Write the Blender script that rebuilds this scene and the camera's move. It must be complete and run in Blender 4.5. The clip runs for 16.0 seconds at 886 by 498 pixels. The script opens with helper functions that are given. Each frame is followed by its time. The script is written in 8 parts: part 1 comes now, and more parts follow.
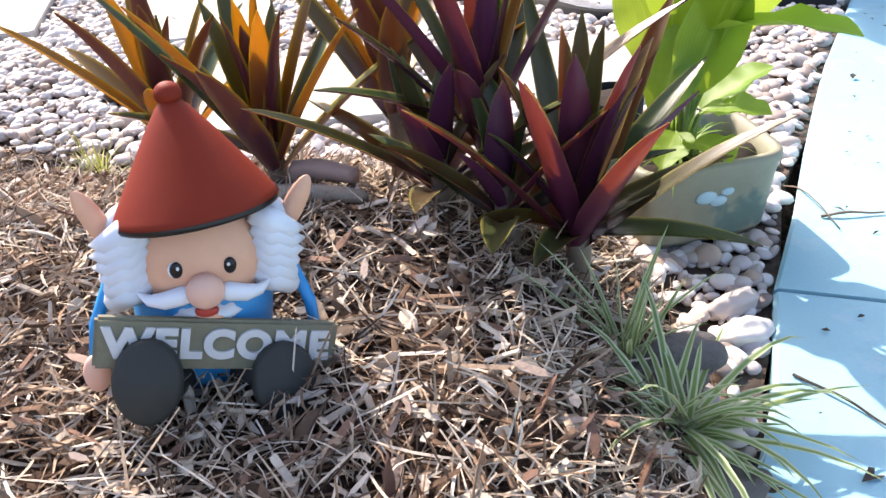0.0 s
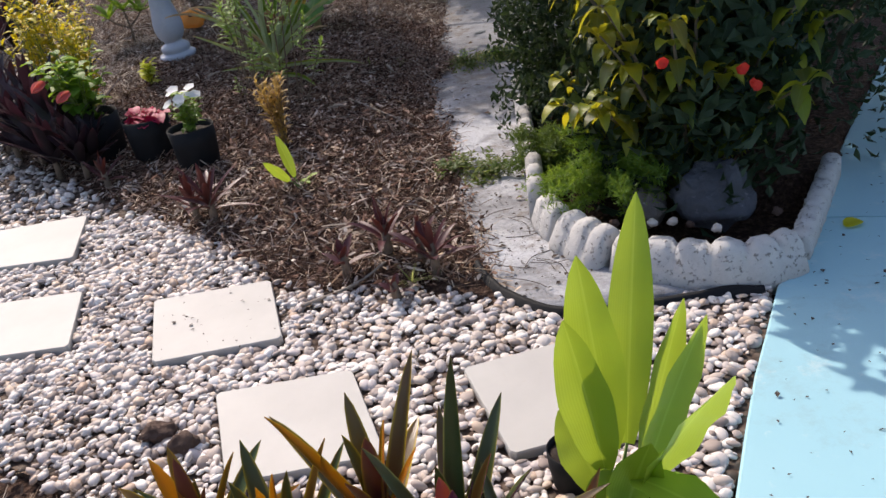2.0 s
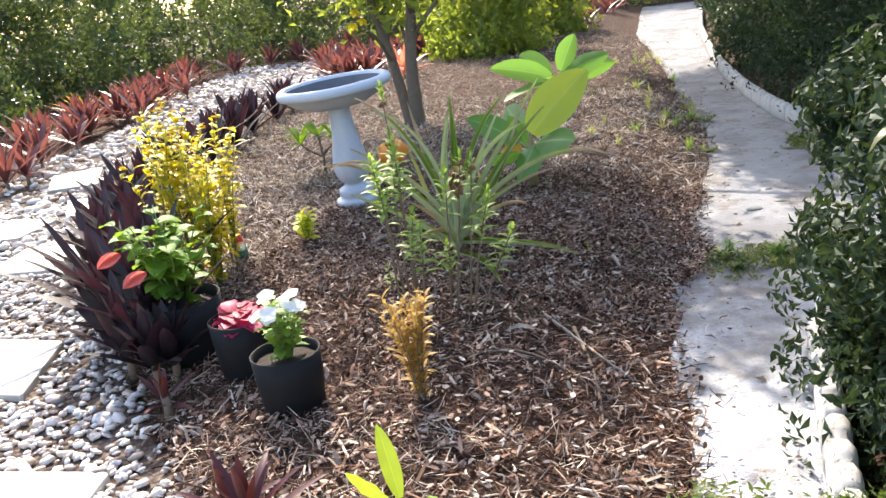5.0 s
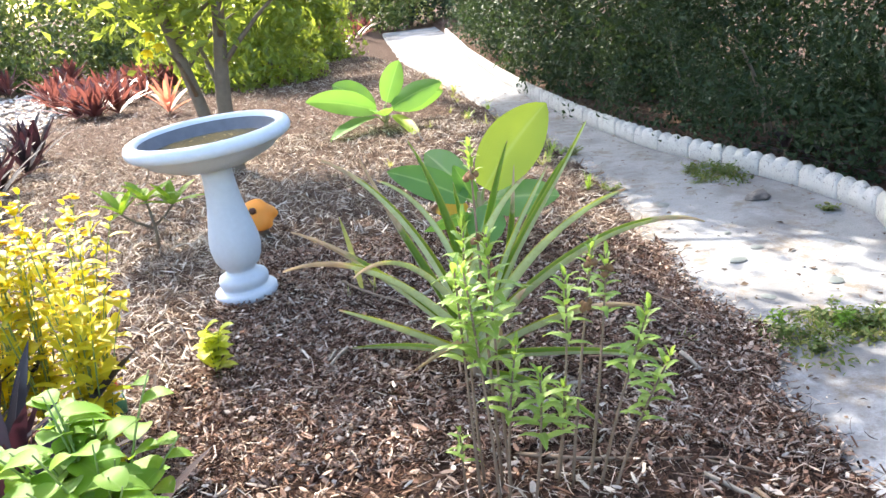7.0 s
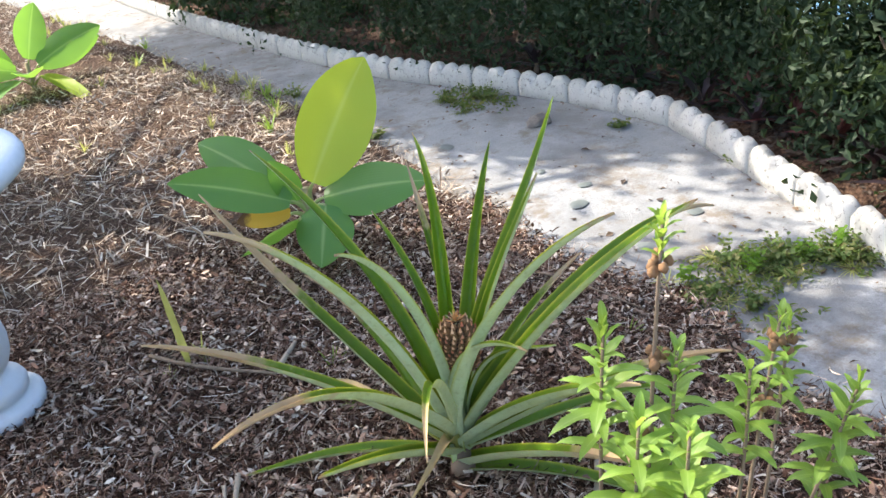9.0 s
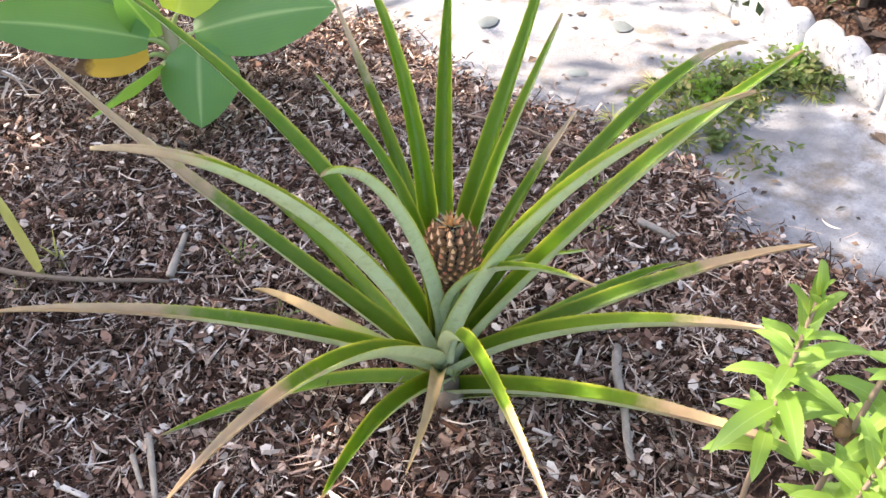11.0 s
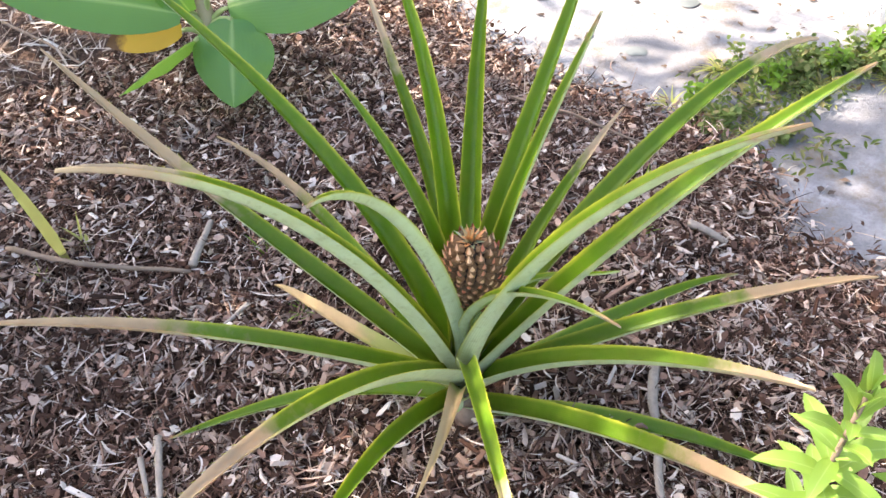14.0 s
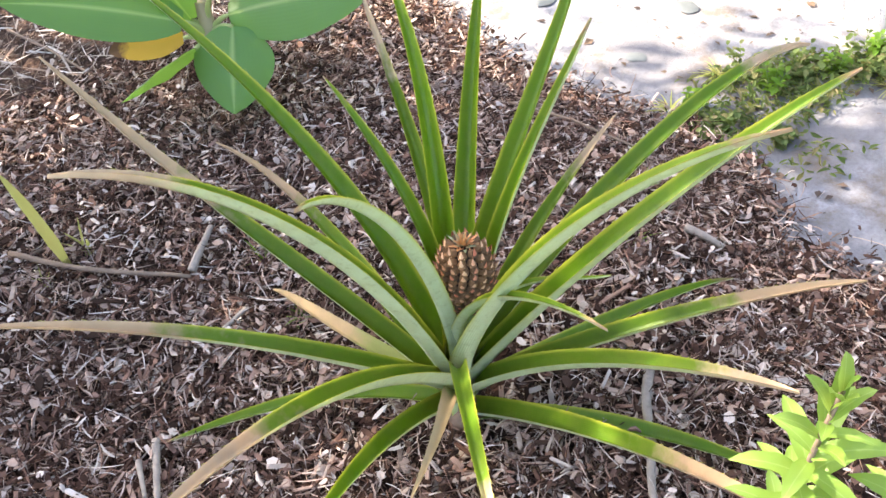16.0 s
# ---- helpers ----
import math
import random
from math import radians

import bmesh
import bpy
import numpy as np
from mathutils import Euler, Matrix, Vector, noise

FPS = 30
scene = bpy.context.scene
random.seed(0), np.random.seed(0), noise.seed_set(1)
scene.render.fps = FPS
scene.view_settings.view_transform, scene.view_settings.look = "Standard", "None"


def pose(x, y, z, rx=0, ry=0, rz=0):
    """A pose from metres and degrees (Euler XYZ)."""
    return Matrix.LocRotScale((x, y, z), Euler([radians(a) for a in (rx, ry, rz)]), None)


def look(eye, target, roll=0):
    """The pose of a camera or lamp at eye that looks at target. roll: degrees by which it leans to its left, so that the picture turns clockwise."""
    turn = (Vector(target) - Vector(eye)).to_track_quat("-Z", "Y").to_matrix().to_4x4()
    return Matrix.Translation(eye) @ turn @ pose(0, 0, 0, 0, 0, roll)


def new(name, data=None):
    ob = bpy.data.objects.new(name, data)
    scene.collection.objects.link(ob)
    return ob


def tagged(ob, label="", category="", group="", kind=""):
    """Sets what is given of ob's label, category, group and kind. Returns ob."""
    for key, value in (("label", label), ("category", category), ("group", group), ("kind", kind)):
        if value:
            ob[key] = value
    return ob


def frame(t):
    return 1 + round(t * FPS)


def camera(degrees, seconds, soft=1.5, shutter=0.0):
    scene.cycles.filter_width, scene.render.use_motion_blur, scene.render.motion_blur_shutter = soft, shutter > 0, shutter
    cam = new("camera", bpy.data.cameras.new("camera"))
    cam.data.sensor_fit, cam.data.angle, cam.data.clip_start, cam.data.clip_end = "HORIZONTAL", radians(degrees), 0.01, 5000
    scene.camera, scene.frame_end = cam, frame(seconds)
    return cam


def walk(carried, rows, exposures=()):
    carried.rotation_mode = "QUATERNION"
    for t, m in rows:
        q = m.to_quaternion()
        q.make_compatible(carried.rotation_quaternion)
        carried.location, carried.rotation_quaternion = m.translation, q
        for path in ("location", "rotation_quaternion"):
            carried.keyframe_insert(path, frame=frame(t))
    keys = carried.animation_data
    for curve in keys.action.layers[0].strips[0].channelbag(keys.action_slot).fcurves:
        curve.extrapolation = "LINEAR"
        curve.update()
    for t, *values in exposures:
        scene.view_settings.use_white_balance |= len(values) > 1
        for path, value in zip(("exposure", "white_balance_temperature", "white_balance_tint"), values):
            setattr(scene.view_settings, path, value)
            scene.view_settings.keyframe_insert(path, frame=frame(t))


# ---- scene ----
cam = camera(55.1, 16.0, soft=1.5)
PATH = [
    (0, (0.254, -0.183, 0.66), (0.141, 1.482, -0.442), -5.6),
    (0.5, (0.237, -0.192, 0.742), (0.235, 1.473, -0.365), -5.7),
    (1, (0.256, -0.242, 0.959), (0.281, 1.387, -0.201), -7.3),
    (1.5, (0.29, -0.256, 1.183), (0.238, 1.392, 0.051), -10.4),
    (2, (0.357, -0.172, 1.21), (0.259, 1.61, 0.308), -9.7),
    (2.5, (0.521, 0.048, 1.212), (0.182, 1.839, 0.39), -6.9),
    (3, (0.616, 0.319, 1.137), (0.175, 2.116, 0.377), -6.9),
    (3.5, (0.69, 0.62, 1.158), (0.13, 2.406, 0.453), -9.8),
    (3.7, (0.728, 0.719, 1.12), (0.062, 2.511, 0.533), -9.3),
    (5.8, (-0.039, 1.781, 1.17), (-0.543, 3.614, 0.548), -4.8),
    (6, (-0.136, 1.879, 1.187), (-0.559, 3.742, 0.597), -4.9),
    (6.5, (-0.511, 2.031, 1.166), (-0.639, 3.942, 0.59), -7.1),
    (7, (-0.757, 2.33, 1.158), (-0.713, 4.229, 0.533), -6.7),
    (7.5, (-0.943, 2.617, 1.179), (-0.708, 4.483, 0.499), -7.4),
    (8, (-1.115, 2.835, 1.236), (-0.538, 4.619, 0.539), -9.2),
    (8.5, (-1.137, 3.046, 1.266), (-0.432, 4.73, 0.45), -7.4),
    (9, (-1.22, 3.307, 1.251), (-0.416, 4.888, 0.327), -8.4),
    (9.5, (-1.263, 3.507, 1.274), (-0.253, 4.877, 0.224), -7.7),
    (10, (-1.322, 3.672, 1.258), (-0.263, 4.892, 0.079), -6.8),
    (10.2, (-1.297, 3.717, 1.232), (-0.247, 4.895, 0.004), -5.6),
    (12.3, (-1.054, 3.887, 1.112), (-0.285, 5.063, -0.311), -6.6),
    (12.5, (-1.048, 3.891, 1.119), (-0.257, 5.036, -0.317), -5.8),
    (13, (-1.051, 3.891, 1.139), (-0.26, 5.066, -0.273), -6.0),
    (13.5, (-1.051, 3.883, 1.144), (-0.269, 5.067, -0.264), -6.6),
    (14, (-1.054, 3.88, 1.138), (-0.277, 5.074, -0.265), -7.0),
    (14.5, (-1.059, 3.876, 1.141), (-0.251, 5.073, -0.244), -6.5),
    (15, (-1.057, 3.869, 1.141), (-0.267, 5.069, -0.251), -6.9),
    (15.5, (-1.059, 3.871, 1.141), (-0.253, 5.067, -0.244), -6.8),
    (16, (-1.044, 3.861, 1.143), (-0.275, 5.073, -0.249), -7.5),
]
walk(cam, [(t, look(eye, target, roll)) for t, eye, target, roll in PATH], exposures=[(0.0, 1.76, 6800, 18), (1.0, 1.28, 6800, 17), (1.6, 0.8, 6900, 18), (2.6, 0.9, 6900, 17), (3.6, 1.3, 7000, 15), (5.8, 2.60, 6950, 12), (7.5, 2.84, 7000, 10), (8.8, 2.44, 7000, 9), (9.6, 2.55, 7250, 14), (12.5, 3.06, 7350, 18), (16.0, 3.06, 7350, 18)])

# ---------------------------------------------------------------- light
SUN_DIR = Vector((-0.371, 0.643, 0.669)).normalized()
world = bpy.data.worlds.new("world")
scene.world = world
world.use_nodes = True
wn = world.node_tree.nodes
sky = wn.new("ShaderNodeTexSky")
sky.sky_type = "NISHITA"
sky.sun_disc = False
sky.sun_elevation = math.asin(SUN_DIR.z)
sky.sun_rotation = math.atan2(SUN_DIR.x, SUN_DIR.y)
sky.dust_density = 2.0
wn["Background"].inputs[1].default_value = 0.13
world.node_tree.links.new(sky.outputs[0], wn["Background"].inputs[0])
sun = new("sun", bpy.data.lights.new("sun", "SUN"))
sun.data.energy = 2.6
sun.data.angle = radians(0.6)
sun.data.color = (1.0, 0.94, 0.84)
sun.matrix_basis = look(SUN_DIR * 30, (0, 0, 0))


# ---------------------------------------------------------------- materials
class Nodes:
    def __init__(self, name):
        self.mat = bpy.data.materials.new(name)
        self.mat.use_nodes = True
        self.tree = self.mat.node_tree
        self.bsdf = self.tree.nodes["Principled BSDF"]
        self.out = self.tree.nodes["Material Output"]

    def add(self, kind, **ins):
        n = self.tree.nodes.new("ShaderNode" + kind)
        for k, v in ins.items():
            self.put(n.inputs[k.replace("_", " ")], v)
        return n

    def put(self, socket, v):
        if isinstance(v, bpy.types.NodeSocket):
            self.tree.links.new(v, socket)
        else:
            socket.default_value = v

    def coord(self):
        return self.add("TexCoord").outputs["Object"]

    def noise(self, scale, detail=4.0, rough=0.6, vec=None):
        n = self.add("TexNoise", Scale=scale, Detail=detail, Roughness=rough)
        self.put(n.inputs["Vector"], vec if vec is not None else self.coord())
        return n.outputs["Fac"]

    def ramp(self, fac, stops):
        n = self.add("ValToRGB")
        self.put(n.inputs[0], fac)
        while len(n.color_ramp.elements) < len(stops):
            n.color_ramp.elements.new(0.5)
        for e, (p, c) in zip(n.color_ramp.elements, stops):
            e.position = p
            e.color = (*c, 1) if len(c) == 3 else c
        return n.outputs["Color"]

    def mix(self, fac, a, b, how="MIX"):
        n = self.add("MixRGB")
        n.blend_type = how
        for i, v in enumerate((fac, a, b)):
            if i and not isinstance(v, bpy.types.NodeSocket):
                v = (*v, 1)
            self.put(n.inputs[i], v)
        return n.outputs[0]

    def math(self, op, a, b=0.0):
        n = self.add("Math")
        n.operation = op
        self.put(n.inputs[0], a)
        self.put(n.inputs[1], b)
        return n.outputs[0]

    def uv(self):
        n = self.add("SeparateXYZ")
        self.put(n.inputs[0], self.add("TexCoord").outputs["UV"])
        return n.outputs["X"], n.outputs["Y"]

    def bump(self, height, strength=0.4, dist=0.01):
        n = self.add("Bump", Strength=strength, Distance=dist)
        self.put(n.inputs["Height"], height)
        self.put(self.bsdf.inputs["Normal"], n.outputs[0])

    def done(self, color, rough=0.7, spec=0.4, metal=0.0):
        self.put(self.bsdf.inputs["Base Color"], color if isinstance(color, bpy.types.NodeSocket) else (*color, 1))
        self.put(self.bsdf.inputs["Roughness"], rough)
        self.put(self.bsdf.inputs["Specular IOR Level"], spec)
        self.put(self.bsdf.inputs["Metallic"], metal)
        return self.mat

    def leafy(self, color, glow, amount=0.45, rough=0.45, spec=0.4):
        """A leaf: a glossy surface that also lets light through."""
        self.done(color, rough, spec)
        t = self.add("BsdfTranslucent")
        self.put(t.inputs["Color"], glow if isinstance(glow, bpy.types.NodeSocket) else (*glow, 1))
        m = self.add("MixShader")
        self.put(m.inputs[0], amount)
        self.tree.links.new(self.bsdf.outputs[0], m.inputs[1])
        self.tree.links.new(t.outputs[0], m.inputs[2])
        self.tree.links.new(m.outputs[0], self.out.inputs[0])
        return self.mat


def rand_island(n):
    return n.add("NewGeometry").outputs["Random Per Island"]


def rand_object(n):
    return n.add("ObjectInfo").outputs["Random"]


def plain(name, color, rough=0.6, vary=0.25, scale=30.0, bump=0.2, spec=0.4):
    n = Nodes(name)
    a = n.noise(scale, 5)
    b = n.noise(scale * 0.17, 3)
    dark = tuple(c * (1 - vary) for c in color)
    light = tuple(min(1, c * (1 + vary * 0.6)) for c in color)
    c = n.mix(a, dark, light)
    c = n.mix(n.math("MULTIPLY", b, vary), c, dark)
    if bump:
        n.bump(a, bump, 0.004)
    return n.done(c, rough, spec)


def leaf_mat(name, stops, glow, amount=0.45, rough=0.45, rib=(0, 0, 0), rib_amount=0.0, edge=None, spec=0.4, dry=None, base=None, islands=False, patch=(14.0, 0.35), mottle=0.0):
    """A leaf's surface. UV: x across the blade, y along it from base to tip."""
    n = Nodes(name)
    u, v = n.uv()
    seed = rand_island(n) if islands else rand_object(n)
    fac = n.math("ADD", n.math("MULTIPLY", seed, 1 - patch[1]), n.math("MULTIPLY", n.noise(patch[0], 3), patch[1]))
    c = n.ramp(fac, stops)
    t = n.mix(0.3, n.mix(0.0, glow, glow), c)
    off = n.math("ABSOLUTE", n.math("SUBTRACT", u, 0.5))
    if mottle:
        # worn, yellowed blotches and fine darker flecks
        blot = n.ramp(n.noise(38.0, 5, 0.7), [(0.40, (0, 0, 0)), (0.66, (mottle,) * 3)])
        c = n.mix(blot, c, (0.30, 0.30, 0.05))
        fleck = n.ramp(n.noise(95.0, 4, 0.7), [(0.34, (mottle,) * 3), (0.46, (0, 0, 0))])
        c = n.mix(fleck, c, (0.03, 0.07, 0.008))
    if base:
        bfac = n.ramp(v, [(0.0, (1, 1, 1)), (base[0], (0, 0, 0))])
        c = n.mix(bfac, c, base[1])
        t = n.mix(bfac, t, base[1])
    if edge:
        e = n.ramp(n.math("ADD", off, n.math("MULTIPLY", n.noise(30.0, 2), 0.06)), [(edge[0], (0, 0, 0)), (edge[1], (1, 1, 1))])
        c = n.mix(n.math("MULTIPLY", e, 0.85), c, edge[2])
        t = n.mix(e, t, edge[2])
    if rib_amount:
        r = n.ramp(off, [(0.0, (rib_amount,) * 3), (0.05, (0, 0, 0))])
        c = n.mix(r, c, rib)
    if dry:
        d = n.ramp(n.math("ADD", v, n.math("MULTIPLY", n.math("SUBTRACT", n.noise(22.0, 4), 0.5), 0.4)), [(dry[0], (0, 0, 0)), (min(1.0, dry[0] + 0.10), (1, 1, 1))])
        brown = n.mix(n.noise(25.0, 4), dry[1], tuple(x * 0.55 for x in dry[1]))
        c = n.mix(d, c, brown)
        t = n.mix(d, t, brown)
    streak = n.add("TexWave", Scale=1.0, Distortion=1.0)
    streak.bands_direction = "X"
    mp = n.add("Mapping")
    n.put(mp.inputs[0], n.add("TexCoord").outputs["UV"])
    mp.inputs["Scale"].default_value = (6.0, 0.1, 1)
    n.tree.links.new(mp.outputs[0], streak.inputs["Vector"])
    n.bump(streak.outputs["Fac"], 0.15, 0.002)
    if isinstance(amount, tuple):
        amount = n.ramp(n.math("FRACT", n.math("MULTIPLY", seed, 7.31)), [(0.35, (amount[0],) * 3), (0.8, (amount[1],) * 3)])
    return n.leafy(c, t, amount, rough, spec)


def wood_chip_mat(name, seed_of, stops):
    n = Nodes(name)
    r = seed_of(n)
    c = n.ramp(r, stops)
    mp = n.add("Mapping")
    n.put(mp.inputs[0], n.coord())
    g = n.noise(140.0, 3, 0.7, mp.outputs[0])
    c = n.mix(n.math("MULTIPLY", g, 0.55), c, (0.05, 0.03, 0.02))
    n.bump(g, 0.5, 0.003)
    return n.done(c, 0.9, 0.1)


def make_mulch():
    n = Nodes("mulch_soil")
    a = n.noise(55.0, 8, 0.75)
    b = n.noise(3.0, 4)
    v = n.add("TexVoronoi", Scale=60.0)
    n.put(v.inputs["Vector"], n.coord())
    c = n.ramp(a, [(0.25, (0.015, 0.009, 0.006)), (0.50, (0.075, 0.043, 0.031)), (0.66, (0.22, 0.14, 0.10)), (0.82, (0.45, 0.34, 0.26))])
    c = n.mix(n.math("MULTIPLY", b, 0.5), c, (0.06, 0.035, 0.025))
    n.bump(n.math("ADD", a, v.outputs["Distance"]), 1.0, 0.02)
    return n.done(c, 0.95, 0.15)


def make_gravel_base():
    n = Nodes("gravel_base")
    v = n.add("TexVoronoi", Scale=38.0)
    n.put(v.inputs["Vector"], n.coord())
    c = n.mix(n.noise(2.0), (0.06, 0.045, 0.035), (0.17, 0.14, 0.115))
    c = n.mix(n.ramp(v.outputs["Distance"], [(0.25, (0, 0, 0)), (0.7, (1, 1, 1))]), c, (0.09, 0.06, 0.045))
    n.bump(v.outputs["Distance"], 1.0, -0.02)
    return n.done(c, 0.9, 0.2)


def pebble_mat(name, seed_of):
    n = Nodes(name)
    c = n.ramp(seed_of(n), [(0.0, (0.15, 0.11, 0.095)), (0.12, (0.36, 0.29, 0.25)), (0.30, (0.50, 0.43, 0.38)), (0.45, (0.56, 0.50, 0.49)), (0.65, (0.70, 0.65, 0.59)), (0.86, (0.80, 0.77, 0.73)), (0.94, (0.58, 0.45, 0.34)), (1.0, (0.42, 0.29, 0.21))])
    c = n.mix(n.math("MULTIPLY", n.noise(45.0, 5), 0.32), c, (0.38, 0.34, 0.31))
    n.bump(n.noise(120.0, 4), 0.2, 0.003)
    return n.done(c, 0.6, 0.35)


def make_blue_paint():
    n = Nodes("sky_blue_painted_concrete")
    big = n.noise(1.3, 5)
    fine = n.noise(160.0, 5, 0.7)
    c = n.mix(big, (0.24, 0.48, 0.55), (0.35, 0.58, 0.64))
    worn = n.ramp(n.math("ADD", n.math("MULTIPLY", n.noise(7.0, 8, 0.75), 0.75), n.math("MULTIPLY", big, 0.25)), [(0.54, (0, 0, 0)), (0.66, (1, 1, 1))])
    c = n.mix(n.math("MULTIPLY", worn, 0.6), c, (0.56, 0.64, 0.63))
    grime = n.ramp(n.noise(3.4, 9, 0.82), [(0.54, (0, 0, 0)), (0.70, (1, 1, 1))])
    c = n.mix(n.math("MULTIPLY", grime, 0.35), c, (0.22, 0.27, 0.27))
    spots = n.ramp(n.noise(26.0, 6, 0.8), [(0.66, (0, 0, 0)), (0.72, (1, 1, 1))])
    c = n.mix(n.math("MULTIPLY", spots, 0.5), c, (0.24, 0.30, 0.30))
    n.bump(fine, 0.25, 0.003)
    return n.done(c, 0.62, 0.35)


def make_path():
    n = Nodes("whitewashed_concrete")
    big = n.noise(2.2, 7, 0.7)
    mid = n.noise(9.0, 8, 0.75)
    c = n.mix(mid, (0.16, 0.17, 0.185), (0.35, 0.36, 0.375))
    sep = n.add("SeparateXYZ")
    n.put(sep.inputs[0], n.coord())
    # paler tone at the front, passing unevenly into the greyer one by y 5
    far_tone = n.ramp(n.math("ADD", n.math("MULTIPLY", n.math("SUBTRACT", sep.outputs["Y"], 2.6), 0.35), n.math("MULTIPLY", n.math("SUBTRACT", big, 0.5), 1.2)), [(0.2, (0, 0, 0)), (0.7, (1, 1, 1))])
    c = n.mix(far_tone, n.mix(mid, (0.36, 0.375, 0.40), (0.56, 0.575, 0.60)), c)
    stain = n.ramp(big, [(0.44, (0, 0, 0)), (0.60, (1, 1, 1))])
    c = n.mix(n.math("MULTIPLY", stain, 0.8), c, (0.16, 0.16, 0.165))
    soil = n.ramp(n.noise(4.6, 9, 0.8), [(0.52, (0, 0, 0)), (0.63, (1, 1, 1))])
    c = n.mix(n.math("MULTIPLY", soil, 0.8), c, (0.15, 0.12, 0.09))
    spots = n.ramp(n.noise(30.0, 7, 0.8), [(0.60, (0, 0, 0)), (0.68, (1, 1, 1))])
    c = n.mix(n.math("MULTIPLY", spots, 0.7), c, (0.20, 0.17, 0.14))
    grain = n.ramp(n.noise(85.0, 6, 0.8), [(0.36, (1, 1, 1)), (0.52, (0, 0, 0))])
    c = n.mix(n.math("MULTIPLY", grain, 0.42), c, (0.13, 0.13, 0.135))
    n.bump(n.math("ADD", mid, n.noise(120.0, 4)), 0.5, 0.008)
    return n.done(c, 0.85, 0.2)


def make_edging():
    n = Nodes("weathered_white_concrete")
    mid = n.noise(12.0, 8, 0.75)
    pit = n.add("TexVoronoi", Scale=85.0)
    n.put(pit.inputs["Vector"], n.coord())
    c = n.mix(mid, (0.34, 0.335, 0.325), (0.64, 0.63, 0.61))
    holes = n.ramp(n.noise(70.0, 4, 0.7), [(0.57, (0, 0, 0)), (0.65, (1, 1, 1))])
    c = n.mix(n.math("MULTIPLY", holes, 0.75), c, (0.16, 0.15, 0.14))
    moss = n.ramp(n.noise(3.0, 5), [(0.52, (0, 0, 0)), (0.72, (1, 1, 1))])
    c = n.mix(n.math("MULTIPLY", moss, 0.6), c, (0.22, 0.205, 0.17))
    n.bump(n.math("ADD", mid, holes), 0.6, 0.006)
    return n.done(c, 0.9, 0.2)


def make_stepping():
    n = Nodes("cream_stepping_stone")
    c = n.mix(n.noise(4.0, 5), (0.33, 0.32, 0.305), (0.48, 0.47, 0.44))
    s = n.ramp(n.noise(40.0, 6, 0.75), [(0.62, (0, 0, 0)), (0.7, (1, 1, 1))])
    c = n.mix(n.math("MULTIPLY", s, 0.4), c, (0.38, 0.33, 0.28))
    n.bump(n.noise(200.0, 3), 0.15, 0.002)
    return n.done(c, 0.6, 0.4)


def make_rock(name, a, b):
    n = Nodes(name)
    c = n.mix(n.noise(9.0, 7, 0.7), a, b)
    c = n.mix(n.math("MULTIPLY", n.noise(60.0, 5, 0.8), 0.5), c, tuple(x * 0.5 for x in a))
    lichen = n.ramp(n.noise(24.0, 6, 0.75), [(0.60, (0, 0, 0)), (0.68, (1, 1, 1))])
    c = n.mix(n.math("MULTIPLY", lichen, 0.45), c, tuple(min(0.6, x * 1.7 + 0.05) for x in b))
    n.bump(n.noise(40.0, 7, 0.7), 1.0, 0.02)
    return n.done(c, 0.85, 0.25)


MULCH = make_mulch()
BROWN = [(0.0, (0.012, 0.007, 0.005)), (0.32, (0.075, 0.036, 0.025)), (0.56, (0.29, 0.17, 0.125)), (0.80, (0.53, 0.39, 0.305)), (1.0, (0.84, 0.74, 0.64))]
STRAW = [(0.0, (0.06, 0.038, 0.026)), (0.25, (0.25, 0.16, 0.105)), (0.5, (0.57, 0.43, 0.30)), (0.78, (0.78, 0.65, 0.50)), (1.0, (0.84, 0.74, 0.61))]
CHIP = wood_chip_mat("bark_chip", rand_island, BROWN)
CHIP_ONE = wood_chip_mat("bark_chip_single", rand_object, BROWN)
# paler than CHIP: sun on the far mulch is put into the colour
CHIP_FAR = wood_chip_mat("sunlit_far_chip", rand_island, [(0.0, (0.09, 0.06, 0.043)), (0.35, (0.30, 0.215, 0.16)), (0.65, (0.53, 0.43, 0.345)), (1.0, (0.84, 0.77, 0.67))])
CHIP_PALE = wood_chip_mat("straw_coloured_chip", rand_island, STRAW)
FLAKE = wood_chip_mat("pale_bark_flake", rand_island, [(0.0, (0.16, 0.085, 0.06)), (0.45, (0.33, 0.20, 0.145)), (0.8, (0.50, 0.38, 0.30)), (1.0, (0.78, 0.70, 0.61))])
GRAVEL = make_gravel_base()
PEBBLE = pebble_mat("river_pebble", rand_island)
PEBBLE_ONE = pebble_mat("river_pebble_single", rand_object)
BLUE = make_blue_paint()
PATHC = make_path()
EDGE = make_edging()
STEP = make_stepping()
ROCK = make_rock("grey_rock", (0.16, 0.14, 0.13), (0.36, 0.32, 0.29))
BROWNROCK = make_rock("brown_rock", (0.08, 0.05, 0.04), (0.20, 0.13, 0.10))
BLUEROCK = make_rock("blue_grey_rock", (0.05, 0.056, 0.068), (0.20, 0.215, 0.255))
BATH = plain("grey_blue_resin", (0.50, 0.55, 0.62), 0.55, 0.12, 60.0, 0.15)
BLACKPLASTIC = plain("black_plastic", (0.010, 0.011, 0.013), 0.7, 0.3, 40.0, 0.1, 0.2)
TWIG = plain("grey_brown_twig", (0.22, 0.16, 0.115), 0.9, 0.4, 80.0, 0.5)
BARK = plain("grey_bark", (0.17, 0.135, 0.10), 0.9, 0.45, 25.0, 0.8)
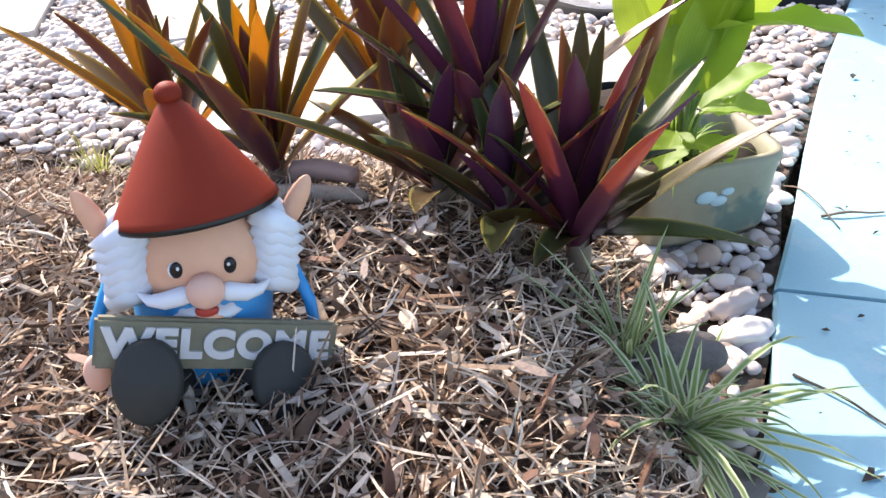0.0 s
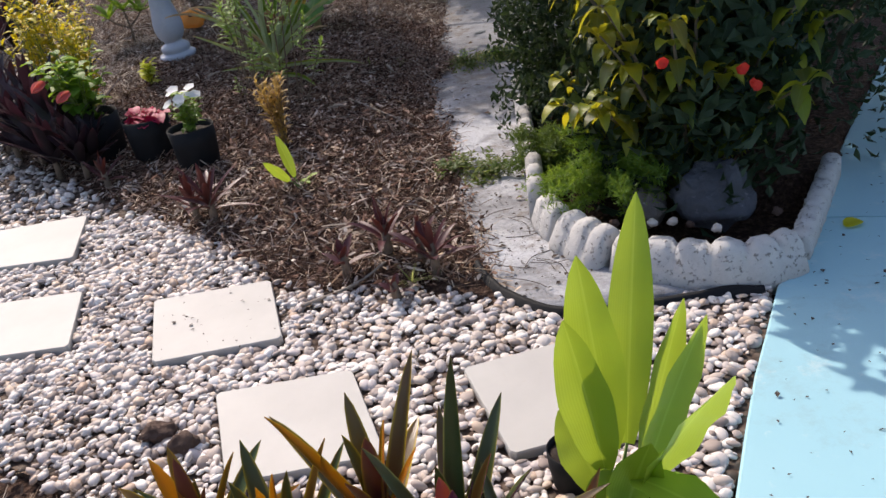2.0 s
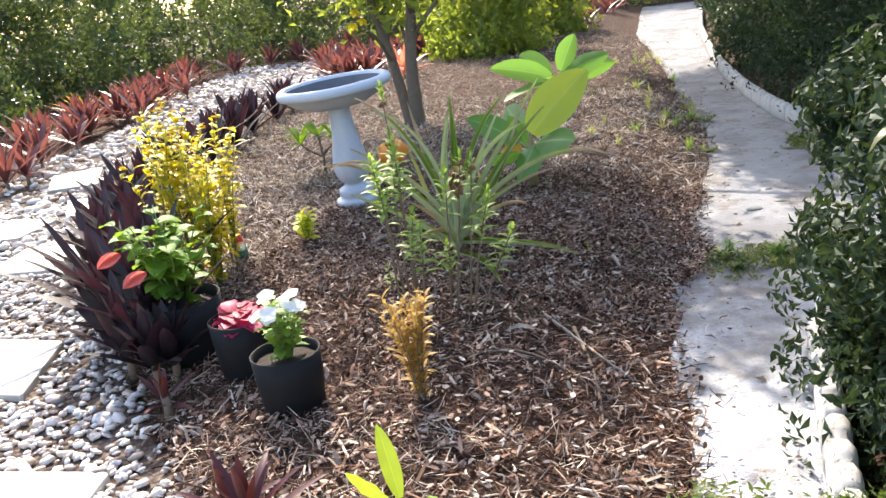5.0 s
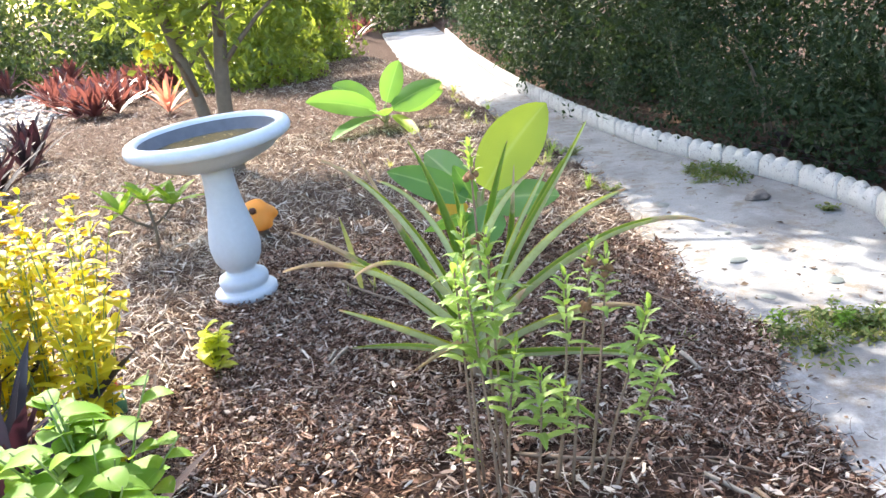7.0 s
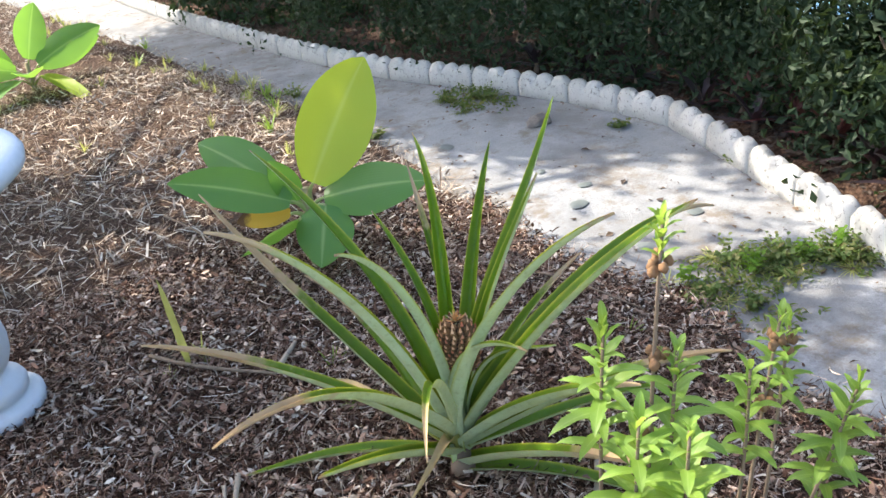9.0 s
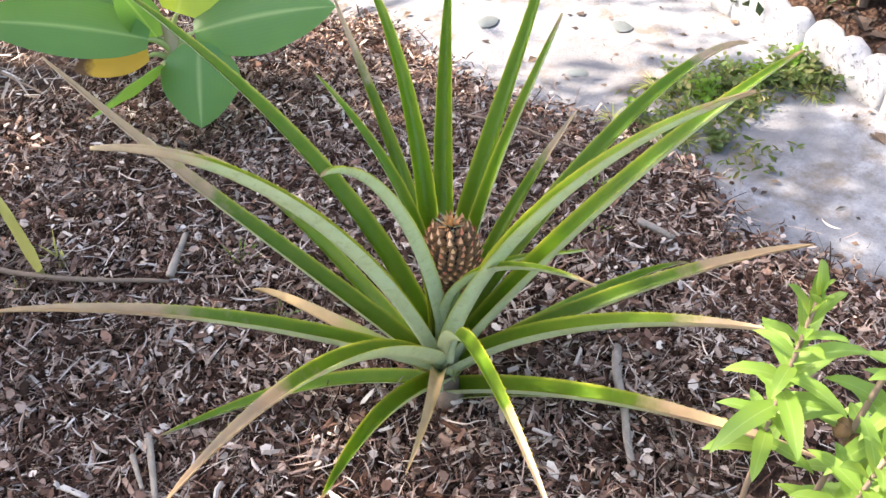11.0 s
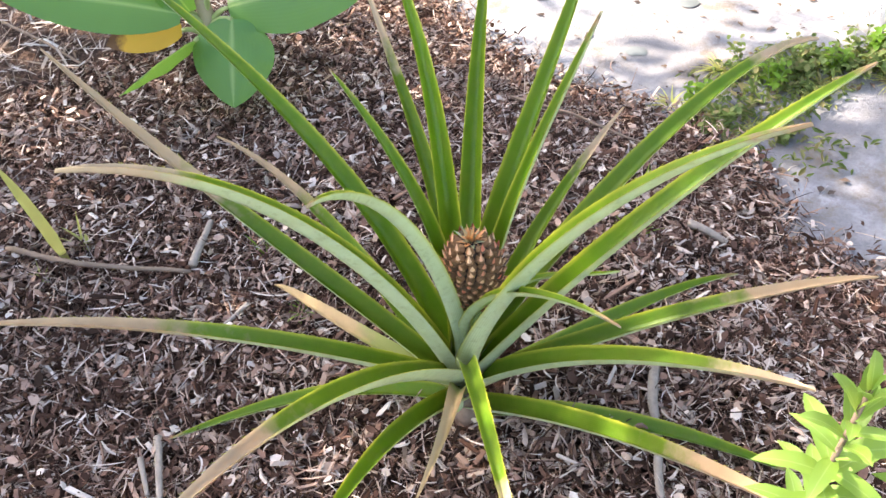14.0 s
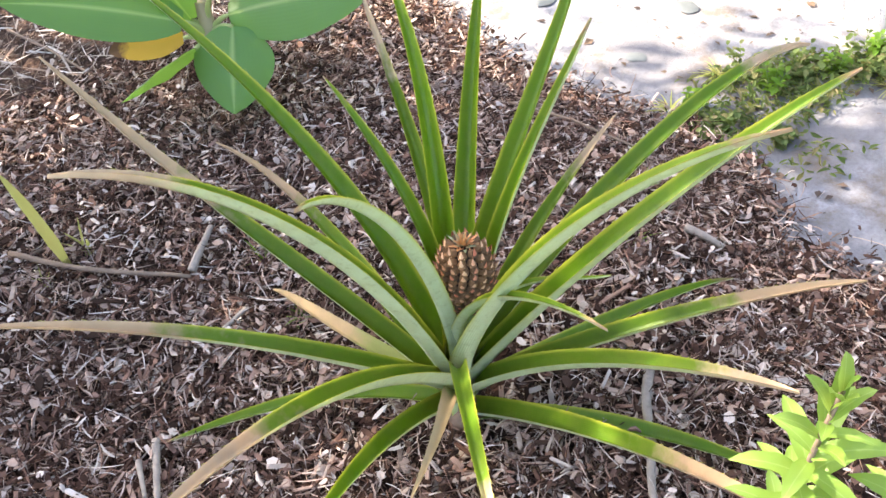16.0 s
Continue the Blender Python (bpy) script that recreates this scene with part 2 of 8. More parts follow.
GREENSTEM = plain("green_stem", (0.16, 0.24, 0.07), 0.6, 0.3, 30.0, 0.2)
DRY = plain("dry_seed_head", (0.20, 0.11, 0.055), 0.9, 0.4, 70.0, 0.6)
POTTING = plain("potting_soil", (0.03, 0.02, 0.015), 0.95, 0.4, 60.0, 0.8)
SPECK = plain("dead_leaf_crumb", (0.07, 0.05, 0.04), 0.9, 0.4, 60.0, 0.3)

RHO_TOP = leaf_mat("rhoeo_leaf_green", [(0.0, (0.022, 0.055, 0.015)), (0.5, (0.045, 0.075, 0.017)), (0.8, (0.10, 0.07, 0.02)), (1.0, (0.11, 0.03, 0.03))], (0.98, 0.66, 0.05), (0.14, 0.62), 0.28,
                   edge=(0.36, 0.54, (0.60, 0.42, 0.03)), base=(0.4, (0.11, 0.02, 0.05)))
RHO_UNDER = leaf_mat("rhoeo_leaf_bronze", [(0.0, (0.06, 0.012, 0.035)), (0.5, (0.11, 0.022, 0.035)), (1.0, (0.24, 0.08, 0.025))], (1.0, 0.52, 0.14), (0.14, 0.60), 0.30, edge=(0.40, 0.54, (0.45, 0.24, 0.02)))
RHO_TOP2 = leaf_mat("rhoeo_leaf_deep_green", [(0.0, (0.028, 0.062, 0.022)), (0.5, (0.058, 0.075, 0.026)), (1.0, (0.13, 0.05, 0.035))], (0.85, 0.52, 0.09), (0.12, 0.55), 0.26, edge=(0.43, 0.53, (0.40, 0.34, 0.08)), base=(0.3, (0.10, 0.02, 0.06)))
RHO_UNDER2 = leaf_mat("rhoeo_leaf_violet", [(0.0, (0.045, 0.012, 0.036)), (0.5, (0.085, 0.017, 0.058)), (1.0, (0.14, 0.045, 0.05))], (0.70, 0.20, 0.24), (0.10, 0.40), 0.26)
RHO_RED = leaf_mat("rhoeo_leaf_red", [(0.0, (0.035, 0.016, 0.024)), (0.5, (0.075, 0.024, 0.032)), (1.0, (0.15, 0.055, 0.038))], (0.50, 0.16, 0.12), 0.24, 0.4, islands=True)
RHO_DARK = leaf_mat("rhoeo_leaf_dark", [(0.0, (0.012, 0.012, 0.012)), (0.6, (0.024, 0.016, 0.021)), (1.0, (0.050, 0.020, 0.027))], (0.16, 0.045, 0.075), 0.08, 0.5, islands=True)
LIME = leaf_mat("lime_broad_leaf", [(0.0, (0.10, 0.21, 0.02)), (1.0, (0.23, 0.35, 0.035))], (0.50, 0.62, 0.05), 0.42, 0.45, (0.42, 0.55, 0.12), 0.5)
BANANA = leaf_mat("banana_leaf", [(0.0, (0.055, 0.165, 0.045)), (1.0, (0.095, 0.24, 0.055))], (0.35, 0.68, 0.08), 0.38, 0.36, (0.34, 0.46, 0.16), 0.8, spec=0.4, patch=(9.0, 0.6))
BANANA_NEW = leaf_mat("young_banana_leaf", [(0.0, (0.30, 0.42, 0.05)), (1.0, (0.38, 0.50, 0.06))], (0.70, 0.80, 0.06), 0.5, 0.4, (0.5, 0.6, 0.2), 0.6)
BANANA_DRY = leaf_mat("yellowed_banana_leaf", [(0.0, (0.50, 0.30, 0.03)), (1.0, (0.60, 0.40, 0.05))], (0.8, 0.5, 0.05), 0.4, 0.6, dry=(0.72, (0.16, 0.08, 0.03)))
PINE_TOP = leaf_mat("pineapple_leaf_upper", [(0.0, (0.050, 0.138, 0.004)), (1.0, (0.090, 0.20, 0.007))], (0.50, 0.65, 0.03), 0.38, 0.36, edge=(0.42, 0.53, (0.46, 0.46, 0.05)), dry=(0.93, (0.50, 0.34, 0.18)), mottle=0.24)
PINE_UNDER = leaf_mat("pineapple_leaf_lower", [(0.0, (0.50, 0.60, 0.35)), (1.0, (0.62, 0.73, 0.46))], (0.45, 0.60, 0.12), 0.22, 0.5, edge=(0.44, 0.53, (0.45, 0.50, 0.16)), dry=(0.95, (0.60, 0.46, 0.30)), mottle=0.22)
PINE_TOP_DRY = leaf_mat("pineapple_leaf_upper_dry_tip", [(0.0, (0.054, 0.140, 0.005)), (1.0, (0.096, 0.205, 0.009))], (0.50, 0.60, 0.05), 0.38, 0.45, edge=(0.44, 0.53, (0.46, 0.46, 0.05)), dry=(0.74, (0.70, 0.54, 0.34)), mottle=0.24)
PINE_UNDER_DRY = leaf_mat("pineapple_leaf_lower_dry_tip", [(0.0, (0.50, 0.60, 0.35)), (1.0, (0.62, 0.73, 0.46))], (0.5, 0.55, 0.15), 0.22, 0.55, dry=(0.74, (0.76, 0.62, 0.43)), mottle=0.22)
PINE_TOP_HALF = leaf_mat("pineapple_leaf_upper_half_dry", [(0.0, (0.054, 0.140, 0.005)), (1.0, (0.096, 0.205, 0.009))], (0.50, 0.60, 0.05), 0.38, 0.45, edge=(0.44, 0.53, (0.46, 0.46, 0.05)), dry=(0.58, (0.66, 0.48, 0.28)), mottle=0.24)
PINE_UNDER_HALF = leaf_mat("pineapple_leaf_lower_half_dry", [(0.0, (0.50, 0.60, 0.35)), (1.0, (0.62, 0.73, 0.46))], (0.5, 0.55, 0.15), 0.22, 0.55, dry=(0.58, (0.70, 0.55, 0.36)), mottle=0.22)
PINE_TOP_DEAD = leaf_mat("pineapple_leaf_dead", [(0.0, (0.30, 0.33, 0.10)), (1.0, (0.36, 0.40, 0.12))], (0.6, 0.5, 0.2), 0.3, 0.6, dry=(0.30, (0.68, 0.50, 0.26)))
SPIDER = leaf_mat("cream_striped_grass_blade", [(0.0, (0.11, 0.19, 0.055)), (1.0, (0.20, 0.28, 0.09))], (0.5, 0.6, 0.2), 0.35, 0.45, edge=(0.22, 0.34, (0.60, 0.62, 0.40)))
GRASS = leaf_mat("yellow_green_grass_blade", [(0.0, (0.24, 0.28, 0.07)), (1.0, (0.42, 0.42, 0.15))], (0.65, 0.65, 0.2), 0.35, 0.55, islands=True)
LEAFG = leaf_mat("fresh_green_leaf", [(0.0, (0.10, 0.21, 0.035)), (1.0, (0.24, 0.36, 0.06))], (0.5, 0.7, 0.08), 0.4, 0.42, (0.35, 0.45, 0.15), 0.4, islands=True)
LEAFHIB = leaf_mat("hibiscus_leaf", [(0.0, (0.06, 0.15, 0.022)), (0.7, (0.12, 0.24, 0.03)), (1.0, (0.24, 0.36, 0.045))], (0.45, 0.65, 0.05), 0.38, 0.5, (0.25, 0.36, 0.10), 0.4, spec=0.2, islands=True)
WEED = leaf_mat("dull_weed_leaf", [(0.0, (0.04, 0.08, 0.022)), (0.55, (0.085, 0.13, 0.035)), (0.8, (0.20, 0.17, 0.08)), (1.0, (0.30, 0.22, 0.12))], (0.35, 0.45, 0.08), 0.28, 0.55, spec=0.25, islands=True)
# darker counterpart of LEAFBACK: the far bushes' shade put into the leaf colour
LEAFSHADE = leaf_mat("shaded_green_leaf", [(0.0, (0.014, 0.034, 0.014)), (0.6, (0.034, 0.066, 0.022)), (1.0, (0.14, 0.18, 0.07))], (0.32, 0.42, 0.08), 0.2, 0.42, islands=True)
LEAFLANT = leaf_mat("pale_green_leaf", [(0.0, (0.10, 0.20, 0.035)), (1.0, (0.21, 0.33, 0.06))], (0.55, 0.75, 0.12), 0.38, 0.45, (0.40, 0.50, 0.20), 0.5, islands=True)
LEAFY = leaf_mat("yellow_leaf", [(0.0, (0.22, 0.28, 0.03)), (0.35, (0.46, 0.42, 0.02)), (0.65, (0.60, 0.52, 0.022)), (0.8, (0.52, 0.46, 0.02)), (1.0, (0.15, 0.23, 0.03))], (0.85, 0.66, 0.03), 0.42, 0.5, islands=True)
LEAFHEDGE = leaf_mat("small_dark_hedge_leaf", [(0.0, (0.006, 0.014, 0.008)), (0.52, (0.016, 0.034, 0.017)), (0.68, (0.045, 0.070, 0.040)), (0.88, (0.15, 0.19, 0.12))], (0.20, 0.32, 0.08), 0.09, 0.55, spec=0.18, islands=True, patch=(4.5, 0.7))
# yellow stops stand in for sun shining through the outer leaves
LEAFSHRUB = leaf_mat("broad_shrub_leaf", [(0.0, (0.010, 0.026, 0.009)), (0.58, (0.022, 0.055, 0.013)), (0.74, (0.11, 0.17, 0.018)), (0.88, (0.32, 0.30, 0.02)), (0.98, (0.58, 0.38, 0.02))], (0.85, 0.75, 0.03), 0.42, 0.42, (0.2, 0.28, 0.08), 0.4, islands=True)
LEAFFERN = leaf_mat("asparagus_fern_needle", [(0.0, (0.05, 0.12, 0.016)), (1.0, (0.14, 0.25, 0.03))], (0.5, 0.7, 0.06), 0.32, 0.5, islands=True)
# copy of LEAFFERN with shade put into the needle colour
FERNSHADE = leaf_mat("shaded_fern_needle", [(0.0, (0.025, 0.060, 0.014)), (1.0, (0.070, 0.125, 0.026))], (0.35, 0.5, 0.06), 0.25, 0.55, islands=True)
LEAFTREE = leaf_mat("tree_leaf", [(0.0, (0.05, 0.10, 0.022)), (0.7, (0.11, 0.17, 0.035)), (1.0, (0.30, 0.32, 0.06))], (0.6, 0.7, 0.08), 0.4, 0.45, islands=True)
LEAFBACK = leaf_mat("background_leaf", [(0.0, (0.03, 0.06, 0.022)), (0.6, (0.075, 0.125, 0.04)), (1.0, (0.26, 0.30, 0.11))], (0.45, 0.55, 0.12), 0.32, 0.45, islands=True)
COLEUS = leaf_mat("crimson_leaf", [(0.0, (0.32, 0.015, 0.06)), (1.0, (0.50, 0.03, 0.11))], (0.8, 0.06, 0.15), 0.35, 0.5, (0.6, 0.12, 0.2), 0.5, islands=True)
WHITEPETAL = leaf_mat("white_petal", [(0.0, (0.75, 0.75, 0.74)), (1.0, (0.85, 0.85, 0.83))], (0.9, 0.9, 0.85), 0.35, 0.55, islands=True)
CORAL = leaf_mat("coral_petal", [(0.0, (0.60, 0.11, 0.11)), (1.0, (0.72, 0.19, 0.16))], (0.9, 0.3, 0.2), 0.35, 0.5, islands=True)
REDPETAL = leaf_mat("scarlet_petal", [(0.0, (0.60, 0.02, 0.012)), (1.0, (0.75, 0.05, 0.02))], (0.9, 0.06, 0.03), 0.35, 0.5, islands=True)
YELLOWPETAL = leaf_mat("bright_yellow_petal", [(0.0, (0.72, 0.48, 0.015)), (1.0, (0.80, 0.60, 0.03))], (0.9, 0.7, 0.05), 0.3, 0.5, islands=True)
ORANGE = leaf_mat("orange_petal", [(0.0, (0.75, 0.28, 0.04)), (1.0, (0.85, 0.36, 0.06))], (0.9, 0.4, 0.06), 0.3, 0.5, islands=True)
PINKLEAF = leaf_mat("salmon_bromeliad_leaf", [(0.0, (0.60, 0.20, 0.13)), (1.0, (0.72, 0.30, 0.20))], (0.9, 0.35, 0.2), 0.35, 0.45, islands=True)
ORANGELEAF = leaf_mat("orange_yellow_bromeliad_leaf", [(0.0, (0.60, 0.34, 0.03)), (1.0, (0.72, 0.42, 0.04))], (0.9, 0.5, 0.05), 0.35, 0.45, islands=True)
DRYFERN = leaf_mat("dry_golden_frond", [(0.0, (0.30, 0.19, 0.05)), (1.0, (0.48, 0.32, 0.09))], (0.7, 0.45, 0.1), 0.35, 0.6, islands=True)


# ---------------------------------------------------------------- geometry helpers
class Build:
    """Collects faces with a material slot and a UV, then becomes one mesh."""

    def __init__(self):
        self.v, self.f, self.m, self.uv = [], [], [], []

    def face(self, idx, mat=0, uvs=None):
        self.f.append(tuple(idx))
        self.m.append(mat)
        self.uv.append(uvs or [(0.5, 0.5)] * len(idx))

    def ring_grid(self, rings, mat=0, closed=True, cap=(False, False)):
        base = len(self.v)
        k = len(rings[0])
        for r in rings:
            self.v.extend(tuple(p) for p in r)
        n = len(rings)
        for i in range(n - 1):
            for j in range(k if closed else k - 1):
                a, b = base + i * k + j, base + i * k + (j + 1) % k
                self.face((a, b, b + k, a + k), mat, [(j / k, i / n), ((j + 1) / k, i / n), ((j + 1) / k, (i + 1) / n), (j / k, (i + 1) / n)])
        if cap[0]:
            self.face([base + j for j in range(k)][::-1], mat)
        if cap[1]:
            self.face([base + (n - 1) * k + j for j in range(k)], mat)

    def lathe(self, profile, seg=24, m=Matrix(), mat=0, squash=1.0, cap=(False, False)):
        rings = [[m @ Vector((r * math.cos(2 * math.pi * j / seg), squash * r * math.sin(2 * math.pi * j / seg), z)) for j in range(seg)] for r, z in profile]
        self.ring_grid(rings, mat, True, cap)

    def ball(self, c, r, m=Matrix(), mat=0, seg=16, rings=10, lump=0.0, freq=3.0, seed=0.0):
        r = Vector(r) if hasattr(r, "__len__") else Vector((r, r, r))
        rows = []
        for i in range(rings + 1):
            a = math.pi * i / rings
            row = []
            for j in range(seg):
                b = 2 * math.pi * j / seg
                d = Vector((math.sin(a) * math.cos(b), math.sin(a) * math.sin(b), -math.cos(a)))
                k = 1 + (lump * noise.noise(d * freq + Vector((seed, seed * 2.1, 0))) if lump else 0)
                row.append(m @ (Vector(c) + Vector((d.x * r.x, d.y * r.y, d.z * r.z)) * k))
            rows.append(row)
        self.ring_grid(rows, mat)

    def tube(self, pts, radii, mat=0, seg=8, cap=True):
        pts = [Vector(p) for p in pts]
        if not hasattr(radii, "__len__"):
            radii = [radii] * len(pts)
        rings = []
        side = None
        for i, p in enumerate(pts):
            d = (pts[min(i + 1, len(pts) - 1)] - pts[max(i - 1, 0)]).normalized()
            if side is None:
                side = d.orthogonal().normalized()
            side = (side - d * side.dot(d)).normalized()
            up = d.cross(side)
            rings.append([p + (side * math.cos(2 * math.pi * j / seg) + up * math.sin(2 * math.pi * j / seg)) * radii[i] for j in range(seg)])
        self.ring_grid(rings, mat, True, (cap, cap))

    def box(self, lo, hi, m=Matrix(), mat=0, bevel=0.0):
        bm = bmesh.new()
        bmesh.ops.create_cube(bm, size=1.0)
        for v in bm.verts:
            v.co = Vector([lo[i] + (v.co[i] + 0.5) * (hi[i] - lo[i]) for i in range(3)])
        if bevel:
            bmesh.ops.bevel(bm, geom=bm.edges[:], offset=bevel, segments=2, affect="EDGES")
        base = len(self.v)
        bm.verts.index_update()
        self.v.extend(tuple(m @ v.co) for v in bm.verts)
        for f in bm.faces:
            self.face([base + v.index for v in f.verts], mat)
        bm.free()

    def blade(self, pts, width, up=None, fold=0.25, cross=4, mat=0, under=None, thick=0.0, shape=None, ripple=0.0, side_hint=None):
        """A leaf blade along pts. shape: half widths along it, 0 to 1. under: the slot of a lower skin thick metres below."""
        pts = [Vector(p) for p in pts]
        n = len(pts)
        top, low = [], []
        for i, p in enumerate(pts):
            t = i / (n - 1)
            d = (pts[min(i + 1, n - 1)] - pts[max(i - 1, 0)]).normalized()
            u = Vector(up) if up is not None else Vector((0, 0, 1))
            s = Vector(side_hint) if side_hint is not None else d.cross(u)
            s = s - d * s.dot(d)
            if s.length < 1e-4:
                s = d.orthogonal()
            s.normalize()
            nor = s.cross(d).normalized()
            w = width * (shape(t) if shape else 1 - t)
            row_t, row_l = [], []
            for j in range(cross + 1):
                q = 2 * j / cross - 1
                lift = fold * w * (abs(q) ** 1.4) + ripple * w * math.sin(t * 17 + (3 if q > 0 else 0)) * abs(q)
                co = p + s * (q * w) + nor * lift
                row_t.append(co)
                row_l.append(co - nor * thick * (1 - 0.8 * abs(q)))
            top.append(row_t)
            low.append(row_l)
        for rows, slot, flip in ((top, mat, False), (low, under, True)):
            if slot is None:
                continue
            base = len(self.v)
            for r in rows:
                self.v.extend(tuple(c) for c in r)
            k = cross + 1
            for i in range(n - 1):
                for j in range(cross):
                    a = base + i * k + j
                    idx = [a, a + 1, a + 1 + k, a + k]
                    uvs = [(j / cross, i / (n - 1)), ((j + 1) / cross, i / (n - 1)), ((j + 1) / cross, (i + 1) / (n - 1)), (j / cross, (i + 1) / (n - 1))]
                    if flip:
                        idx.reverse(), uvs.reverse()
                    self.face(idx, slot, uvs)

    def mesh(self, name, mats, smooth=True):
        me = bpy.data.meshes.new(name)
        me.from_pydata(self.v, [], self.f)
        for m in mats:
            me.materials.append(m)
        me.polygons.foreach_set("material_index", self.m)
        lay = me.uv_layers.new(name="uv")
        lay.data.foreach_set("uv", [c for face in self.uv for p in face for c in p])
        me.polygons.foreach_set("use_smooth", [smooth] * len(self.f))
        me.update()
        return me


def mats_of(m):
    return m if isinstance(m, (list, tuple)) else [m]


def part(name, build, material, parent, label="", smooth=True):
    ob = new(name, build.mesh(name, mats_of(material), smooth))
    ob.parent = parent
    return tagged(ob, label)


def thing(name, build, material, label, category, group="", kind="", at=None, smooth=True):
    ob = new(name, build.mesh(name, mats_of(material), smooth))
    if at is not None:
        ob.matrix_basis = at
    return tagged(ob, label, category, group, kind)


def holder(name, label, category, at, group=""):
    ob = new(name)
    ob.empty_display_size = 0.05
    ob.matrix_basis = at
    return tagged(ob, label, category, group)


def bezier(a, b, c, n):
    a, b, c = Vector(a), Vector(b), Vector(c)
    return [a * (1 - t) ** 2 + b * 2 * t * (1 - t) + c * t * t for t in [i / (n - 1) for i in range(n)]]


def spline(pts, n):
    """A smooth line through the points (Catmull-Rom)."""
    p = [Vector(q) for q in pts]
    p = [p[0] * 2 - p[1]] + p + [p[-1] * 2 - p[-2]]
    out = []
    segs = len(p) - 3
    for i in range(n):
        s = min(i / (n - 1) * segs, segs - 1e-6)
        k = int(s)
        t = s - k
        a, b, c, d = p[k:k + 4]
        out.append(0.5 * ((2 * b) + (c - a) * t + (2 * a - 5 * b + 4 * c - d) * t * t + (3 * b - a - 3 * c + d) * t ** 3))
    return out


def lance(t):
    return max(0.03, min(1, 0.45 + 2.4 * t) * (1 - t ** 2.6) ** 0.75)


def oval(t):
    return max(0.03, math.sin(math.pi * min(1, 0.04 + 0.96 * t) ** 0.85) ** 0.7)


def sword(t):
    return max(0.02, (1 - t) ** 0.62 * (0.85 + 0.15 * math.sin(3 * t)))


def stuff_mesh(name, verts, faces, mat, uv=None, smooth=False):
    """One mesh from numpy arrays: verts (n, 3) and faces (m, k)."""
    me = bpy.data.meshes.new(name)
    k = faces.shape[1]
    me.vertices.add(len(verts))
    me.vertices.foreach_set("co", np.ascontiguousarray(verts, dtype=np.float32).ravel())
    me.loops.add(faces.size)
    me.loops.foreach_set("vertex_index", np.ascontiguousarray(faces, dtype=np.int32).ravel())
    me.polygons.add(len(faces))
    me.polygons.foreach_set("loop_start", np.arange(0, faces.size, k, dtype=np.int32))
    me.polygons.foreach_set("loop_total", np.full(len(faces), k, dtype=np.int32))
    me.polygons.foreach_set("use_smooth", np.full(len(faces), smooth, dtype=bool))
    me.materials.append(mat)
    if uv is not None:
        lay = me.uv_layers.new(name="uv")
        lay.data.foreach_set("uv", np.ascontiguousarray(uv[faces.ravel()], dtype=np.float32).ravel())
    me.update(calc_edges=True)
    me.validate()
    return me


def scatter_copies(verts, faces, pos, rot, scale):
    """Copies of one small shape: rot (n, 3, 3), scale (n, 3)."""
    n, k = len(pos), len(verts)
    v = np.einsum("nij,nkj->nki", rot, verts[None] * scale[:, None, :]) + pos[:, None, :]
    f = faces[None] + (np.arange(n) * k)[:, None, None]
    return v.reshape(-1, 3), f.reshape(-1, faces.shape[1])


def rot_from(zdir, spin):
    """Rotation matrices whose z axis is zdir, spun about it."""
    z = zdir / np.linalg.norm(zdir, axis=1, keepdims=True)
    ref = np.where(np.abs(z[:, 2:3]) < 0.9, np.array([[0, 0, 1.0]]), np.array([[1.0, 0, 0]]))
    x = np.cross(ref, z)
    x /= np.linalg.norm(x, axis=1, keepdims=True)
    y = np.cross(z, x)
    c, s = np.cos(spin)[:, None], np.sin(spin)[:, None]
    return np.stack([x * c + y * s, y * c - x * s, z], axis=2)


# leaf of unit length along +y, its face to +z, folded along the rib
LEAF_V = np.array([(0, 0, 0), (-0.5, 0.35, 0.12), (0, 0.4, 0), (0.5, 0.35, 0.12), (-0.36, 0.72, 0.06), (0, 0.75, -0.03), (0.36, 0.72, 0.06), (0, 1, -0.10)], float)
LEAF_F = np.array([(0, 2, 1), (0, 3, 2), (1, 2, 4), (2, 5, 4), (2, 3, 5), (3, 6, 5), (4, 5, 7), (5, 6, 7)])
LEAF_UV = np.array([(0.5, 0), (0, 0.35), (0.5, 0.4), (1, 0.35), (0.1, 0.72), (0.5, 0.75), (0.9, 0.72), (0.5, 1)], float)


# the same with four faces, for leaves seen from further off
FAR_V = np.array([(0, 0, 0), (-0.5, 0.48, 0.12), (0, 0.5, 0), (0.5, 0.48, 0.12), (0, 1, -0.10)], float)
FAR_F = np.array([(0, 2, 1), (0, 3, 2), (1, 2, 4), (2, 3, 4)])
FAR_UV = np.array([(0.5, 0), (0, 0.48), (0.5, 0.5), (1, 0.48), (0.5, 1)], float)


def leaf_cloud(name, pos, face_dir, length, width, mat, rng, far=False):
    """Many small leaves as one mesh: face_dir is where each leaf's face looks."""
    n = len(pos)
    ln = length * rng.uniform(0.6, 1.25, n)
    sc = np.stack([ln * width, ln, ln], 1)
    rot = rot_from(face_dir, rng.uniform(0, 6.283, n))
    v, f = scatter_copies(FAR_V if far else LEAF_V, FAR_F if far else LEAF_F, pos, rot, sc)
    return stuff_mesh(name, v, f, mat, np.tile(FAR_UV if far else LEAF_UV, (n, 1)))


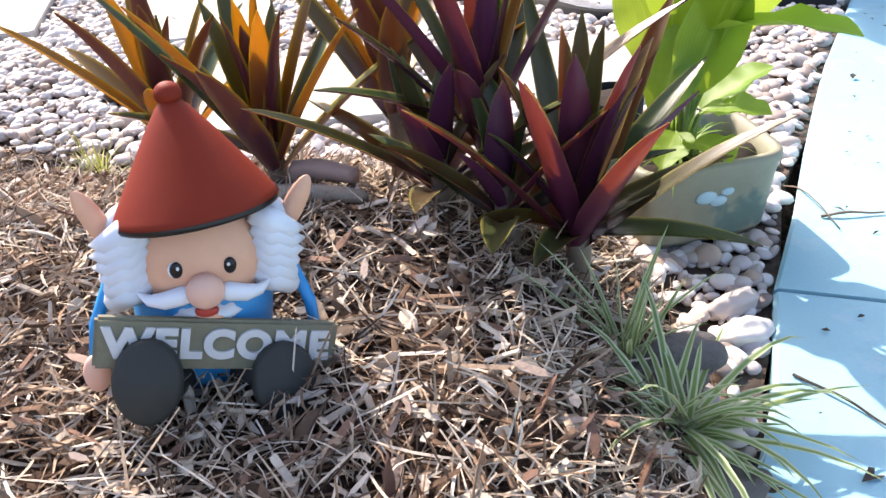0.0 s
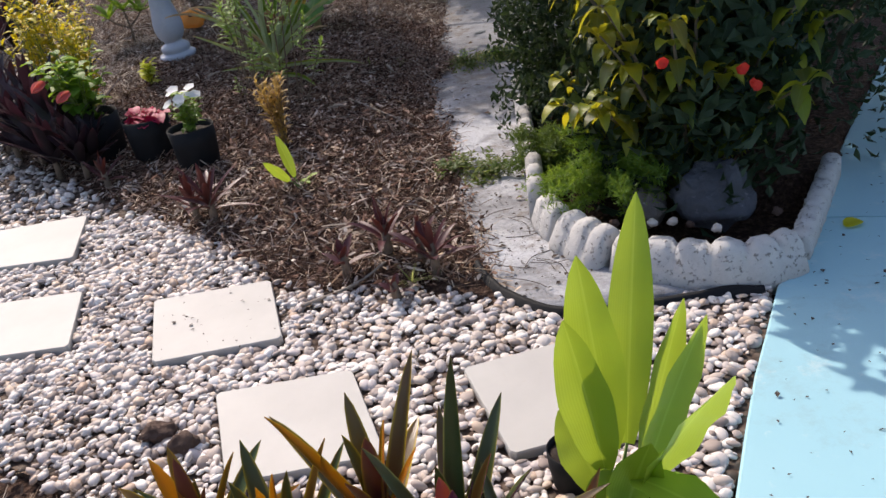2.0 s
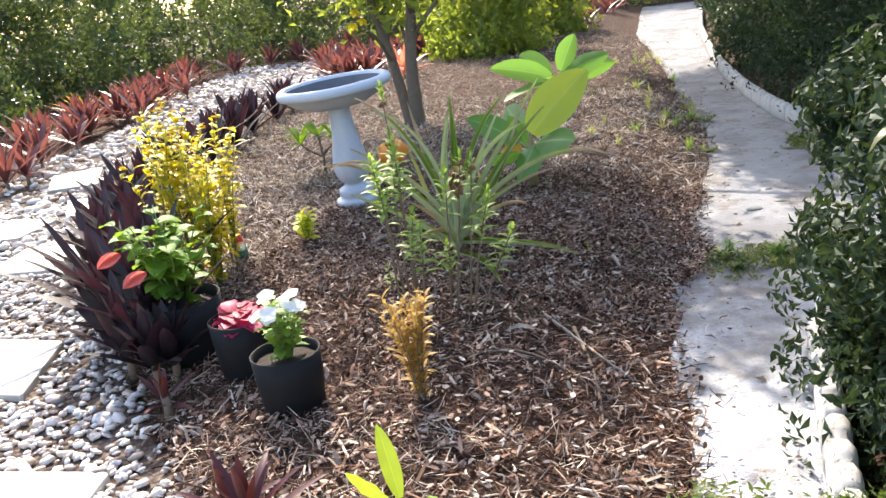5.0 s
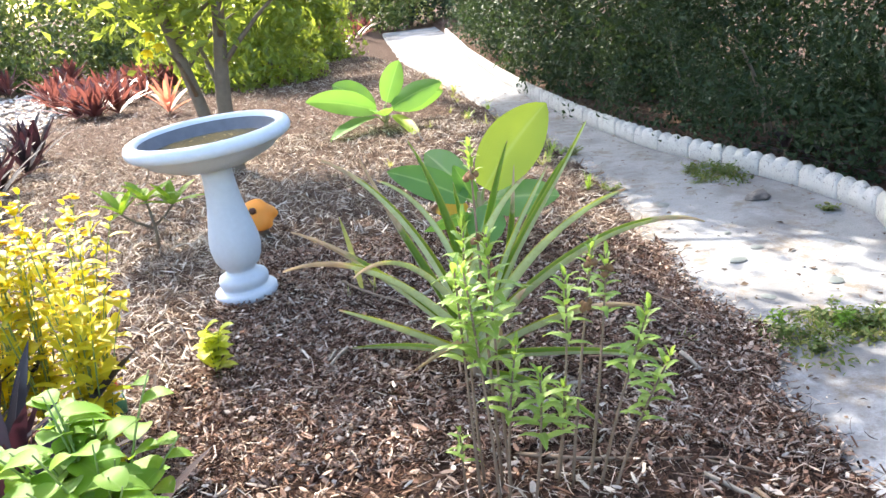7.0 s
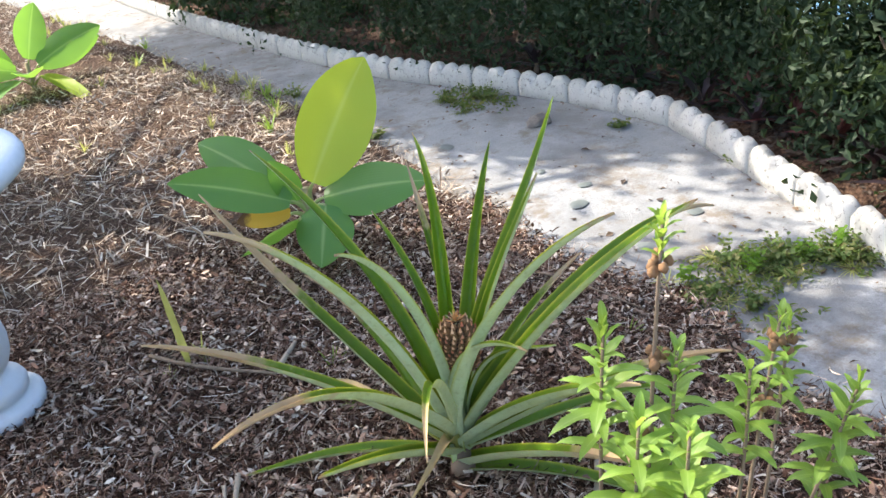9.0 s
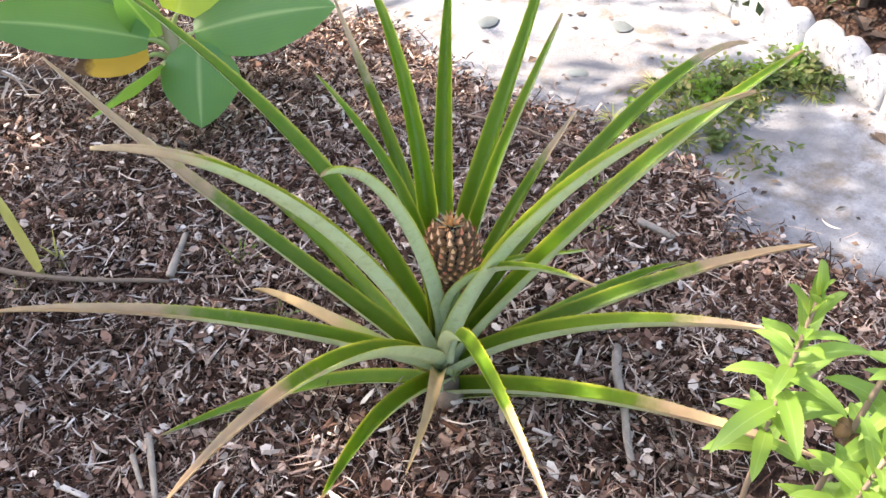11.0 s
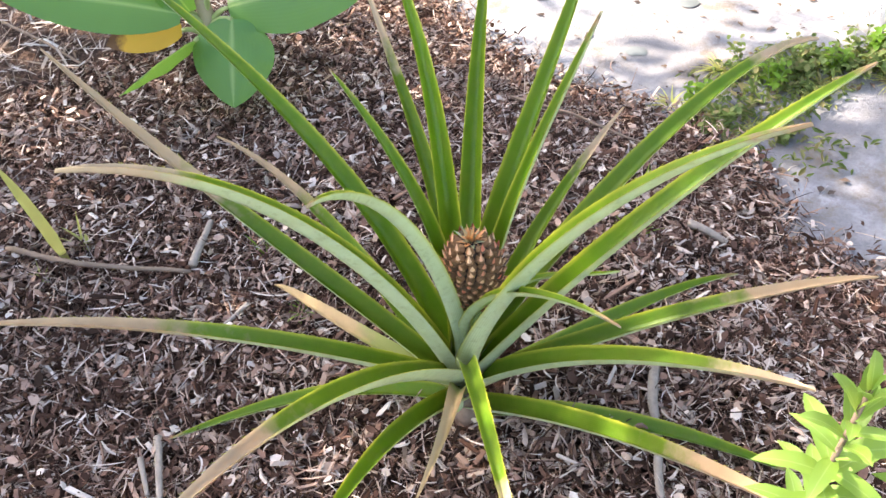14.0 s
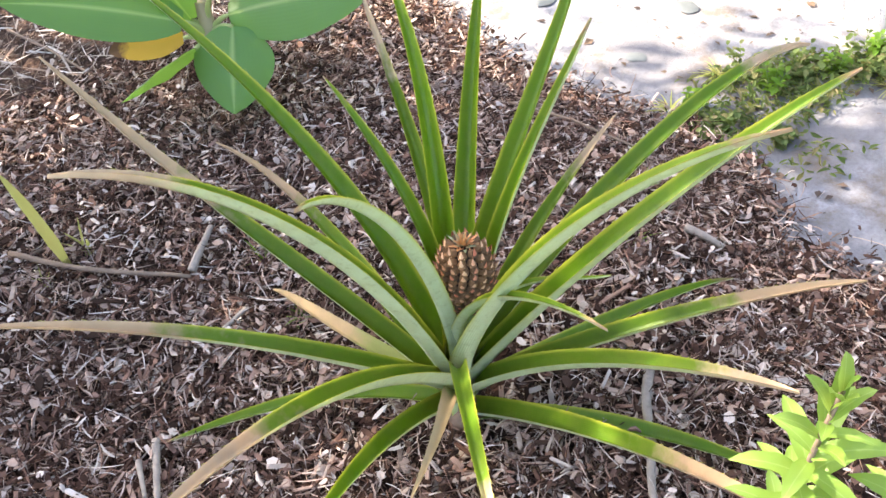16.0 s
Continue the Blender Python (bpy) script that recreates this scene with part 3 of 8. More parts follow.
# ---------------------------------------------------------------- plan
PAVE_EDGE = [(-0.35, -1.6), (0.51, 0.41), (0.60, 0.66), (0.70, 0.92), (0.88, 1.30), (1.10, 1.75), (1.52, 2.40), (2.6, 4.1)]
PATH_LEFT = [(0.52, 1.77), (0.43, 1.84), (0.38, 1.98), (0.35, 2.2), (0.31, 2.5), (0.29, 3.0), (0.27, 3.5), (0.21, 4.0), (0.18, 4.3), (0.14, 4.40), (0.14, 4.47), (0.23, 4.56), (0.27, 4.70), (0.31, 4.85), (0.30, 5.0), (0.24, 5.2), (0.22, 5.45), (0.27, 5.75), (0.30, 6.2), (0.33, 6.9), (0.32, 7.6), (0.25, 8.4), (0.10, 9.2), (-0.02, 10.5), (-0.3, 12.5), (-0.75, 15.8), (-1.1, 22.0)]
FOOT = [(0.53, 2.28), (0.56, 2.7), (0.57, 3.3), (0.60, 3.9), (0.70, 4.25), (0.87, 4.64), (1.03, 5.06), (1.18, 5.5), (1.30, 5.92), (1.26, 6.4), (1.13, 6.85), (0.98, 7.3), (0.79, 7.85), (0.60, 9.0), (0.45, 10.4), (0.33, 12.2), (0.22, 15.0), (0.2, 20.0), (0.1, 23.0)]
BED_LEFT = [(0.40, 1.86), (0.20, 1.97), (0.0, 2.03), (-0.28, 2.12), (-0.53, 2.46), (-0.79, 2.75), (-1.27, 3.22), (-2.0, 4.0), (-3.05, 5.3), (-3.75, 6.9), (-4.1, 8.6), (-4.5, 10.6), (-4.9, 13.0), (-5.6, 16.0)]
NEAR_BED = [(0.47, 0.10), (0.49, 0.38), (0.49, 0.62), (0.42, 0.86), (0.20, 1.02), (-0.10, 1.10), (-0.34, 1.16), (-0.56, 1.24), (-0.85, 1.44), (-1.6, 1.75), (-2.8, 2.9), (-4.0, 4.4), (-5.4, 7.4), (-6.0, 9.6), (-7.4, 13.0), (-8.0, 16.0)]
GRAVEL_POLY = NEAR_BED + BED_LEFT[::-1] + [(0.55, 1.78), (1.10, 1.76), (0.90, 1.31), (0.70, 0.92), (0.60, 0.66), (0.51, 0.41), (0.40, 0.12)]


def edge_x(line, y):
    for (x0, y0), (x1, y1) in zip(line, line[1:]):
        if y0 <= y <= y1:
            return x0 + (x1 - x0) * (y - y0) / (y1 - y0)
    return line[0][0] if y < line[0][1] else line[-1][0]


def ease(a, b, x):
    t = max(0.0, min(1.0, (x - a) / (b - a)))
    return t * t * (3 - 2 * t)


def path_z(y):
    return -0.04 * max(0.0, min(3.2, y - 2.0))


def inside(poly, x, y):
    hit = False
    for (x0, y0), (x1, y1) in zip(poly, poly[1:] + poly[:1]):
        if (y0 > y) != (y1 > y) and x < (x1 - x0) * (y - y0) / (y1 - y0) + x0:
            hit = not hit
    return hit


def inside_np(poly, x, y):
    hit = np.zeros(len(x), bool)
    for (x0, y0), (x1, y1) in zip(poly, poly[1:] + poly[:1]):
        if y0 != y1:
            hit ^= ((y0 > y) != (y1 > y)) & (x < (x1 - x0) * (y - y0) / (y1 - y0) + x0)
    return hit


PATH_POLY = PATH_LEFT + FOOT[::-1] + [(0.57, 2.08), (0.69, 1.92), (0.80, 1.81), (0.86, 1.77)]
PAVE_POLY = PAVE_EDGE + [(6.5, 4.1), (6.5, -2.5), (-0.2, -2.5)]


def surface(x, y):
    """Height of the mulch and soil."""
    wob = 0.012 * noise.noise(Vector((x * 2.3, y * 2.3, 0.3))) + 0.006 * noise.noise(Vector((x * 7, y * 7, 4)))
    if y < 1.9 and x < edge_x(PAVE_EDGE, y):
        near = 0.155 * (1 - ease(0.22, 0.50, x)) * (1 - ease(0.62, 1.18, y + 0.12 * max(0, x))) 
        return near + wob * (1 if near > 0.01 else 0.3) - (0.035 if near < 0.02 else 0.0)
    if x > edge_x(PATH_LEFT, y) and y > 1.7:
        if y < 4 and x > edge_x(PAVE_EDGE, y):
            return -0.06
        foot = edge_x(FOOT, y) if y > 2.28 else 9
        return path_z(y) - 0.05 + 0.10 * ease(foot, foot + 0.25, x) + wob
    d = edge_x(PATH_LEFT, y) - x
    left = max(0.0, x - edge_x([(b[0], b[1]) for b in BED_LEFT], y))
    crown = 0.055 * ease(0.0, 0.5, left) + 0.0
    return path_z(y) * (1 - ease(0.0, 0.7, d)) + crown * ease(0.0, 0.45, d) + wob - 0.012


# ---------------------------------------------------------------- ground
def make_ground():
    xs = [-150, -60, -25, -14] + list(np.arange(-9, -2.5, 0.25)) + list(np.arange(-2.5, 2.6, 0.055)) + list(np.arange(2.8, 6.6, 0.4)) + [12, 25, 60, 150]
    ys = [-150, -50, -15, -6] + list(np.arange(-3, -0.6, 0.2)) + list(np.arange(-0.6, 8.0, 0.055)) + list(np.arange(8.0, 24, 0.35)) + [30, 50, 90, 180]
    b = Build()
    for y in ys:
        for x in xs:
            if -9 <= x <= 6.6 and -3 <= y < 24:
                z = surface(x, y)
                if inside(PAVE_POLY, x, y):
                    z = -0.06
                elif inside(PATH_POLY, x, y):
                    z = path_z(y) - 0.05
                elif inside(GRAVEL_POLY, x, y):
                    z = -0.035
            else:
                z = -0.06 if y < 5 else -0.13
            b.v.append((x, y, z))
    k = len(xs)
    for i in range(len(ys) - 1):
        for j in range(k - 1):
            a = i * k + j
            b.face((a, a + 1, a + 1 + k, a + k))
    return thing("ground", b, MULCH, "brown bark mulch and soil of the garden beds", "ground", kind="structure")


ground = make_ground()


def strip_mesh(poly, z_of, drop, step=0.0):
    """A slab with an uneven outline: top, sides."""
    bm = bmesh.new()
    top = [bm.verts.new((x, y, z_of(y))) for x, y in poly]
    f = bm.faces.new(top)
    if f.normal.z < 0:
        f.normal_flip()
    bmesh.ops.triangulate(bm, faces=[f])
    out = Build()
    bm.verts.index_update()
    bm.normal_update()
    out.v = [tuple(v.co) for v in bm.verts]
    for fc in bm.faces:
        idx = [v.index for v in fc.verts]
        out.face(idx if fc.normal.z > 0 else idx[::-1])
    n = len(poly)
    base = len(out.v)
    out.v.extend((x, y, z_of(y) - drop) for x, y in poly)
    for i in range(n):
        j = (i + 1) % n
        out.face((i, j, base + j, base + i))
    bm.free()
    return out


def dense(line, step):
    out = []
    for (x0, y0), (x1, y1) in zip(line, line[1:] + line[:1]):
        k = max(1, int(math.hypot(x1 - x0, y1 - y0) / step))
        out += [(x0 + (x1 - x0) * i / k, y0 + (y1 - y0) * i / k) for i in range(k)]
    return out


def ragged(line, step, amp, seed):
    return [(x + amp * noise.noise(Vector((x * 6, y * 6, seed))), y + amp * noise.noise(Vector((x * 6, y * 6, seed + 9)))) for x, y in dense(line, step)]


gravel_bed = thing("gravel_bed", strip_mesh(ragged(GRAVEL_POLY, 0.12, 0.05, 3), lambda y: -0.016, 0.03), GRAVEL, "bed of pale river pebbles winding between the beds", "gravel", kind="structure", smooth=False)


def make_path_slab():
    """The path as a grid of rows across it, from its left edge to the edging's foot."""
    b = Build()
    ys = list(np.arange(1.77, 8.0, 0.06)) + list(np.arange(8.0, 23.0, 0.3))
    rows = []
    for y in ys:
        l = edge_x(PATH_LEFT, y) + (ease(2.3, 3.2, y) - 0.75 * ease(4.0, 4.3, y) * (1 - ease(5.6, 6.2, y))) * (0.06 * noise.noise(Vector((0, y * 2.2, 2))) + 0.03 * noise.noise(Vector((0, y * 5, 3)))) + 0.012 * noise.noise(Vector((0, y * 15, 5)))
        if y < 2.28:
            r = edge_x([(0.86, 1.76), (0.80, 1.81), (0.69, 1.92), (0.57, 2.08), (0.53, 2.29)], y) + 0.03
        else:
            r = edge_x(FOOT, y) + 0.03
        rows.append([(l + (r - l) * q, y, path_z(y) + 0.004 * noise.noise(Vector((l + (r - l) * q, y, 0)) * 4)) for q in (0, 0.02, 0.15, 0.3, 0.45, 0.6, 0.75, 0.9, 1.0)])
    for r in rows:
        r[0] = (r[0][0] - 0.012, r[0][1], r[0][2] - 0.04)
    rows.insert(0, [(x, y - 0.01, z - 0.05) for x, y, z in rows[0]])
    b.ring_grid(rows, 0, False)
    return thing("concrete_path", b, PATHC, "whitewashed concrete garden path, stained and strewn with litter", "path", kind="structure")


make_path_slab()


def make_liner():
    """Black plastic strip standing round the rounded end of the path."""
    b = Build()
    line = spline([(0.335, 2.10, 0), (0.375, 1.95, 0), (0.475, 1.805, 0), (0.60, 1.742, 0), (0.75, 1.735, 0), (0.90, 1.752, 0), (1.06, 1.735, 0)], 40)
    rows = []
    for i, p in enumerate(line):
        d = (line[min(i + 1, 39)] - line[max(i - 1, 0)]).normalized()
        nrm = Vector((d.y, -d.x, 0))
        h = 0.010 + 0.006 * noise.noise(p * 9)
        p = p + nrm * 0.008 * noise.noise(p * 14 + Vector((3, 0, 0)))
        rows.append([p + Vector((0, 0, -0.04)), p + Vector((0, 0, h)), p + nrm * 0.012 + Vector((0, 0, h * 0.7)), p + nrm * 0.030 + Vector((0, 0, -0.03))])
    b.ring_grid(rows, 0, False)
    return thing("path_liner", b, BLACKPLASTIC, "black plastic lawn edging round the path's rounded end", "garden edging")


make_liner()


def make_pavement():
    """Sky-blue painted slabs with open joints."""
    root = Build()
    root.v = [(-0.9, -2.6, -0.05), (6.6, -2.6, -0.05), (6.6, 4.2, -0.05), (2.6, 4.2, -0.05), (-0.36, -1.7, -0.05)]
    root.face((0, 1, 2, 3, 4))
    ob = thing("pavement", root, SPECK, "walkway of concrete slabs painted sky blue", "pavement", kind="structure")
    # joints run across the walkway, square to its edge
    along = Vector((0.42, 1.0)).normalized()
    across = Vector((1.0, -0.30)).normalized()
    joint = Vector((0.606, 0.677))
    for k in range(-3, 5):
        poly = []
        s0 = joint + along * (1.52 * k + 0.004)
        s1 = joint + along * (1.52 * (k + 1) - 0.004)
        left = [(edge_x(PAVE_EDGE, y), y) for y in np.linspace(s0.y, s1.y, 9)]
        left = [(x + 0.012 * noise.noise(Vector((x * 5, y * 5, 7))), y) for x, y in left]
        for w0, w1 in ((0.0, 1.55), (1.558, 3.4)):
            a = [(x + across.x * w0, y + across.y * w0) for x, y in left]
            c = [(x + across.x * w1, y + across.y * w1) for x, y in left]
            b = Build()
            rows = [[(p[0], p[1], -0.06), (p[0], p[1], -0.004), (p[0] + 0.006, p[1], 0.0), (q[0] - 0.006, q[1], 0.0), (q[0], q[1], -0.004), (q[0], q[1], -0.06)] for p, q in zip(a, c)]
            e0 = [(x, y - 0.0, -0.06) for x, y, z in rows[0]]
            e1 = [(x, y, -0.06) for x, y, z in rows[-1]]
            b.ring_grid([e0] + rows + [e1], 0, False)
            part("slab", b, BLUE, ob, smooth=False)


make_pavement()


def stepping_stone(corners):
    b = Build()
    c = sum((Vector(p) for p in corners), Vector((0, 0))) / 4
    rows = []
    for z, k in ((-0.03, 1.0), (0.004, 1.0), (0.008, 0.988)):
        ring = []
        for i in range(4):
            p, q = Vector(corners[i]), Vector(corners[(i + 1) % 4])
            for t in (0.03, 0.35, 0.65, 0.97):
                w = p.lerp(q, t)
                ring.append(((w.x - c.x) * k, (w.y - c.y) * k, z))
        rows.append(ring)
    b.ring_grid(rows, 0, True, (False, True))
    return thing("stepping_stone", b, STEP, "square cream-white stepping stone laid flush in the pebbles", "stepping stone", "stepping stones across the gravel", at=pose(c.x, c.y, 0.0), smooth=False)


STONES = [((-0.69, 2.14), (-0.32, 2.165), (-0.23, 1.81), (-0.59, 1.775)), ((-0.37, 1.59), (-0.02, 1.61), (0.08, 1.27), (-0.27, 1.24)), ((0.26, 1.55), (0.58, 1.62), (0.68, 1.28), (0.35, 1.215)),
          ((-1.36, 2.28), (-0.97, 2.28), (-0.885, 1.93), (-1.25, 1.93)), ((-1.58, 2.93), (-1.20, 2.96), (-1.11, 2.56), (-1.49, 2.57)), ((-2.46, 3.80), (-2.04, 3.78), (-1.85, 3.35), (-2.25, 3.36)),
          ((-3.3, 5.0), (-2.84, 5.04), (-2.75, 4.62), (-3.2, 4.55)), ((-4.0, 5.62), (-3.6, 5.6), (-3.55, 5.2), (-3.95, 5.1)), ((-3.93, 6.08), (-3.55, 6.12), (-3.28, 5.7), (-3.6, 5.66)), ((-4.8, 6.95), (-4.5, 7.2), (-4.05, 6.56), (-4.4, 6.42)),
          ((-2.35, 3.0), (-1.98, 3.02), (-1.9, 2.66), (-2.28, 2.6)), ((-3.1, 4.2), (-2.72, 4.2), (-2.62, 3.8), (-3.0, 3.78))]
for s in STONES:
    stepping_stone(s)


# scalloped concrete edging
def edging_piece(a, b, height, lobes, thick=0.055, z=0.0, deep=0.2):
    """One cast block from a to b with a rounded, scalloped top."""
    a, b = Vector((*a, 0)), Vector((*b, 0))
    d = (b - a).normalized()
    nrm = Vector((-d.y, d.x, 0))
    ln = (b - a).length
    bd = Build()
    steps = lobes * 6
    rings = []
    for i in range(steps + 1):
        t = i / steps
        ph = (t * lobes) % 1.0 if i < steps else 1.0
        hgt = height * (1 - deep + deep * math.sqrt(max(0.0, 1 - (2 * ph - 1) ** 2)))
        hgt += 0.009 * noise.noise(Vector((a.x * 31 + t * 14, a.y * 31, 6))) * 0.6 + 0.006 * noise.noise(Vector((a.x * 9 + t * 5, a.y * 9, 1)))
        th = thick * (0.5 + 0.045 * math.sqrt(max(0.0, 1 - (2 * ph - 1) ** 2)) + 0.05 * noise.noise(Vector((t * 9, a.y * 3, 5))))
        p = d * (t * ln)
        prof = [(-th, 0), (-th * 1.02, hgt * 0.5), (-th * 0.95, hgt * 0.88), (-th * 0.45, hgt), (th * 0.45, hgt), (th * 0.95, hgt * 0.88), (th, hgt * 0.5), (th, 0)]
        rings.append([p + nrm * s + Vector((0, 0, h - 0.03)) for s, h in prof])
    bd.ring_grid(rings, 0, True, (True, True))
    return thing("edging_block", bd, EDGE, "weathered white concrete edging block with a scalloped top", "garden edging", "scalloped edging along the path", at=Matrix.Translation((a.x, a.y, z)))


def edging_run(line, size, height, lobes, gap=0.008, deep=0.2):
    acc = [Vector(p) for p in line]
    pos = [0.0]
    for p, q in zip(acc, acc[1:]):
        pos.append(pos[-1] + (q - p).length)

    def at(s):
        for i in range(len(pos) - 1):
            if s <= pos[i + 1]:
                return acc[i].lerp(acc[i + 1], (s - pos[i]) / (pos[i + 1] - pos[i]))
        return acc[-1]
    s = 0.0
    while s + size * 0.6 < pos[-1]:
        a, b = at(s), at(min(pos[-1], s + size - gap))
        edging_piece(a, b, height, lobes, z=path_z((a.y + b.y) / 2) if a.y > 2.4 else 0.0, deep=deep)
        s += size


def edging_curve(line, height, lobes, flare, th=0.034):
    """A cast block bent round the bed's end: scalloped top, front sloping out to a wide foot."""
    pts = spline([Vector((x, y, 0)) for x, y in line], lobes * 7 + 1)
    o = pts[0].copy()
    b = Build()
    rings = []
    for i, p in enumerate(pts):
        d = (pts[min(i + 1, len(pts) - 1)] - pts[max(i - 1, 0)]).normalized()
        out = Vector((-d.y, d.x, 0))
        ph = (i / (len(pts) - 1) * lobes) % 1.0 if i < len(pts) - 1 else 1.0
        bow = math.sqrt(max(0.0, 1 - (2 * ph - 1) ** 2))
        h = height * (0.80 + 0.20 * bow) + 0.007 * noise.noise(Vector((p.x * 30, p.y * 30, 2)))
        f = flare * (0.85 + 0.15 * bow) + 0.006 * noise.noise(Vector((p.x * 18, p.y * 18, 7)))
        prof = [(-th, -0.03), (-th, h * 0.85), (-th * 0.5, h), (th * 0.45, h), (th * 0.95 + f * 0.1, h * 0.86), (th + f * 0.55, h * 0.45), (th + f, h * 0.12), (th + f * 1.05, -0.03)]
        rings.append([p - o + out * q + Vector((0, 0, z)) for q, z in prof])
    b.ring_grid(rings, 0, True, (True, True))
    return thing("edging_block", b, EDGE, "curved white concrete edging block with a scalloped top", "garden edging", "scalloped edging along the path", at=Matrix.Translation(o))


edging_run([(1.50, 2.36), (1.24, 1.92), (1.19, 1.845)], 0.20, 0.105, 3, deep=0.14)
edging_curve([(1.175, 1.835), (1.08, 1.805), (0.95, 1.825), (0.83, 1.885), (0.735, 1.970)], 0.108, 6, 0.030)
edging_curve([(0.722, 1.985), (0.665, 2.065), (0.615, 2.165)], 0.108, 3, 0.045)
edging_curve([(0.608, 2.185), (0.585, 2.25), (0.575, 2.325)], 0.10, 2, 0.025)
edging_run([(0.545, 2.34), (0.58, 2.75), (0.60, 3.3), (0.63, 3.9), (0.73, 4.24), (0.90, 4.63), (1.06, 5.05), (1.21, 5.49), (1.33, 5.92), (1.29, 6.41), (1.16, 6.86), (1.01, 7.31), (0.82, 7.86), (0.63, 9.0), (0.48, 10.4), (0.36, 12.2), (0.25, 15.0), (0.23, 20.0)], 0.31, 0.155, 3)


# ---------------------------------------------------------------- the gnome and its sign
def cloth(name, color, rough=0.5, spec=0.35):
    return plain(name, color, rough, 0.12, 45.0, 0.1, spec)


GNOME_MATS = [cloth("gnome_hat_red", (0.205, 0.020, 0.006), 0.6, 0.2), cloth("gnome_face_peach", (0.72, 0.40, 0.26)), cloth("gnome_hair_white", (0.66, 0.70, 0.76)), cloth("gnome_blue", (0.02, 0.27, 0.60), 0.35),
              cloth("gnome_boot", (0.030, 0.032, 0.028), 0.6), cloth("gnome_eye", (0.012, 0.012, 0.012), 0.3), cloth("gnome_mouth", (0.45, 0.05, 0.03)), cloth("gnome_moustache", (0.74, 0.76, 0.80)), cloth("gnome_nose", (0.76, 0.45, 0.34))]


def garden_gnome(at):
    """Sits with its legs to the front (-y): tin body, tall pointed hat."""
    b = Build()
    b.lathe([(0.0, 0.0), (0.052, 0.0), (0.062, 0.02), (0.064, 0.06), (0.064, 0.095), (0.045, 0.122), (0.0, 0.13)], 24, pose(0, 0.012, 0), 3)
    # head and hair
    b.ball((0, -0.008, 0.134), (0.058, 0.046, 0.056), mat=1, seg=28, rings=16)
    for s in (-1, 1):
        # hair in a combed wing of locks, sweeping outwards and down
        b.ball((s * 0.060, 0.002, 0.138), (0.025, 0.022, 0.042), mat=2, seg=18, rings=12, lump=0.06, freq=3, seed=s)
        for k in range(6):
            z = 0.178 - 0.0115 * k
            out = 0.092 - 0.0012 * (k - 1) ** 2
            b.tube([(s * 0.046, -0.024, z), (s * 0.060, -0.027, z - 0.010), (s * 0.076, -0.021, z - 0.022), (s * out, -0.010, z - 0.028)], [0.0110, 0.0135, 0.0105, 0.0012], 2, 10)
        # ears
        m = pose(s * 0.076, -0.002, 0.150, 0, s * 24, 0)
        b.ball((0, 0, 0.020), (0.0105, 0.006, 0.033), m, 1, 12, 10)
        # arms
        b.tube([(s * 0.060, 0.004, 0.120), (s * 0.082, -0.006, 0.105), (s * 0.095, -0.020, 0.075), (s * 0.098, -0.034, 0.05)], [0.0055, 0.0060, 0.0060, 0.0055], 3, 10)
        b.ball((s * 0.098, -0.040, 0.036), (0.012, 0.009, 0.020), mat=8, seg=12, rings=8)
        # legs and boots, soles to the front
        b.tube([(s * 0.025, -0.02, 0.022), (s * 0.045, -0.055, 0.026), (s * 0.058, -0.075, 0.032)], [0.024, 0.022, 0.02], 4, 12)
        m = pose(0.060 if s > 0 else -0.053, -0.082, 0.034 if s > 0 else 0.054, 62, 0, s * 9) @ Matrix.Diagonal((0.92, 0.92, 0.92, 1))
        b.lathe([(0.0, -0.028), (0.026, -0.026), (0.029, -0.012), (0.029, -0.002), (0.0315, 0.0), (0.0315, 0.012), (0.028, 0.016), (0.0, 0.017)], 22, m, 4, squash=1.28)
        # brows, eyes, moustache
        b.ball((s * 0.0225 - 0.0012, -0.0484, 0.1408), (0.0056, 0.0026, 0.0078), mat=7, seg=14, rings=8)
        b.ball((s * 0.0221, -0.0502, 0.1415), (0.0056, 0.0032, 0.0080), mat=5, seg=14, rings=8)
        b.ball((s * 0.0208, -0.0532, 0.1445), (0.0014, 0.0010, 0.0018), mat=7, seg=8, rings=6)
        b.tube([(s * 0.004, -0.053, 0.119), (s * 0.019, -0.054, 0.118), (s * 0.034, -0.050, 0.112), (s * 0.047, -0.044, 0.110), (s * 0.056, -0.038, 0.115)], [0.005, 0.0088, 0.0080, 0.0052, 0.0014], 7, 10)
    b.ball((0, -0.060, 0.124), (0.0165, 0.0135, 0.0165), mat=8, seg=18, rings=12)
    b.ball((0, -0.052, 0.0985), (0.0105, 0.006, 0.0060), mat=6, seg=12, rings=8)
    b.ball((0, -0.049, 0.0905), (0.0165, 0.009, 0.0075), mat=1, seg=12, rings=8)
    b.ball((0, -0.036, 0.090), (0.034, 0.020, 0.014), mat=2, seg=18, rings=10, lump=0.15, freq=4)
    # hat, with its brim and bobble
    hat = pose(0, -0.004, 0.178, -15, -9, 0) @ Matrix.Diagonal((0.98, 0.98, 0.87, 1))
    b.lathe([(0.054, -0.002), (0.0715, -0.004), (0.073, 0.000), (0.070, 0.006), (0.056, 0.030), (0.042, 0.054), (0.028, 0.078), (0.015, 0.098), (0.009, 0.106), (0.0, 0.108)], 36, hat, 0)
    b.lathe([(0.0705, -0.0062), (0.0728, -0.0060), (0.0740, -0.0030), (0.0736, -0.0004)], 36, hat, 5)
    b.ball((0, 0, 0.112), 0.0120, hat, 0, 16, 12)
    return thing("garden_gnome", b, GNOME_MATS, "painted metal garden gnome with a red pointed hat on mulch", "garden gnome", at=at)


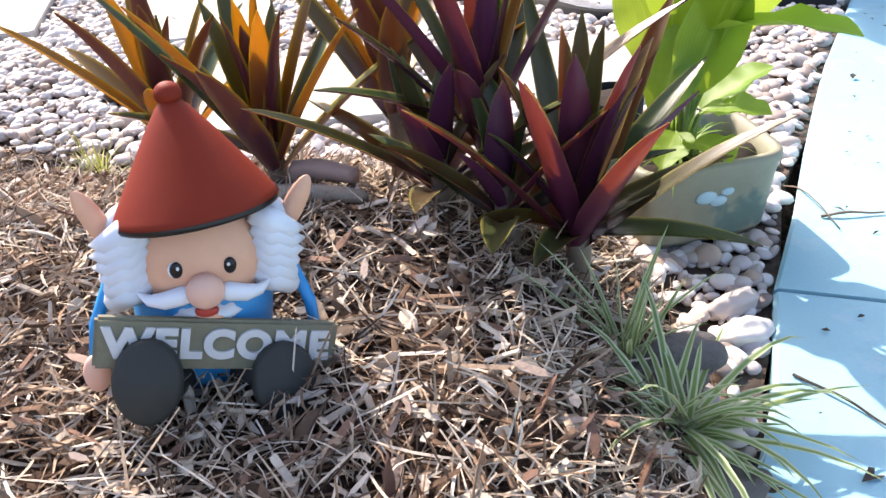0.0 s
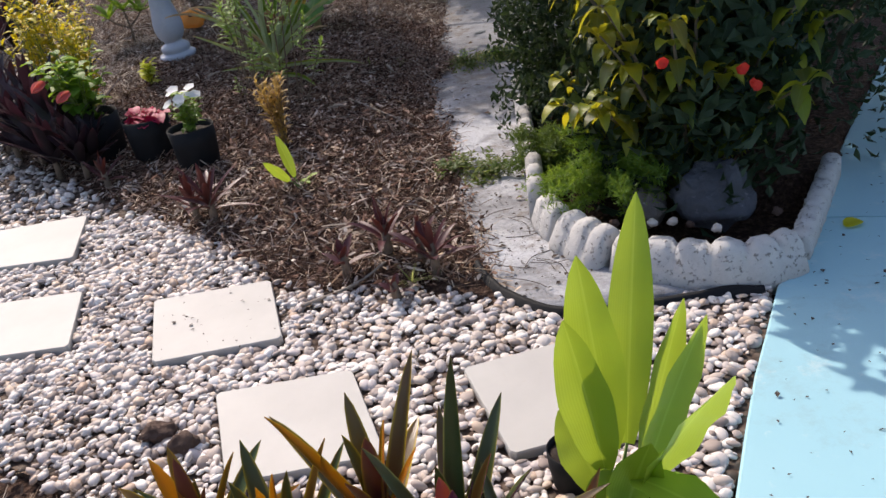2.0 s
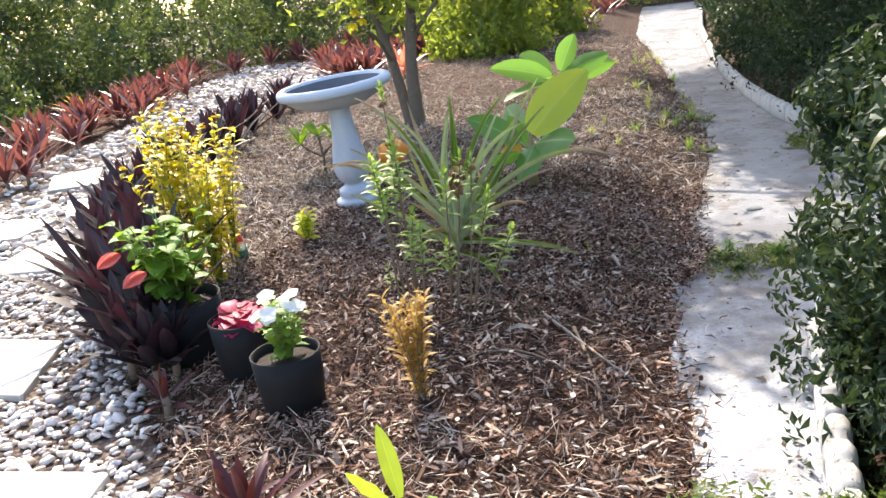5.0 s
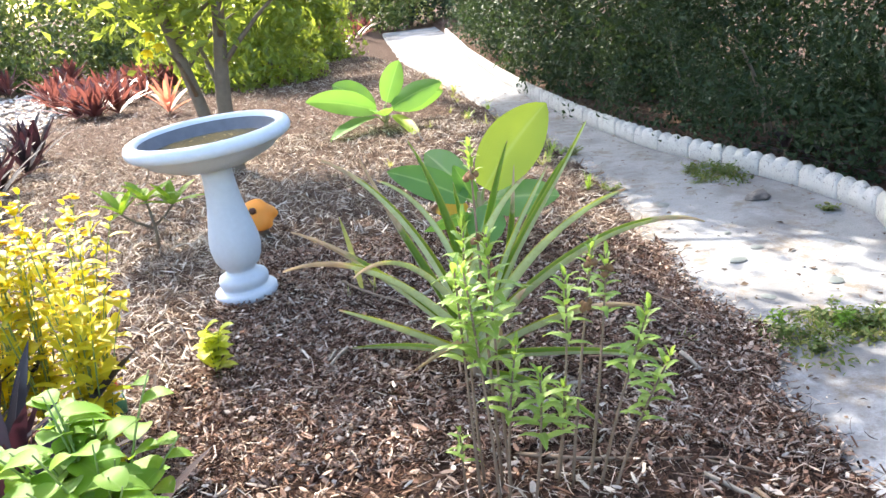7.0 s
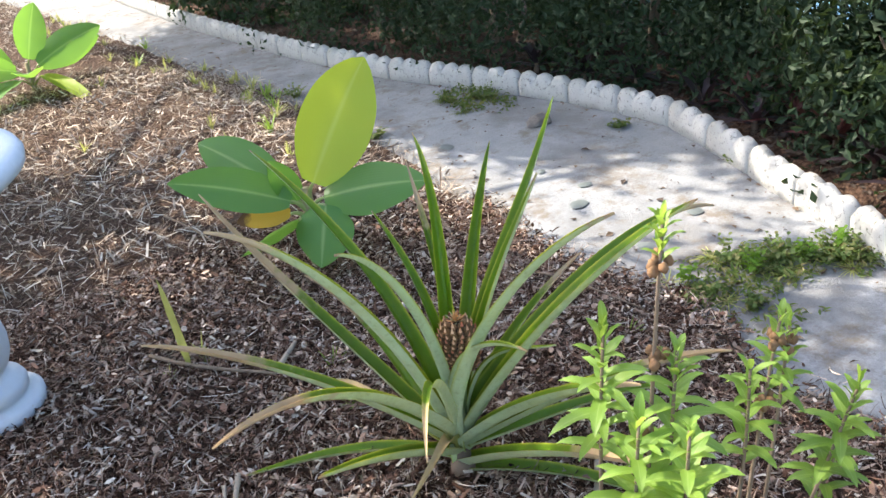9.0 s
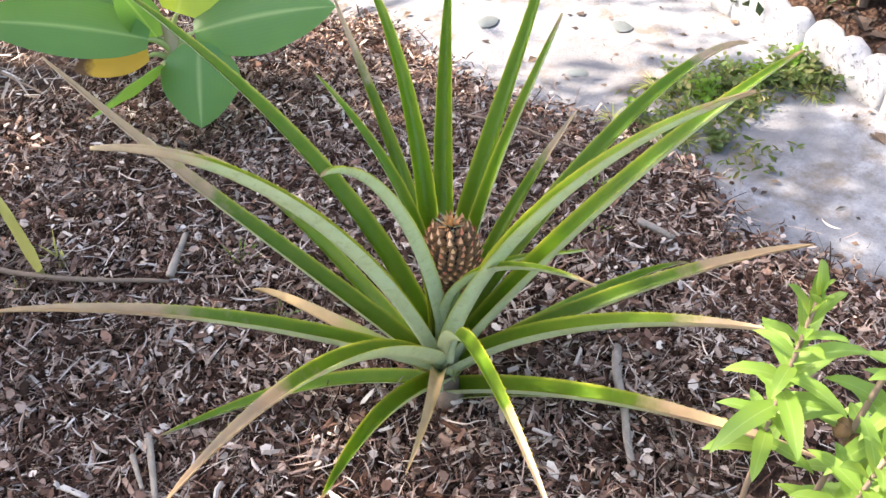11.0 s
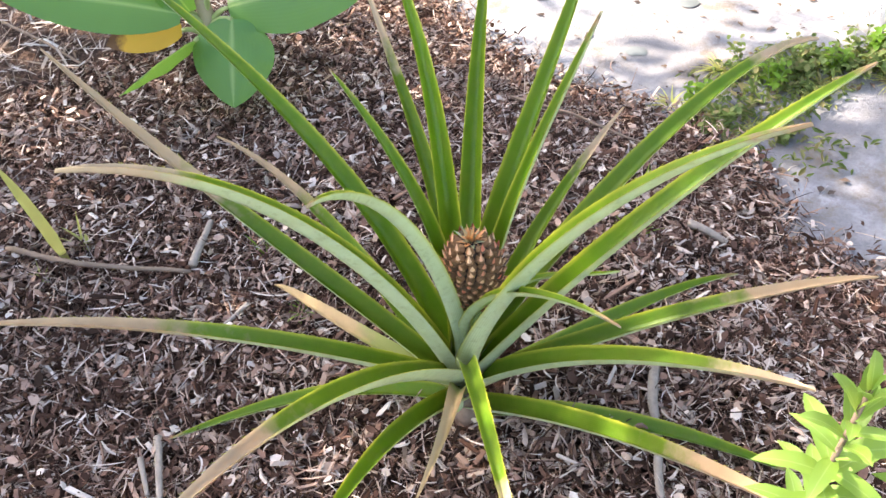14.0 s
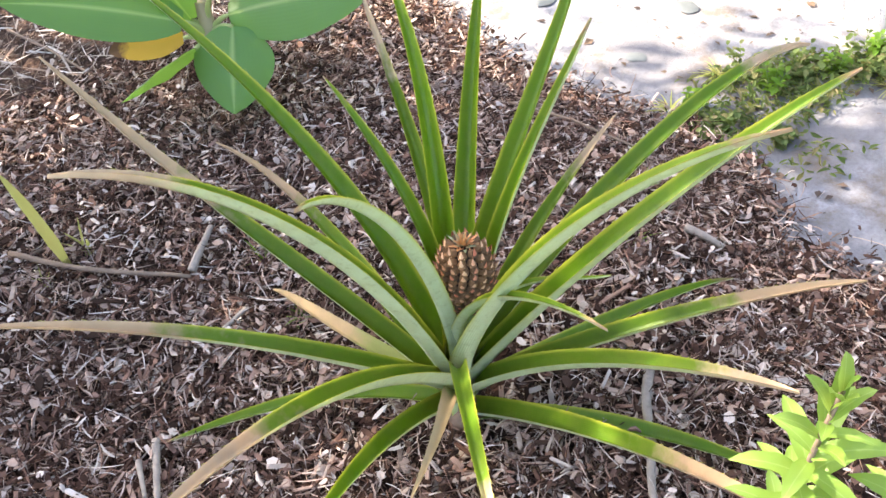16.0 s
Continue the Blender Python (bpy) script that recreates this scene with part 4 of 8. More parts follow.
GNOME_AT = pose(-0.013, 0.415, 0.153, 0, 9, 18) @ Matrix.Scale(0.95, 4)
garden_gnome(GNOME_AT)


def lettering(text, size, depth):
    cu = bpy.data.curves.new("lettering", "FONT")
    cu.body, cu.size, cu.extrude, cu.align_x, cu.align_y = text, size, depth, "CENTER", "CENTER"
    cu.bevel_depth = 0.0007
    cu.offset = 0.0011
    cu.space_character = 1.12
    tmp = bpy.data.objects.new("lettering_tmp", cu)
    scene.collection.objects.link(tmp)
    me = bpy.data.meshes.new_from_object(tmp.evaluated_get(bpy.context.evaluated_depsgraph_get()))
    bpy.data.objects.remove(tmp)
    return me


def welcome_sign(at):
    n = Nodes("painted_plank")
    w = n.noise(30.0, 5, 0.7)
    c = n.mix(w, (0.10, 0.10, 0.065), (0.25, 0.235, 0.16))
    n.bump(w, 0.4, 0.003)
    plank = n.done(c, 0.7, 0.3)
    b = Build()
    b.box((-0.098, -0.005, -0.022), (0.098, 0.005, 0.022), bevel=0.0025)
    ob = thing("welcome_sign", b, plank, "small olive-brown plank sign with raised white letters on the gnome's lap", "sign", at=at, smooth=False)
    me = lettering("WELCOME", 0.0335, 0.0012)
    me.materials.clear()
    me.materials.append(cloth("letter_white", (0.56, 0.56, 0.55)))
    t = new("letters", me)
    t.parent = ob
    t.matrix_basis = pose(0, -0.0062, 0.0005, 90, 0, 0) @ Matrix.Diagonal((1.04, 1.0, 1.0, 1.0))
    tagged(t, "raised white capital letters")
    return ob


welcome_sign(GNOME_AT @ pose(0.008, -0.062, 0.069, -14, 10, 0) @ Matrix.Scale(1.06, 4))


def small_gnome(at):
    b = Build()
    b.lathe([(0.0, 0.0), (0.030, 0.0), (0.034, 0.03), (0.028, 0.06), (0.0, 0.07)], 18, Matrix(), 1)
    b.ball((0, -0.008, 0.068), (0.022, 0.021, 0.022), mat=2)
    b.ball((0, -0.020, 0.055), (0.020, 0.012, 0.024), mat=3, lump=0.15)
    b.lathe([(0.024, 0.076), (0.020, 0.092), (0.010, 0.118), (0.0, 0.128)], 18, Matrix(), 0)
    return thing("small_gnome", b, [cloth("small_hat_red", (0.5, 0.06, 0.05)), cloth("small_coat_green", (0.05, 0.16, 0.08)), GNOME_MATS[1], GNOME_MATS[2]], "small gnome figurine with a red hat standing in the mulch", "garden gnome", at=at)


small_gnome(pose(-1.70, 4.58, surface(-1.70, 4.58), 0, 0, 40))


# ---------------------------------------------------------------- rosette plants
def rosette(name, at, count, length, width, mats, label, group, rng, stem=0.10, droop=0.25, upright=(25, 80), category="spiderwort plant", split=True, thick=0.0016, fold=0.32, reach=()):
    """A crown of sword leaves on a short stem; each leaf a part where it stands near."""
    root = holder(name, label, category, at, group)
    b = Build()
    b.tube([(0, 0, -0.03), (0.004, 0.003, stem * 0.5), (0, 0, stem + 0.02)], [0.016, 0.014, 0.010], 0, 8)
    part("stem", b, TWIG, root)
    joined = Build()
    for i in range(count):
        q = i / max(1, count - 1)
        az = i * 2.39996 + rng.uniform(-0.25, 0.25)
        el = radians(upright[0] + (upright[1] - upright[0]) * q + rng.uniform(-7, 7))
        ln = length * rng.uniform(0.78, 1.1) * (0.8 + 0.35 * math.sin(math.pi * min(1, q + 0.25)))
        d = Vector((math.cos(az) * math.cos(el), math.sin(az) * math.cos(el), math.sin(el)))
        base = Vector((0, 0, stem * (0.55 + 0.45 * q))) + Vector((d.x, d.y, 0)) * 0.008
        tip = base + d * ln - Vector((0, 0, droop * ln * math.cos(el) * rng.uniform(0.3, 1.2)))
        mid = base + d * ln * 0.55 + Vector((0, 0, 0.05 * ln))
        lb = Build() if split else joined
        lb.blade(bezier(base, mid, tip, 9 if split else 7), width * rng.uniform(0.8, 1.1), fold=fold, cross=4 if split else 2, mat=0, under=1 if split else None, thick=thick, shape=lance)
        if split:
            part("leaf", lb, mats, root)
    for x, y, z in reach:
        # single leaves that reach out low or high from the crown
        base = Vector((0, 0, stem * 0.8))
        tip = Vector((x, y, z))
        lb = Build()
        lb.blade(bezier(base, base.lerp(tip, 0.5) + Vector((0, 0, 0.02)), tip, 10), width * 1.05, fold=fold, cross=4, mat=0, under=1, thick=thick, shape=lance)
        part("leaf", lb, mats, root)
    if not split:
        tagged(part("leaves", joined, mats, root), kind="stuff")
    return root


rng = random.Random(5)
LBL_RHO = "oyster plant with backlit green, orange and purple sword leaves"
FRONT = [(-0.158, 0.845, 0.20, 15, 0.22, 0), (-0.015, 0.774, 0.165, 17, 0.25, 0), (0.142, 0.81, 0.25, 11, 0.25, 0), (0.255, 0.71, 0.23, 16, 0.25, 1), (0.347, 0.60, 0.145, 17, 0.27, 1), (0.20, 0.66, 0.12, 12, 0.20, 1), (0.27, 0.60, 0.10, 11, 0.18, 1)]
REACH = {1: ((-0.166, -0.051, 0.15), (-0.06, -0.12, 0.24)), 2: ((0.061, 0.187, 0.20),), 3: ((0.037, 0.052, 0.45), (-0.17, -0.09, 0.20), (-0.14, -0.10, 0.36)),
         4: ((0.189, -0.042, 0.06), (0.156, 0.112, 0.21), (0.061, -0.006, 0.24), (-0.05, -0.07, 0.07), (0.17, 0.03, 0.13), (0.05, -0.05, 0.29), (-0.09, -0.02, 0.20), (-0.11, -0.04, 0.11))}
for i, (x, y, crown, k, ln, deep) in enumerate(FRONT):
    z = max(0.0, surface(x, y))
    rosette("oyster_plant", pose(x, y, z), k, ln, 0.0185, [RHO_TOP2, RHO_UNDER2] if deep else [RHO_TOP, RHO_UNDER], "oyster plant with violet undersides and deep green leaves" if deep else LBL_RHO, "oyster plants beside the gnome", rng, stem=max(0.05, crown - z + 0.02), droop=0.10, upright=(42, 87) if i < 5 else (18, 80), fold=0.38, reach=REACH.get(i, ()))

SMALL = [(-0.62, 2.70, 16, 0.19), (-0.70, 2.75, 11, 0.15), (0.055, 2.19, 10, 0.15), (0.20, 2.06, 11, 0.15), (0.16, 2.13, 6, 0.12), (-0.075, 2.12, 7, 0.09), (0.08, 1.96, 6, 0.06), (-1.22, 3.26, 9, 0.13)]
for x, y, k, ln in SMALL:
    rosette("oyster_plant", pose(x, y, surface(x, y)), k, ln, 0.014, [RHO_RED, RHO_RED], "young oyster plant with reddish leaves on the mulch", "young oyster plants in the bed", rng, stem=0.03 + ln * 0.35, droop=0.2, upright=(15, 80), split=True)

# rows along the beds, further off
ROWS_DARK = [(-1.42, 3.42, 0.22), (-1.58, 3.56, 0.29), (-1.72, 3.72, 0.35), (-1.86, 3.90, 0.38), (-2.02, 4.10, 0.40), (-2.22, 4.34, 0.38), (-2.44, 4.62, 0.35), (-2.68, 4.92, 0.33), (-2.92, 5.25, 0.32), (-3.12, 5.7, 0.34), (-3.2, 6.25, 0.38), (-3.28, 6.75, 0.40), (-3.42, 7.3, 0.40), (-3.58, 7.9, 0.38), (-3.72, 8.5, 0.36), (-3.85, 9.2, 0.34)]
for x, y, ln in ROWS_DARK:
    for dx, dy in ((0, 0), (0.10, 0.10)):
        rosette("oyster_plant", pose(x + dx + rng.uniform(-.04, .04), y + dy + rng.uniform(-.05, .05), 0.0, 0, 0, rng.uniform(0, 360)), 15, ln * rng.uniform(0.85, 1.15) * (1.15 if y < 4 else 1.0), 0.031, [RHO_DARK, RHO_DARK], "dark purple oyster plant in the border row", "border row of oyster plants", rng, stem=0.10, droop=0.10, upright=(30, 88), split=False)
ROWS_RED = [(-5.9, 8.3), (-6.3, 9.0), (-6.5, 9.8), (-6.1, 9.5), (-6.6, 10.6), (-6.9, 11.4), (-5.0, 7.0), (-4.2, 11.4), (-4.45, 12.2), (-4.7, 13.2), (-5.2, 14.0), (-4.1, 12.8), (-3.9, 13.8), (-7.6, 13.0), (-8.2, 14.2), (-7.4, 15.0), (-6.6, 15.8), (-5.8, 16.2), (-2.0, 17.5), (-1.8, 19.5), (-1.6, 21.5), (-2.3, 20.5), (-4.6, 14.8), (-3.5, 15.2)]
for x, y in ROWS_RED:
    for k in range(4):
        rosette("oyster_plant", pose(x + rng.uniform(-.35, .35), y + rng.uniform(-.45, .45), -0.02, 0, 0, rng.uniform(0, 360)), 13, rng.uniform(0.34, 0.5), 0.034, [RHO_RED, RHO_RED], "reddish oyster plant beyond the pebble path", "red oyster plants beyond the path", rng, stem=0.12, droop=0.15, upright=(20, 86), split=False)
rosette("bromeliad", pose(-3.2, 11.3, -0.03), 12, 0.45, 0.03, [PINKLEAF, PINKLEAF], "salmon-pink bromeliad in the mulch", "", rng, stem=0.15, upright=(25, 80), category="bromeliad", split=False)
rosette("bromeliad", pose(-6.9, 10.0, 0.0), 18, 0.42, 0.03, [ORANGELEAF, ORANGELEAF], "orange-yellow bromeliad beyond the path", "", rng, stem=0.1, upright=(15, 70), category="bromeliad", split=False)
for k, (x, y) in enumerate(((1.52, 5.72), (1.50, 5.42), (1.44, 5.20), (1.56, 6.02), (1.50, 6.35), (1.30, 4.95), (1.42, 6.65), (1.34, 6.95), (1.40, 5.55), (1.46, 5.88), (1.22, 4.75))):
    rosette("bromeliad", pose(x, y, surface(x, y)), 11, 0.19, 0.018, [RHO_RED, RHO_RED] if k < 3 else [RHO_DARK, RHO_DARK], "dark red bromeliad behind the edging", "red bromeliads behind the edging", rng, stem=0.05, upright=(10, 70), category="bromeliad", split=False)


# ---------------------------------------------------------------- planter, ginger, grasses, rocks by the pavement
def planter(at):
    n = Nodes("stained_painted_stoneware")
    a = n.noise(9.0, 6, 0.7)
    c = n.mix(a, (0.18, 0.17, 0.115), (0.36, 0.34, 0.245))
    rust = n.ramp(n.noise(14.0, 6, 0.75), [(0.55, (0, 0, 0)), (0.68, (1, 1, 1))])
    c = n.mix(n.math("MULTIPLY", rust, 0.65), c, (0.24, 0.12, 0.05))
    green = n.ramp(n.noise(7.0, 4, 0.6), [(0.56, (0, 0, 0)), (0.60, (1, 1, 1))])
    c = n.mix(n.math("MULTIPLY", green, 0.7), c, (0.07, 0.16, 0.15))
    n.bump(a, 0.3, 0.004)
    ware = n.done(c, 0.55, 0.4)
    root = holder("planter", "stained stoneware trough planter with a faded painted motif", "planter", at)
    b = Build()
    rings = []
    for hw, hd, z in ((0.086, 0.060, 0.0), (0.092, 0.066, 0.012), (0.101, 0.074, 0.105), (0.105, 0.078, 0.118), (0.103, 0.076, 0.126), (0.094, 0.068, 0.126), (0.090, 0.064, 0.100), (0.088, 0.062, 0.095)):
        ring = []
        for j in range(32):
            a2 = 2 * math.pi * j / 32
            cx, sy = math.cos(a2), math.sin(a2)
            ring.append((hw * math.copysign(abs(cx) ** 0.32, cx), hd * math.copysign(abs(sy) ** 0.32, sy), z))
        rings.append(ring)
    b.ring_grid(rings, 0, True, (True, False))
    part("trough", b, ware, root)
    b = Build()
    b.ball((0, 0, 0.098), (0.090, 0.064, 0.014), lump=0.3, freq=6, seg=20, rings=8)
    part("soil", b, POTTING, root, "dark potting soil")
    b = Build()
    for x, z, w, h in ((-0.012, 0.078, 0.016, 0.010), (0.006, 0.070, 0.013, 0.008), (0.018, 0.082, 0.010, 0.006)):
        b.ball((x, -0.0725, z), (w, 0.003, h), seg=12, rings=6)
    part("motif", b, plain("faded_blue_white_glaze", (0.42, 0.58, 0.62), 0.4, 0.3), root, "faded pale blue painted motif")
    return root


planter(pose(0.535, 0.865, -0.008, 0, 0, 14))


def broad_plant(name, at, leaves, mats, label, category, stem_mat=GREENSTEM):
    """leaves: (base, bend, tip, half width, slot): each a broad blade on a stalk."""
    root = holder(name, label, category, at)
    for base, bend, tip, w, slot, *hint in leaves:
        base, bend, tip = Vector(base), Vector(bend), Vector(tip)
        s = Build()
        s.tube(bezier(base, base.lerp(bend, 0.6) + Vector((0, 0, 0.01)), bend, 6), [0.0045, 0.004, 0.0035, 0.003, 0.003, 0.0025], 0, 6)
        stalk = part("stalk", s, stem_mat, root)
        b = Build()
        mid = bend.lerp(tip, 0.5) + Vector((0, 0, 0.10 * (tip - bend).length))
        b.blade(bezier(bend, mid, tip, 12), w, fold=0.28, cross=6, mat=0, shape=oval, ripple=0.11, side_hint=hint[0] if hint else None)
        part("leaf", b, mats[slot], stalk)
    return root


# lime-leaved ginger, leaves from the low ones up
G0 = Vector((0.505, 0.845, 0.10))
H1, H2 = (1, -0.25, 0), (1, 0.35, 0)
GX = [((0.535, 0.88, 0.36), (0.59, 0.98, 0.675), 0.035, H1), ((0.505, 0.85, 0.38), (0.479, 0.861, 0.647), 0.041, H1), ((0.55, 0.85, 0.30), (0.66, 0.871, 0.515), 0.034, H2), ((0.555, 0.87, 0.31), (0.635, 0.90, 0.53), 0.030, H2), ((0.545, 0.80, 0.34), (0.635, 0.671, 0.555), 0.042, (0.8, 0.5, -0.3)),
      ((0.49, 0.83, 0.36), (0.448, 0.816, 0.575), 0.040, H1), ((0.485, 0.84, 0.23), (0.434, 0.889, 0.366), 0.036, H1), ((0.53, 0.79, 0.30), (0.625, 0.619, 0.345), 0.036, None), ((0.50, 0.81, 0.30), (0.467, 0.775, 0.185), 0.036, H1), ((0.51, 0.80, 0.22), (0.55, 0.77, 0.38), 0.040, H1), ((0.53, 0.82, 0.18), (0.60, 0.76, 0.20), 0.034, None), ((0.50, 0.81, 0.16), (0.47, 0.75, 0.14), 0.030, None), ((0.54, 0.85, 0.17), (0.63, 0.86, 0.22), 0.034, None), ((0.52, 0.80, 0.15), (0.545, 0.72, 0.16), 0.032, None)]
GX = [(Vector((0.003 * k, 0, 0)) - Vector((0.015, 0, 0)), Vector(b2) - G0 - Vector((0, 0, 0.07 if k < 6 else 0.0)), Vector(c) - G0, w, 0, *([h] if h else [])) for k, (b2, c, w, h) in enumerate(GX)]
broad_plant("ginger_plant", Matrix.Translation(G0), GX, [LIME], "lime-green broad-leaved ginger plant in the planter", "plant")
SP = [((0, 0, 0), (-0.01, 0, 0.05), (-0.05, 0.03, 0.21), 0.021, 0, (0.7, 0.5, 0.2)), ((0, 0, 0), (-0.03, -0.01, 0.04), (-0.10, -0.05, 0.14), 0.022, 0, (0.5, -0.2, 0.7)), ((0, 0, 0), (0.03, 0, 0.03), (0.08, 0.0, 0.05), 0.018, 0), ((0, 0, 0), (0.01, 0.01, 0.03), (0.05, -0.04, 0.03), 0.014, 0)]
broad_plant("ginger_sprout", pose(-0.30, 2.80, surface(-0.30, 2.80)), SP, [LIME], "young lime-green ginger sprout in the mulch", "plant")


def tuft(name, at, count, length, width, mat, label, category, rng, spread=(15, 80), droop=0.5, group="", split=False):
    """A tuft of narrow blades, as one mesh or leaf by leaf."""
    b = Build()
    root = holder(name, label, category, at, group) if split else None
    for i in range(count):
        az, el = rng.uniform(0, 6.283), radians(rng.uniform(*spread))
        ln = length * rng.uniform(0.5, 1.1)
        d = Vector((math.cos(az) * math.cos(el), math.sin(az) * math.cos(el), math.sin(el)))
        base = Vector((rng.uniform(-1, 1), rng.uniform(-1, 1), 0)) * length * 0.07
        tip = base + d * ln - Vector((0, 0, droop * ln * math.cos(el)))
        tip.z = max(tip.z, 0.004)
        b = Build() if split else b
        b.blade(bezier(base, base + d * ln * 0.6 + Vector((0, 0, 0.04 * ln)), tip, 6), width, fold=0.3, cross=2, shape=sword)
        if split:
            part("leaf", b, mat, root)
    return root or thing(name, b, mat, label, category, group, at=at)


tuft("spider_plant", pose(0.425, 0.405, 0.045), 64, 0.19, 0.0052, SPIDER, "spider plant tuft with cream-striped arching leaves beside the pavement", "spider plant", rng, (5, 62), 0.6, split=True)
tuft("spider_plant", pose(0.385, 0.49, 0.06), 22, 0.17, 0.0042, SPIDER, "small upright spider plant tuft among the mulch", "spider plant", rng, (45, 85), 0.2, split=True)
tuft("grass_tuft", pose(-0.40, 1.08, 0.0), 45, 0.13, 0.002, GRASS, "yellow-green grass tuft at the edge of the mulch", "grass", rng, (15, 80), 0.4)
tuft("grass_tuft", pose(0.51, 0.85, 0.10), 150, 0.11, 0.003, LEAFG, "fine green grass growing in the planter", "grass", rng, (20, 80), 0.5)
tuft("grass_tuft", pose(0.13, 2.03, 0.0), 30, 0.09, 0.0022, GRASS, "grass tuft between the mulch and the pebbles", "grass", rng, (15, 75), 0.4)


def rock(at, size, mat, label, seed, name="rock"):
    b = Build()
    big = size[0] > 0.04
    b.ball((0, 0, size[2] * 0.72), size, lump=0.35, freq=1.6, seed=seed, seg=44 if big else 22, rings=28 if big else 14)
    if big:
        b.v = [tuple(Vector(p) * (1 + 0.10 * noise.noise(Vector(p) * 26) + 0.05 * noise.noise(Vector(p) * 70))) for p in b.v]
    return thing(name, b, mat, label, "rock", at=at)


rock(pose(0.435, 0.50, 0.02, 0, 0, 15), (0.062, 0.032, 0.034), ROCK, "rounded grey-brown rock holding the mulch back", 1.0)
rock(pose(0.45, 0.335, 0.0, 0, 0, 30), (0.05, 0.03, 0.03), ROCK, "grey rock half under the spider plant", 4.0)
rock(pose(-0.48, 1.46, -0.01), (0.045, 0.03, 0.022), BROWNROCK, "dark brown stone on the pebbles", 2.0)
rock(pose(-0.405, 1.40, -0.01), (0.035, 0.03, 0.026), BROWNROCK, "dark brown stone on the pebbles", 3.0)
rock(pose(0.545, 0.60, -0.012, 0, 0, 20), (0.036, 0.020, 0.014), PEBBLE_ONE, "large pale cobble beside the pavement", 5.0)
rock(pose(0.548, 0.655, -0.012, 0, 0, 25), (0.040, 0.018, 0.015), PEBBLE_ONE, "large pale cobble beside the pavement", 6.0)
rock(pose(1.06, 2.17, 0.0, 0, 0, 10), (0.118, 0.10, 0.098), BLUEROCK, "large blue-grey boulder behind the scalloped edging", 7.0, "boulder")
rock(pose(0.87, 2.22, 0.0, 0, 0, 10), (0.06, 0.06, 0.06), ROCK, "grey stone behind the edging", 8.0)
rock(pose(0.96, 6.42, path_z(6.4) - 0.01), (0.06, 0.05, 0.03), ROCK, "pale stone lying on the path", 9.0)
rgr = random.Random(12)
for i in range(16):
    x, y = 0.72 + rgr.random() * 0.5, 1.86 + rgr.random() * 0.28
    if x + y > 2.62 and not inside(PAVE_POLY, x + 0.06, y):
        rock(pose(x, y, 0.045, 0, 0, rgr.uniform(0, 180)), (rgr.uniform(.012, .021), rgr.uniform(.010, .016), rgr.uniform(.008, .013)), PEBBLE_ONE if i % 2 else BROWNROCK, "small pebble lying behind the edging", i + 20.0, "bed_pebble")


# black nursery pot behind the ginger
def nursery_pot(at, r=0.075, h=0.15, name="nursery_pot", label="soft black nursery bag with potting soil"):
    root = holder(name, label, "plant pot", at)
    b = Build()
    prof = [(0.0, 0.0), (r * 0.86, 0.0), (r * 0.92, 0.01), (r * 1.0, h * 0.6), (r * 1.03, h), (r * 0.99, h), (r * 0.95, h * 0.85), (r * 0.93, h * 0.8)]
    rings = []
    for k, (rr, z) in enumerate(prof):
        rings.append([((rr * (1 + 0.05 * noise.noise(Vector((math.cos(a) * 2, math.sin(a) * 2, z * 12 + at.translation.x * 7)))) ) * math.cos(a), rr * (1 + 0.05 * noise.noise(Vector((math.cos(a) * 2 + 5, math.sin(a) * 2, z * 12)))) * math.sin(a), z) for a in [2 * math.pi * j / 28 for j in range(28)]])
    b.ring_grid(rings)
    part("bag", b, BLACKPLASTIC, root)
    b = Build()
    b.ball((0, 0, h * 0.82), (r * 0.95, r * 0.95, 0.012), lump=0.3, freq=5, seg=18, rings=6)
    part("soil", b, POTTING, root, "dark potting soil")
    return root


nursery_pot(pose(0.47, 1.13, -0.012), 0.05, 0.09, label="small black nursery pot behind the ginger")


